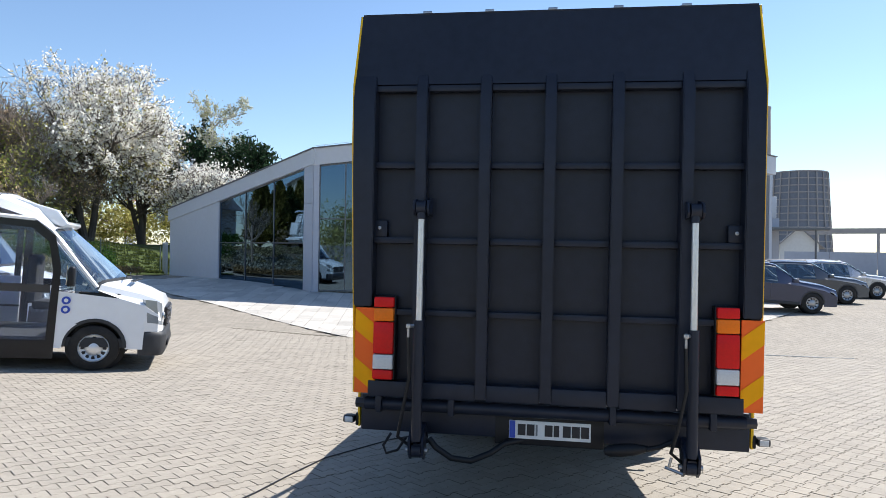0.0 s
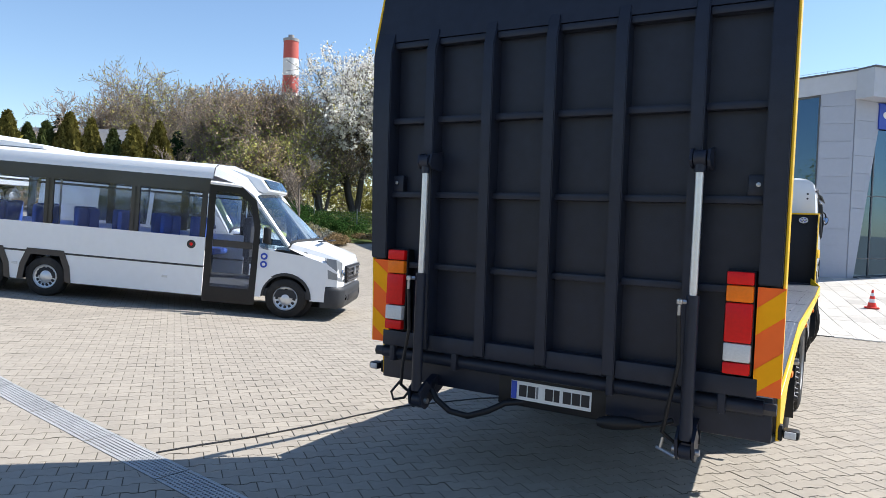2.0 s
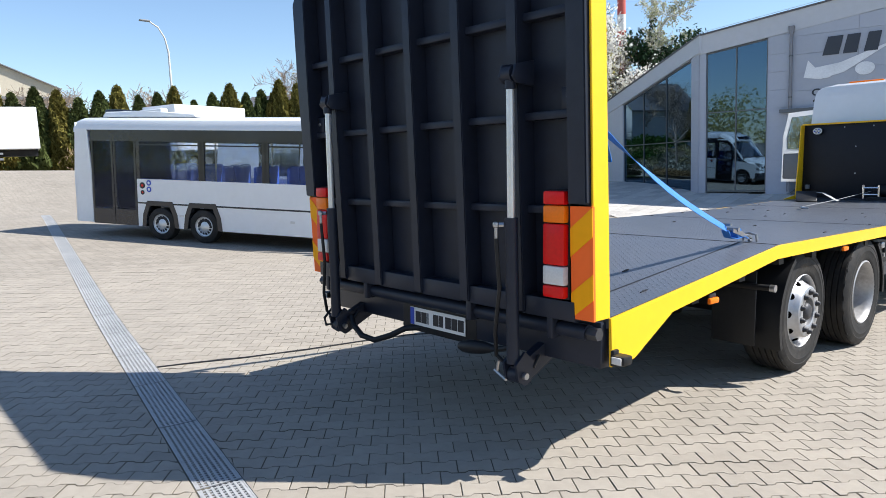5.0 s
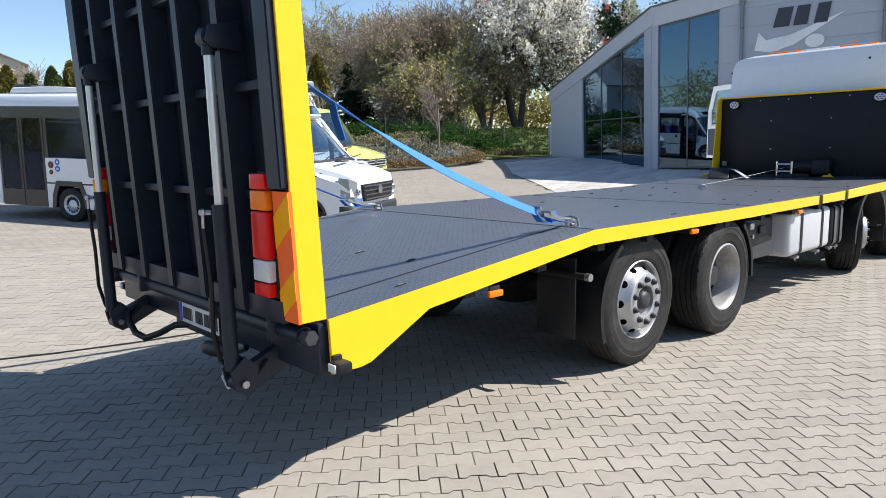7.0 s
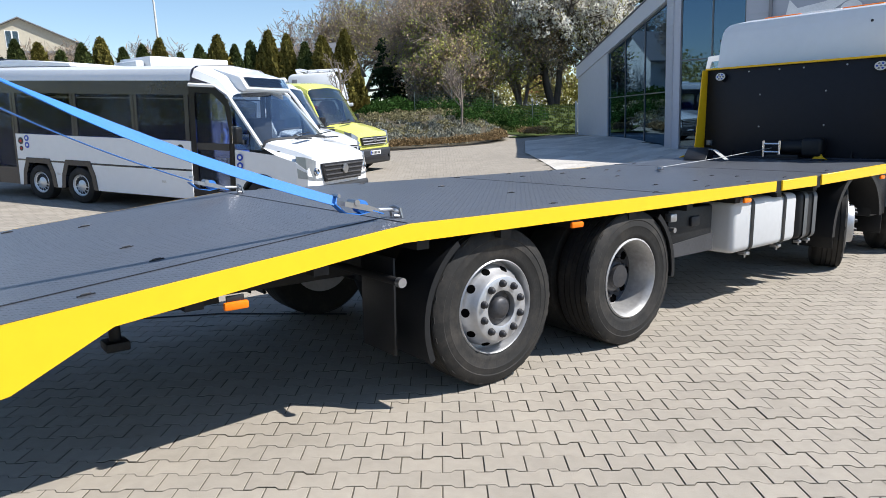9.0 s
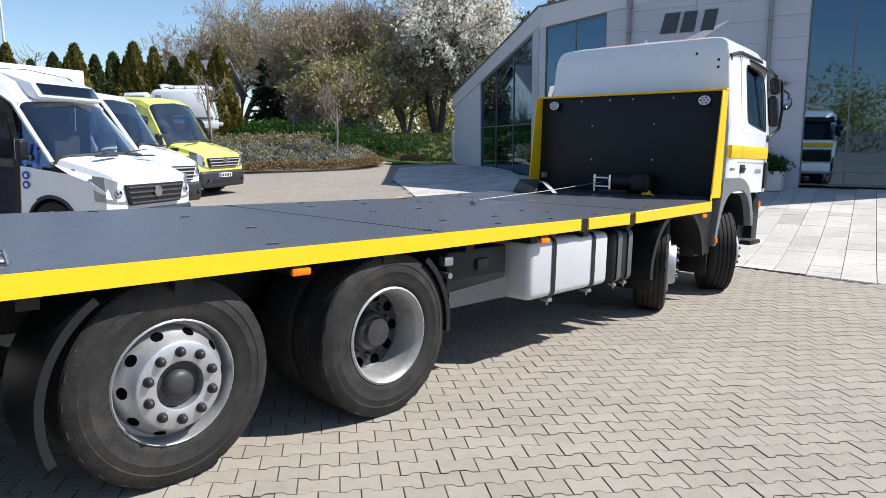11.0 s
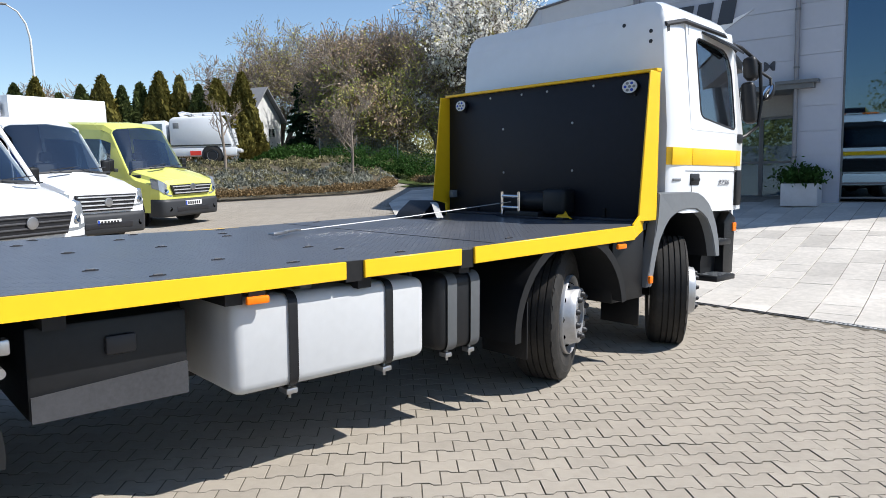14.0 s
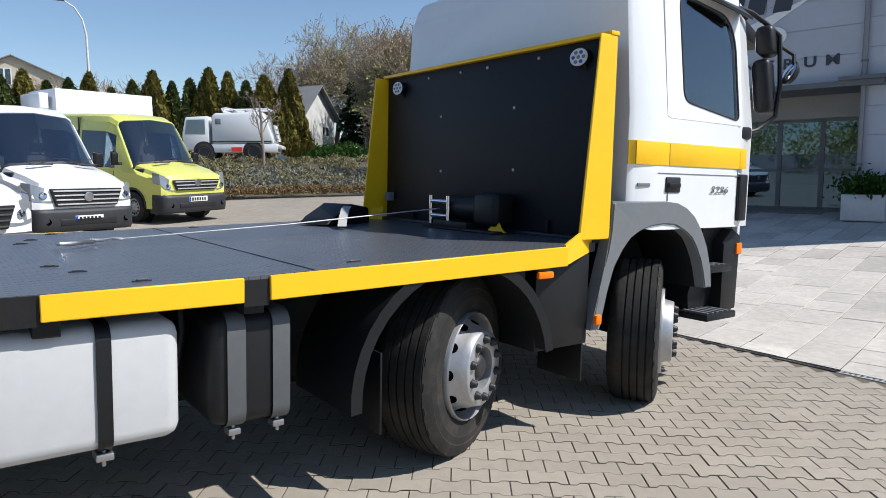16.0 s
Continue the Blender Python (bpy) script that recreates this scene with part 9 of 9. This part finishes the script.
# tangled wood behind the cherries; unseen trees behind the yard added to darken reflections
clumps("far_thicket", [(-47 + 23 * f + rngl.normal() * 1.2, 47 + 12 * f + rngl.normal() * 1.5) for f in np.linspace(0, 1, 90)], 200, 2.1, 0.15, L_OLIVE, "olive brown thicket behind the flowering cherries", 215, lambda x, y: h(x, y) + rngl.uniform(-0.3, 2.6), 0.2, 1.1, 1.4)
clumps("road_trees", [(-70 + 140 * f + rngl.normal() * 1.5, -33 - 3 * math.sin(9 * f) + rngl.normal() * 1.5) for f in np.linspace(0, 1, 70)], 800, 3.2, 0.15, L_OLIVE, "unseen belt of budding trees behind the yard, added for reflections", 216, lambda x, y: rngl.uniform(0.0, 3.6), 0.2, 1.1, 1.5)
# unseen wall, added so that glass and paint mirror something dark
bw = Wall(Vector((70, -28, 0)), Vector((-70, -28, 0)))
tagged(part("wall_south", bw.slab(B(), [(0, -1), (bw.len, -1), (bw.len, 2.2), (0, 2.2)], -0.25, 0.0), M_CONC, smooth=0), "unseen plain grey wall added behind the yard for reflections", "wall", kind="structure")

# ---- drains, cable, paving pieces ----
M_GALV = mat("galvanised_steel", (0.40, 0.40, 0.395), 0.6, metal=0.15, vary=0.2, scale=10, dirt=0.3, dirtcol=(0.22, 0.21, 0.20))
dr = thing("drain_channel", Matrix.Identity(4), "galvanised grating over a drain channel across the yard", "drain", kind="structure")
dirx = Vector((1, -0.162, 0)).normalized()
diry = Vector((-dirx.y, dirx.x, 0))
bm = B()
for j in range(8):
    q = -0.098 + j * 0.028
    box(bm, 0.0, 0.995, q - 0.0065, q + 0.0065, -0.02, 0.0)
for j in range(34):
    box(bm, 0.008 + j * 0.0295, 0.018 + j * 0.0295, -0.104, 0.104, -0.014, -0.001)
for q in (-0.113, 0.105):
    box(bm, 0.0, 0.995, q, q + 0.008, -0.02, 0.001)
gr0 = part("grate", bm, M_GALV, dr, smooth=0)
first_grate = True
for k in range(-19, 9):
    x = float(k)
    y = drain_y(x)
    x2, y2 = x + dirx.x, y + dirx.y
    ang = math.degrees(math.atan2(dirx.y, dirx.x))
    tilt = math.degrees(math.asin(max(-1, min(1, (h(x2, y2) - h(x, y))))))
    m = pose(x, y, h(x, y) + 0.003, 0, 0, ang) @ pose(0, 0, 0, 0, -tilt, 0)
    if first_grate:
        g_, first_grate = gr0, False
    else:
        g_ = new("grate", gr0.data); g_.parent = dr
    g_.matrix_basis = m
# black sheet right under the bars stands in for the shaded channel depth
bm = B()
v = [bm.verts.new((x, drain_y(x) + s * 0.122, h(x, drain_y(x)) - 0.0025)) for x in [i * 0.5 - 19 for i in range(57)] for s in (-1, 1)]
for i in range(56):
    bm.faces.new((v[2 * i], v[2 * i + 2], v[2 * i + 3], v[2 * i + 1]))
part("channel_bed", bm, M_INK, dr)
sd = thing("slot_drain", Matrix.Identity(4), "narrow slotted drain along the edge of the slabs", "drain", kind="structure")
for k in range(22):
    x = -4.6 + k * 0.5
    bm = B(); box(bm, x, x + 0.495, 11.375, 11.46, h(x, 11.4) - 0.03, h(x, 11.4) - 0.006); sl = part("slot_rail", bm, M_INK, sd, smooth=0)
    bm = B()
    for q in (11.378, 11.445):
        box(bm, x, x + 0.495, q, q + 0.012, h(x, 11.4) - 0.02, h(x, 11.4) + 0.002)
    for j in range(12):
        box(bm, x + 0.01 + j * 0.041, x + 0.026 + j * 0.041, 11.39, 11.445, h(x, 11.4) - 0.02, h(x, 11.4) + 0.0)
    part("slot_grate", bm, M_GALV if x > 1.2 else M_HUB, sl, smooth=0)
cb_ = thing("ground_cable", Matrix.Identity(4), "thin black cable lying across the paving", "cable")
bm = B(); tube(bm, [(x, y, h(x, y) + 0.008) for x, y in ((-2.42, -0.78), (-2.34, -0.5), (-2.2, -0.1), (-2.08, 0.4), (-2.0, 0.9), (-1.9, 1.4), (-1.5, 2.2), (-0.8, 3.0))], 0.006, 6); part("cable_sheath", bm, M_INK, cb_)

# interlocking blocks: bone-shaped, in staggered rows
rngp = np.random.default_rng(500)
cr, sr = math.cos(radians(ROW)), math.sin(radians(ROW))
A_ = 0.0105
hl, q1, q2 = LONG / 2 - 0.0030, LONG / 4 + 0.009, LONG / 4 - 0.009
we, wm = PITCH / 2 + A_ - 0.0034, PITCH / 2 - A_ - 0.0034
shape = [(-hl, -we), (-q1, -we), (-q2, -wm), (q2, -wm), (q1, -we), (hl, -we), (hl, we), (q1, we), (q2, wm), (-q2, wm), (-q1, we), (-hl, we)]
inset = [(x - math.copysign(0.0016, x), y - math.copysign(0.0016, y)) for x, y in shape]
NP = 12
pf = [tuple(range(NP))] + [(i, (i + 1) % NP, NP + (i + 1) % NP, NP + i) for i in range(NP)]
bverts, bfaces, singles = [], [], []
CUT = 0.123  # blocks are sawn off along the drain
umin, umax = -16, 20
for j in range(int(-14 / PITCH), int(14 / PITCH)):
    vv_ = j * PITCH
    off = LONG / 2 if j % 2 else 0.0
    for i in range(int(umin / LONG), int(umax / LONG)):
        uu = i * LONG + off
        x, y = uu * cr - vv_ * sr, uu * sr + vv_ * cr
        if not (PX0 < x < PX1 and PY0 < y < PY1) or not in_pavers(x, y):
            continue
        if 1.45 < x < 3.3 and 5.6 < y < 9.4:
            singles.append((x, y))
            continue
        side = 1 if y > drain_y(x) else -1
        if all(side * (y + a * sr + b * cr - drain_y(x + a * cr - b * sr)) < CUT for a, b in shape):
            continue
        z = h(x, y) + rngp.normal() * 0.0011
        gx, gy = h(x + 0.1, y) - h(x, y), h(x, y + 0.1) - h(x, y)
        base = len(bverts)
        for (a, b), dz in [(p, 0.0) for p in inset] + [(p, -0.002) for p in shape]:
            px, py = a * cr - b * sr, a * sr + b * cr
            if side * (y + py - drain_y(x + px)) < CUT:
                py = drain_y(x + px) + side * CUT - y
            bverts.append((x + px, y + py, z + dz + 10 * (gx * px + gy * py)))
        bfaces.extend([tuple(base + k for k in f) for f in pf])
far = pymesh("pavers_joined", bverts, bfaces, M_PAVERS)
far.parent = ground
far["kind"] = "stuff"
me = bpy.data.meshes.new("paver")
gx, gy = h(2.4, 7.6) - h(2.3, 7.6), h(2.3, 7.7) - h(2.3, 7.6)
pv = []
for (a, b), dz in [(p, 0.0) for p in inset] + [(p, -0.002) for p in shape]:
    px, py = a * cr - b * sr, a * sr + b * cr
    pv.append((px, py, dz + 10 * (gx * px + gy * py)))
me.from_pydata(pv, [], pf); me.materials.append(M_PAVER)
for x, y in singles:
    o = new("paver", me); o.parent = ground
    o.matrix_basis = Matrix.Translation((x, y, h(x, y) + rngp.normal() * 0.0011))

# granite slabs in strips square to the house front
a0 = math.atan2(W2.dir.y, W2.dir.x)
ca, sa = math.cos(a0), math.sin(a0)
SW = 0.405
SAW = [((-17.3, 21.6), (-12.5, 16.8)), ((-12.5, 16.8), (-4.7, 11.47)), ((-4.7, 11.47), (2.3, 11.47)), ((2.3, 11.42), (9.8, 23.0))]  # edges along which the slabs are sawn
sv, sf, count = [], [], 0
slab_meshes = {}
for j in range(-55, 60):
    u0 = j * SW
    v0 = 8.0 + rngp.random() * 0.6
    while v0 < 36:
        ln = float(rngp.choice([0.45, 0.6, 0.75, 0.9, 1.05]))
        uc, vc = u0 + SW / 2, v0 + ln / 2
        x, y = uc * ca - vc * sa, uc * sa + vc * ca
        v0 += ln
        hw, hv = SW / 2 - 0.004, ln / 2 - 0.004
        corners = [(-hw, -hv), (hw, -hv), (hw, hv), (-hw, hv)]
        poly = [(x + a * ca - b * sa, y + a * sa + b * ca) for a, b in corners]
        whole = True
        for (ex, ey), (fx_, fy_) in SAW:
            side_ = [(fx_ - ex) * (qy - ey) - (fy_ - ey) * (qx - ex) for qx, qy in poly]
            if min(side_, default=0) >= 0:
                continue
            whole, cutp = False, []
            for k in range(len(poly)):
                (ax_, ay_), (bx_, by_), sa_, sb__ = poly[k - 1], poly[k], side_[k - 1], side_[k]
                if (sa_ < 0) != (sb__ < 0):
                    f = sa_ / (sa_ - sb__)
                    cutp.append((ax_ + (bx_ - ax_) * f, ay_ + (by_ - ay_) * f))
                if sb__ >= 0:
                    cutp.append((bx_, by_))
            poly = cutp
        if len(poly) < 3:
            continue
        mx_, my_ = sum(q[0] for q in poly) / len(poly), sum(q[1] for q in poly) / len(poly)
        if not in_slabs(mx_, my_):
            continue
        near = whole and y < 15.9 and -2.6 < x < 5.2 and count < 300
        gx, gy = 10 * (h(x + 0.1, y) - h(x, y)), 10 * (h(x, y + 0.1) - h(x, y))
        if near:
            count += 1
            key = ln
            if key not in slab_meshes:
                ms = bpy.data.meshes.new("slab")
                tv = []
                for (a, b), dz in [((a - math.copysign(0.004, a), b - math.copysign(0.004, b)), 0.0) for a, b in corners] + [(p, -0.004) for p in corners] + [(p, -0.016) for p in corners]:
                    tv.append((a, b, dz))
                ms.from_pydata(tv, [], [(0, 1, 2, 3)] + [(i, (i + 1) % 4, 4 + (i + 1) % 4, 4 + i) for i in range(4)] + [(4 + i, 4 + (i + 1) % 4, 8 + (i + 1) % 4, 8 + i) for i in range(4)])
                ms.materials.append(M_SLAB); slab_meshes[key] = ms
            o = new("slab", slab_meshes[key]); o.parent = ground
            nrm = Vector((-gx, -gy, 1)).normalized()
            rot = Vector((0, 0, 1)).rotation_difference(nrm).to_matrix().to_4x4()
            o.matrix_basis = Matrix.Translation((x, y, h(x, y) + rngp.normal() * 0.0012)) @ rot @ pose(0, 0, 0, 0, 0, math.degrees(a0))
        else:
            base, n = len(sv), len(poly)
            z = h(x, y) + rngp.normal() * 0.0012
            for dz, k in ((0.0, 0.992), (-0.004, 1.0)):
                sv += [(mx_ + (qx - mx_) * k, my_ + (qy - my_) * k, z + dz + gx * (qx - x) + gy * (qy - y)) for qx, qy in poly]
            sf += [tuple(base + i for i in range(n))] + [(base + i, base + (i + 1) % n, base + n + (i + 1) % n, base + n + i) for i in range(n)]
fs = pymesh("slabs_joined", sv, sf, M_SLABS)
fs.parent = ground
fs["kind"] = "stuff"
